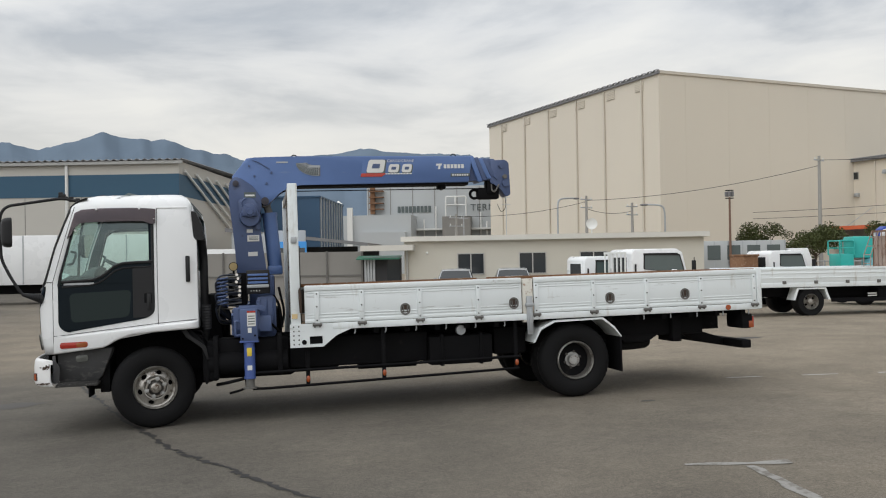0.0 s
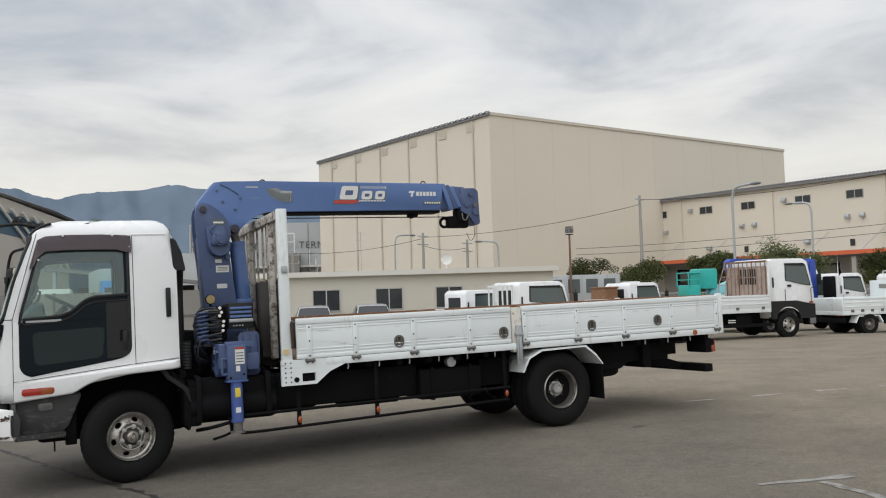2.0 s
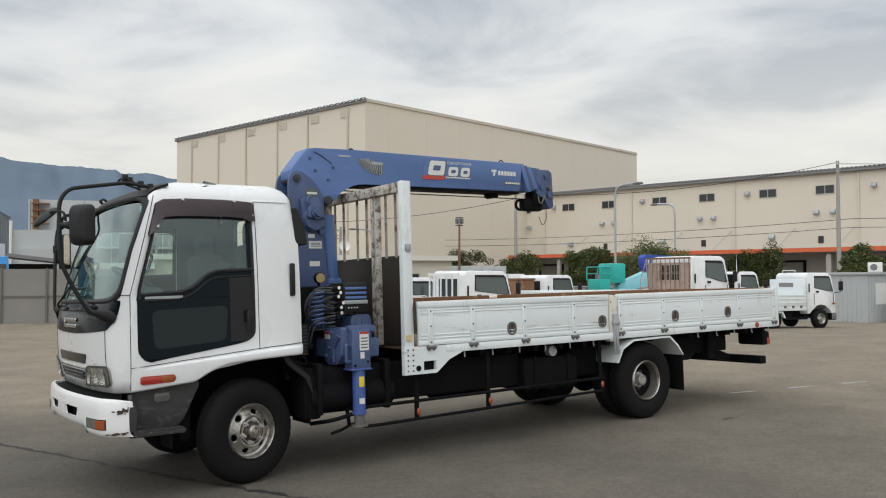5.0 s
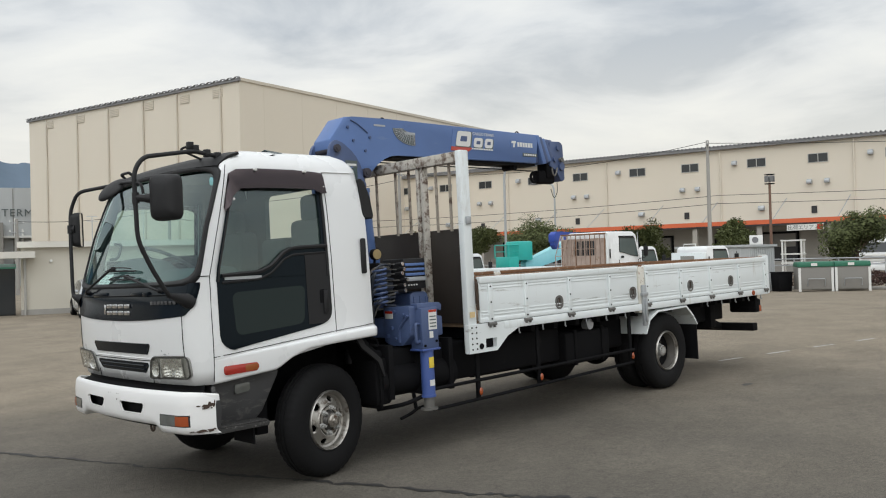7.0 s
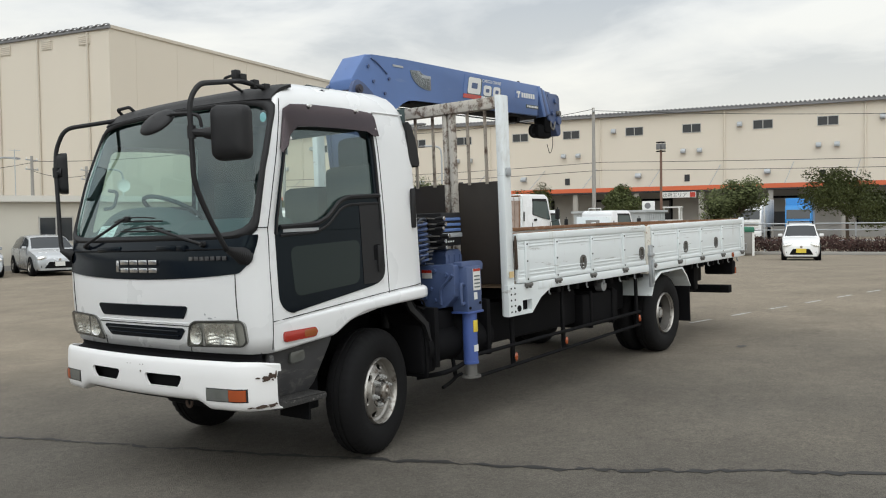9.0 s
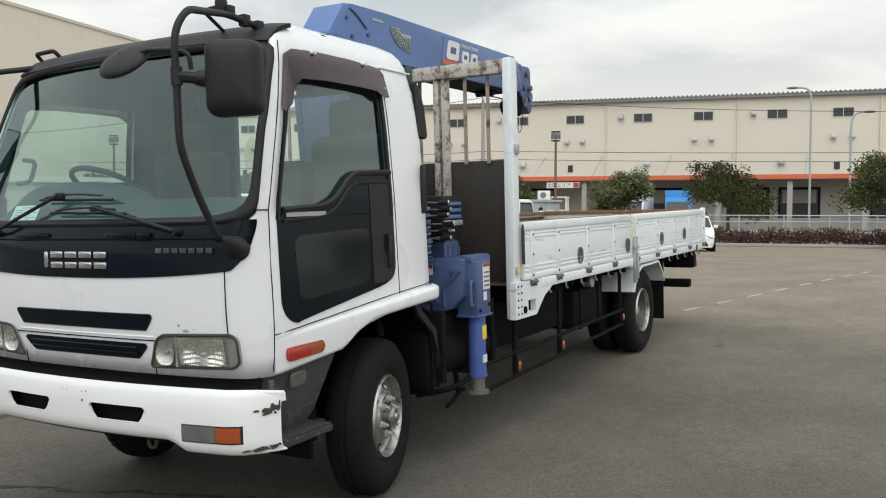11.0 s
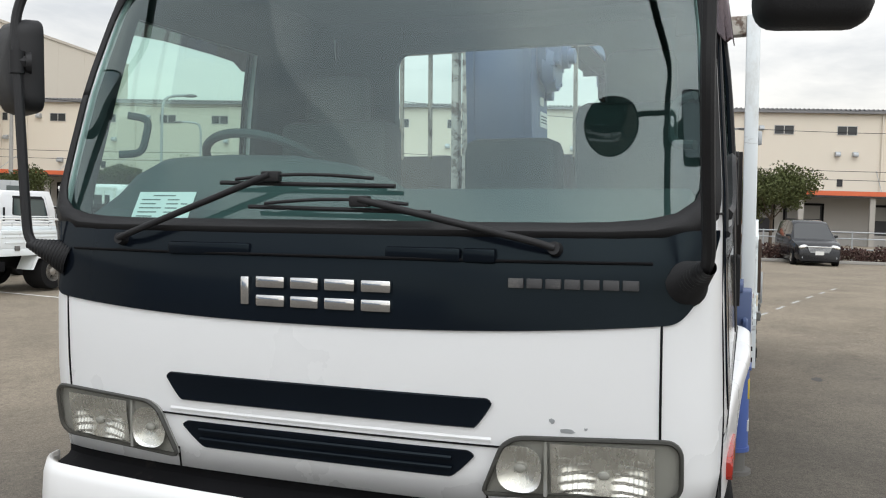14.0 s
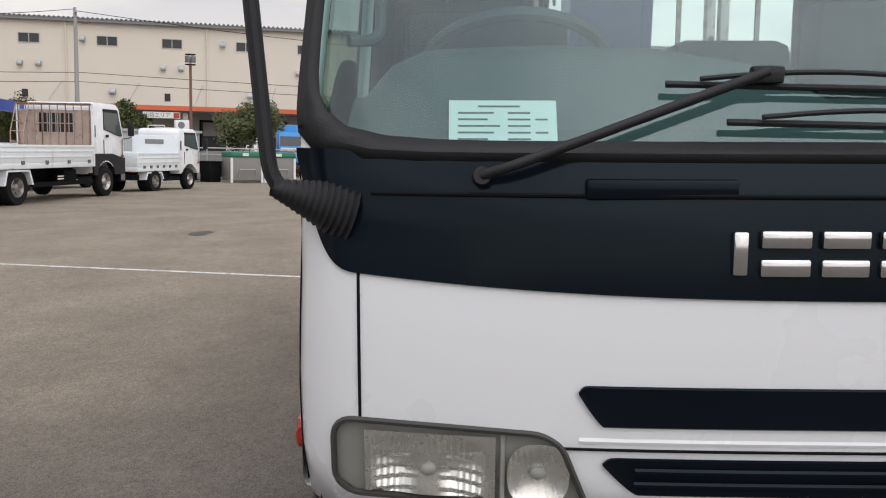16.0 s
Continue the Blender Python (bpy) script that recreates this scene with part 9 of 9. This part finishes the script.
        bmesh.ops.create_uvsphere(bm, u_segments=16, v_segments=10, radius=1, matrix=Matrix.Translation((L - 0.09 * k, s * wide * 0.68, top(L - 0.12 * k) - (0.045 if van else 0.06) * high)) @ Matrix.Rotation(radians(-s * 22), 4, "Z") @ Matrix.Rotation(radians(s * (-12 if van else -14)), 4, "X") @ Matrix.Diagonal((0.13, 0.19, 0.085 if van else 0.07, 1)))
        part("headlamp", bm, REFLECTOR, body, "clear swept headlamp", smooth=80)
        part("fog_lamp", cyl(bmesh.new(), (L - 0.12, s * wide * 0.70, 0.34), (L - 0.004, s * wide * 0.68, 0.34), 0.055, 16), STEEL if van else CHASSIS, body)
    if van:
        part("grille", prism(bmesh.new(), rounded([(-wide * 0.50, 0.40 * high), (wide * 0.50, 0.40 * high), (wide * 0.40, 0.29 * high), (-wide * 0.40, 0.29 * high)], 0.03), "x", L - 0.08, L + 0.012), STEEL, body, "chrome grille")
        for z in lin(4, 0.31 * high, 0.385 * high):
            part("grille_slat", box(L + 0.012, L + 0.02, -wide * 0.42, wide * 0.42, z - 0.006, z + 0.006), CHASSIS, body)
        part("grille_bar", box(L - 0.08, L + 0.02, -wide * 0.54, wide * 0.54, 0.402 * high, 0.425 * high, 0.008), CHROME, body, "bright bar over the grille")
    else:
        part("intake", prism(bmesh.new(), rounded([(-wide * 0.42, 0.345 * high), (wide * 0.42, 0.345 * high), (wide * 0.62, 0.19 * high), (-wide * 0.62, 0.19 * high)], 0.04), "x", L - 0.06, L + 0.010), CHASSIS, body, "dark lower grille")
        part("badge", cyl(bmesh.new(), (L - 0.05, 0, 0.40 * high), (L + 0.006, 0, 0.395 * high), 0.045, 16), CHROME, body)
    part("plate", box(L + 0.012, L + 0.022, -0.165, 0.165, 0.24 * high, 0.24 * high + 0.15), plate or STICKER, body, smooth=0)
    part("under_side", box(-L + 0.2, L - 0.15, -wide + 0.12, wide - 0.12, 0.14, 0.26), CHASSIS, body, smooth=0)
    if rails:
        bm = bmesh.new()
        for s in (-1, 1):
            tube(bm, bend([(-L + 0.9, s * wide * 0.66, high - 0.03), (-L + 0.95, s * wide * 0.66, high + 0.05), (L - 1.65, s * wide * 0.66, high + 0.05), (L - 1.55, s * wide * 0.66, high - 0.03)], 0.04), 0.014, 6)
        for x in (-L + 1.0, L - 1.8):
            tube(bm, [(x, -wide * 0.7, high + 0.06), (x, wide * 0.7, high + 0.06)], 0.016, 6)
        part("roof_rack", bm, CHASSIS, body, "black roof rack")
    return c


car((28.4, 14.1), 196.0, WHITE_CAR, "small white car with a roof rack and yellow plate", length=3.4, wide=0.65, high=1.36, plate=YELLOW, rails=True)
car((36.4, 6.75), 190.0, DARK_CAR, "large black people carrier with chrome grille", length=4.8, wide=0.92, high=1.88, kind="van")
car((11.15, 36.35), 256.0, SILVER_CAR, "silver hatchback parked at the office", length=3.95, wide=0.85, high=1.44)
car((8.75, 37.2), 256.0, SILVER_CAR, "silver hatchback parked at the office", length=3.95, wide=0.85, high=1.44)


def box_truck(at, yaw, label, body_mat, cab_mat, length=6.0, wide=1.1, high=3.2, bars=False):
    """A box lorry facing +x, its cab in front."""
    t = thing("box_truck", stand(at[0], at[1], ground_z(*at), yaw), label, "truck", "parked lorries")
    part("box_body", box(-length, 0.0, -wide, wide, 0.95, high, 0.03), body_mat, t)
    for x in lin(7, -length + 0.05, -0.05):
        for s in (-1, 1):
            part("box_rib", box(x - 0.03, x + 0.03, s * wide - 0.012, s * wide + 0.012, 0.98, high - 0.02), STEEL, t, smooth=0)
    bm = bmesh.new()
    prism(bm, [(0.15, 0.55), (0.15, high * 0.82), (1.25, high * 0.82), (1.55, high * 0.50), (1.62, 0.55)], "y", -wide * 0.95, wide * 0.95, 0.05)
    cab = part("cab", bm, cab_mat, t)
    bm = bmesh.new()
    grid(bm, [[(1.57, y, high * 0.51), (1.29, y, high * 0.77)] for y in lin(5, -wide * 0.85, wide * 0.85)])
    thicken(part("windscreen", bm, PANE, cab, smooth=0), 0.02)
    for k in range(4):
        part("grille_slat", box(1.60, 1.66, -wide * 0.8, wide * 0.8, 0.75 + k * 0.17, 0.86 + k * 0.17, 0.01), STICKER if k % 2 else CHROME, cab)
    part("bumper", box(1.45, 1.72, -wide * 0.96, wide * 0.96, 0.30, 0.70, 0.03), cab_mat, cab)
    part("chassis", box(-length + 0.2, 1.2, -0.4, 0.4, 0.5, 0.95), CHASSIS, t, smooth=0)
    for x in (-length + 1.2, 0.75):
        for s in (-1, 1):
            small_wheel(t, x, s * wide * 0.82, 0.45, s)
    if bars:
        for k in range(4):
            x = -length + 0.45 + k * 1.1
            part("painted_bar", box(x, x + 0.72, -wide - 0.02, -wide - 0.012, 1.55, 2.35), INK, t, "dark painted bar", smooth=0)
    return t


box_truck((-14.0, 45.0), 178.0, "white box trailer parked by the warehouse", WHITE, WHITE, 9.5, 1.2, 3.3)
box_truck((-1.9, 49.6), -92.0, "white lorry seen from the front", STICKER, WHITE, 6.0, 1.05, 2.6)
box_truck((1.6, 48.8), -88.0, "bright blue lorry with a grey box", GREY_WALL, TRUCK_BLUE, 7.0, 1.1, 3.6)
box_truck((28.9, 43.35), -12.0, "pale box lorry with dark painted bars", GREY_WALL, WHITE, 4.8, 1.1, 2.6, True)
box_truck((59.3, 22.6), 193.0, "bright blue lorry at the dock", TRUCK_BLUE, TRUCK_BLUE, 5.0, 0.90, 3.0)
box_truck((57.6, 25.6), 190.0, "white lorry at the dock", STICKER, WHITE, 5.0, 1.1, 3.0)

# grey site cabin, with an air unit on its roof, bins beside it
shed = thing("site_cabin", stand(30.9, 21.45, -0.22, 0.0), "grey corrugated site cabin with a flat roof", "cabin")
part("wall", box(0.0, 2.2, 0.0, 3.6, 0.0, 2.0), GREY_WALL, shed, smooth=0)
for k in range(18):
    part("rib", box(-0.02, 0.0, 0.08 + k * 0.2, 0.14 + k * 0.2, 0.05, 1.95), GREY_WALL, shed, smooth=0)
for k in range(11):
    part("rib", box(0.08 + k * 0.2, 0.14 + k * 0.2, -0.02, 0.0, 0.05, 1.95), GREY_WALL, shed, smooth=0)
part("roof", box(-0.1, 2.3, -0.1, 3.7, 2.0, 2.10), GREY_WALL, shed, smooth=0)
part("notice_board", box(0.55, 1.35, -0.035, -0.021, 0.75, 1.65), STICKER, shed, "pale notice board", smooth=0)
unit = thing("air_unit", stand(32.5, 22.0, 1.882, -60.0), "white air conditioner unit on the cabin roof", "air conditioner")
part("case", box(-0.28, 0.28, -0.14, 0.14, 0.0, 0.42, 0.02), STICKER, unit)
part("fan_grille", cyl(bmesh.new(), (-0.05, -0.15, 0.21), (-0.05, -0.141, 0.21), 0.14, 20), GREY_PLASTIC, unit)
black_bin = thing("plastic_bin", stand(32.25, 20.75, ground_z(32.2, 20.7), -30.0), "black plastic bin beside the cabin", "bin")
part("bin_body", prism(bmesh.new(), [(-0.30, 0.0), (0.30, 0.0), (0.36, 0.80), (-0.36, 0.80)], "y", -0.3, 0.3, 0.03), CHASSIS, black_bin)
part("lid", box(-0.38, 0.38, -0.33, 0.33, 0.80, 0.86, 0.02), CHASSIS, black_bin)
for k in range(2):
    x, y = 32.62 + k * 0.85, 19.51 - k * 1.20
    bn = thing("waste_bin", stand(x, y, ground_z(x, y), -54.7), "grey steel waste bin with green lid", "bin", "bins by the cabin")
    part("bin_body", prism(bmesh.new(), [(-0.70, 0.1), (0.70, 0.1), (0.72, 1.05), (-0.72, 1.05)], "y", -0.5, 0.5, 0.02), GREY_FENCE, bn, "scuffed grey body")
    part("lid", prism(bmesh.new(), [(-0.735, 1.052), (0.735, 1.052), (0.70, 1.28), (-0.70, 1.28)], "y", -0.55, 0.55, 0.05), GREEN_LID, bn, "dark green lid")
    part("label_plate", box(-0.2, 0.05, -0.575, -0.555, 1.10, 1.22), STICKER, bn)
    for x in (-0.66, 0.66):
        part("bin_post", box(x - 0.05, x + 0.05, -0.54, -0.501, 0.0, 1.02), STICKER, bn)
    part("push_bar", tube(bmesh.new(), bend([(-0.35, -0.52, 0.25), (-0.35, -0.62, 0.55), (0.35, -0.62, 0.55), (0.35, -0.52, 0.25)], 0.06), 0.02, 6), STEEL, bn, "steel push bar")
rack = thing("steel_rack", stand(51.8, 29.0, ground_z(51.8, 29.0), -77.9), "white steel rack standing at the dock", "rack")
for x in (-0.6, 0.6):
    for y in (-0.4, 0.4):
        part("upright", box(x - 0.05, x + 0.05, y - 0.05, y + 0.05, 0.0, 2.5), STICKER, rack, smooth=0)
for z in (0.9, 1.5, 2.4):
    part("shelf", box(-0.7, 0.7, -0.46, 0.46, z, z + 0.09), STICKER, rack, smooth=0)

# ---- lamp posts, poles, cables ----
def flood_post(x, y, h):
    p = thing("flood_light_post", stand(x, y, ground_z(x, y), 20), "brown steel post with a cluster of floodlights", "lamp post", "floodlights")
    bm = bmesh.new()
    cyl(bm, (0, 0, 0), (0, 0, h), 0.075, 12, 0.055)
    part("post", bm, POLE_BROWN, p)
    for z in (h - 0.05, h + 0.38):
        part("ring", tube(bmesh.new(), [(0.22 * math.cos(a), 0.22 * math.sin(a), z) for a in lin(13, 0, 2 * math.pi)], 0.02, 6), CHASSIS, p)
    for k in range(5):
        a = 2 * math.pi * k / 5
        bm = bmesh.new()
        bx(bm, 0.17 * math.cos(a) - 0.065, 0.17 * math.cos(a) + 0.065, 0.17 * math.sin(a) - 0.065, 0.17 * math.sin(a) + 0.065, h + 0.04, h + 0.32, 0.02)
        part("lamp_head", bm, GREY_PLASTIC, p, "grey floodlight head")


flood_post(25.6, 42.8, 5.0)
flood_post(34.41, 22.2, 5.0)


def street_lamp(x, y, h, arm, yaw):
    p = thing("street_lamp", stand(x, y, ground_z(x, y), yaw), "grey street lamp with a curved arm", "street lamp", "street lamps")
    bm = bmesh.new()
    tube(bm, bend([(0, 0, 0), (0, 0, h - 0.5), (0.25, 0, h - 0.05), (arm, 0, h)], 0.7, 8), 0.075, 10)
    part("post", bm, STEEL, p)
    bm = bmesh.new()
    bmesh.ops.create_uvsphere(bm, u_segments=14, v_segments=8, radius=1, matrix=Matrix.Translation((arm + 0.25, 0, h - 0.02)) @ Matrix.Diagonal((0.38, 0.13, 0.09, 1)))
    part("lamp_head", bm, GREY_PLASTIC, p)


DIR, NRM = Vector((math.cos(radians(FACE)), math.sin(radians(FACE)))), Vector((math.cos(radians(FACE + 90)), math.sin(radians(FACE + 90))))


def spot(n, s):
    v = NRM * n + DIR * s
    return v.x, v.y


street_lamp(33.85, 38.45, 7.4, 1.3, FACE)
for s, h, arm, yaw in ((-35.7, 7.7, 1.5, FACE + 180), (-1.2, 9.6, 0.9, FACE + 180), (1.2, 7.9, 0.8, FACE)):
    street_lamp(*spot(58.0, s), h, arm, yaw)


def utility_pole(x, y, h, arms=2):
    p = thing("utility_pole", stand(x, y, ground_z(x, y), 30), "grey concrete utility pole with cross arms", "utility pole", "utility poles")
    bm = bmesh.new()
    cyl(bm, (0, 0, 0), (0, 0, h), 0.16, 14, 0.10)
    part("post", bm, CONCRETE, p)
    for k in range(arms):
        part("cross_arm", box(-0.75, 0.75, -0.05, 0.05, h - 0.35 - k * 0.7, h - 0.27 - k * 0.7), STEEL, p, smooth=0)
        for x0 in (-0.65, 0.0, 0.65):
            bm = bmesh.new()
            cyl(bm, (x0, 0, h - 0.27 - k * 0.7), (x0, 0, h - 0.12 - k * 0.7), 0.04, 8)
            part("insulator", bm, STICKER, p)


utility_pole(49.6, 33.8, 9.5, 1)
utility_pole(40.2, 55.4, 8.9, 1)
utility_pole(27.5, 69.1, 7.0)
utility_pole(31.0, 67.6, 6.3)
utility_pole(16.5, 71.0, 5.6)
street_lamp(25.2, 69.9, 6.9, 1.8, 20)
street_lamp(33.5, 66.6, 6.1, 1.5, 170)
far_pole = spot(60.0, 45.0)
utility_pole(*far_pole, 9.5, 1)


def cable(a, b, sag, name="overhead_cable", rad=0.018):
    a, b = Vector(a), Vector(b)
    bm = bmesh.new()
    tube(bm, [a.lerp(b, t) - Vector((0, 0, sag * 4 * t * (1 - t))) for t in lin(18, 0, 1)], rad, 5)
    tagged(part(name, bm, CHASSIS), "thin black overhead cable between poles", "cable")


cable((27.5, 69.1, 6.4), (40.2, 55.4, 8.0), 0.5)
cable((27.5, 69.1, 5.7), (31.0, 67.6, 5.4), 0.3)
cable((16.5, 71.0, 5.2), (27.5, 69.1, 6.3), 0.4)
cable((49.6, 33.8, 9.1), (far_pole[0], far_pole[1], 9.1), 1.6)
cable((49.6, 33.8, 9.2), (40.2, 55.4, 8.4), 0.8)
for z in (5.5, 4.9):
    cable((*spot(60.0, -62.0), z), (*spot(60.0, -23.3), z + 0.25), 0.3)
    cable((*spot(60.0, -23.3), z + 0.25), (*spot(60.0, 45.0), z), 0.5)

# ---- planting along the far edge ----
def leaf_quads(verts, faces, centre, radius, count, size, rnd, flat=1.0):
    for _ in range(count):
        while True:
            p = Vector((rnd.uniform(-1, 1), rnd.uniform(-1, 1), rnd.uniform(-1, 1)))
            if 0.25 < p.length < 1:
                break
        c = Vector(centre) + Vector((p.x * radius, p.y * radius, p.z * radius * flat))
        u = Vector((rnd.uniform(-1, 1), rnd.uniform(-1, 1), rnd.uniform(-1, 1))).normalized()
        v = u.orthogonal().normalized()
        q = size * rnd.uniform(0.6, 1.3)
        i = len(verts)
        verts += [c - u * q, c + v * q * 0.6, c + u * q, c - v * q * 0.6]
        faces.append((i, i + 1, i + 2, i + 3))


def tree(x, y, top, wide, seed, sparse=False):
    """A trimmed evergreen: short trunk, limbs, and a crown of many small leaf clumps."""
    rnd = random.Random(seed)
    z0 = ground_z(x, y)
    h = top - z0
    t = thing("tree", stand(x, y, z0, rnd.uniform(0, 360)), "rounded evergreen tree with dense small leaves", "tree", "trees along the fence")
    bm = bmesh.new()
    cyl(bm, (0, 0, 0), (0.05, 0, h * 0.45), 0.11, 10, 0.07)
    ends = []
    for k in range(7):
        a = 2 * math.pi * k / 7 + rnd.uniform(-0.3, 0.3)
        e = Vector((wide * 0.62 * math.cos(a), wide * 0.62 * math.sin(a), h * rnd.uniform(0.45, 0.84)))
        tube(bm, [(0.03, 0, h * 0.38), (e.x * 0.4, e.y * 0.4, h * 0.52), e], 0.028, 6)
        ends.append(e)
    part("trunk", bm, BARK, t)
    verts, faces = [], []
    for e in ends + [Vector((0, 0, h * 0.80)), Vector((wide * 0.25, 0.1, h * 0.70)), Vector((-wide * 0.3, -0.2, h * 0.66))]:
        for _ in range(4 if sparse else 9):
            c = e + Vector((rnd.gauss(0, wide * 0.20), rnd.gauss(0, wide * 0.20), rnd.gauss(0, h * 0.055)))
            leaf_quads(verts, faces, c, wide * rnd.uniform(0.24, 0.40), 170, 0.075, rnd, 0.78)
    me = bpy.data.meshes.new("crown")
    me.from_pydata([tuple(v) for v in verts], [], faces)
    me.materials.append(LEAF)
    o = new("crown", me)
    o.parent = t


for k, (s, top, wide) in enumerate(((-47.8, 3.8, 1.6), (-42.6, 3.6, 1.6), (-36.4, 3.9, 1.3), (-31.2, 4.2, 1.9), (-24.4, 3.3, 1.4), (-18.6, 3.6, 1.15), (-12.2, 3.4, 1.35), (-6.4, 3.9, 1.9), (1.8, 4.4, 1.95), (12.0, 4.2, 1.9))):
    tree(*spot(47.0, s), top + 0.15, wide * 1.18, 40 + k, k < 2)

rnd = random.Random(9)
verts, faces = [], []
for k in range(210):
    s = -13.5 + k * 0.21
    for _ in range(2):
        x, y = spot(38.3 + rnd.uniform(-0.5, 0.5), s)
        leaf_quads(verts, faces, (x, y, ground_z(x, y) + rnd.uniform(0.25, 0.58)), 0.40, 105, 0.055, rnd, 0.85)
me = bpy.data.meshes.new("hedge")
me.from_pydata([tuple(v) for v in verts], [], faces)
me.materials.append(HEDGE_LEAF)
tagged(new("hedge", me), "low clipped brown-green hedge along the yard", "hedge", kind="stuff")
x, y = spot(38.3, -14.0)
kerb = part("kerb", box(0, 46, -0.85, -0.70, 0.0, 0.14, 0.02), CONCRETE)
kerb.matrix_basis = stand(x, y, -0.21, FACE)
tagged(kerb, "low concrete kerb before the hedge", "kerb", kind="structure")
rail_fence = thing("rail_fence", stand(*spot(40.5, -62.0), -0.2, FACE), "low grey steel rail fence behind the hedge", "fence")
for z in (0.55, 1.05, 1.35):
    bm = bmesh.new()
    tube(bm, [(0, 0, z), (110, 0, z)], 0.03, 6)
    part("rail", bm, STEEL, rail_fence)
for k in range(56):
    part("post", box(k * 2.0 - 0.03, k * 2.0 + 0.03, -0.03, 0.03, 0, 1.4), STEEL, rail_fence, smooth=0)
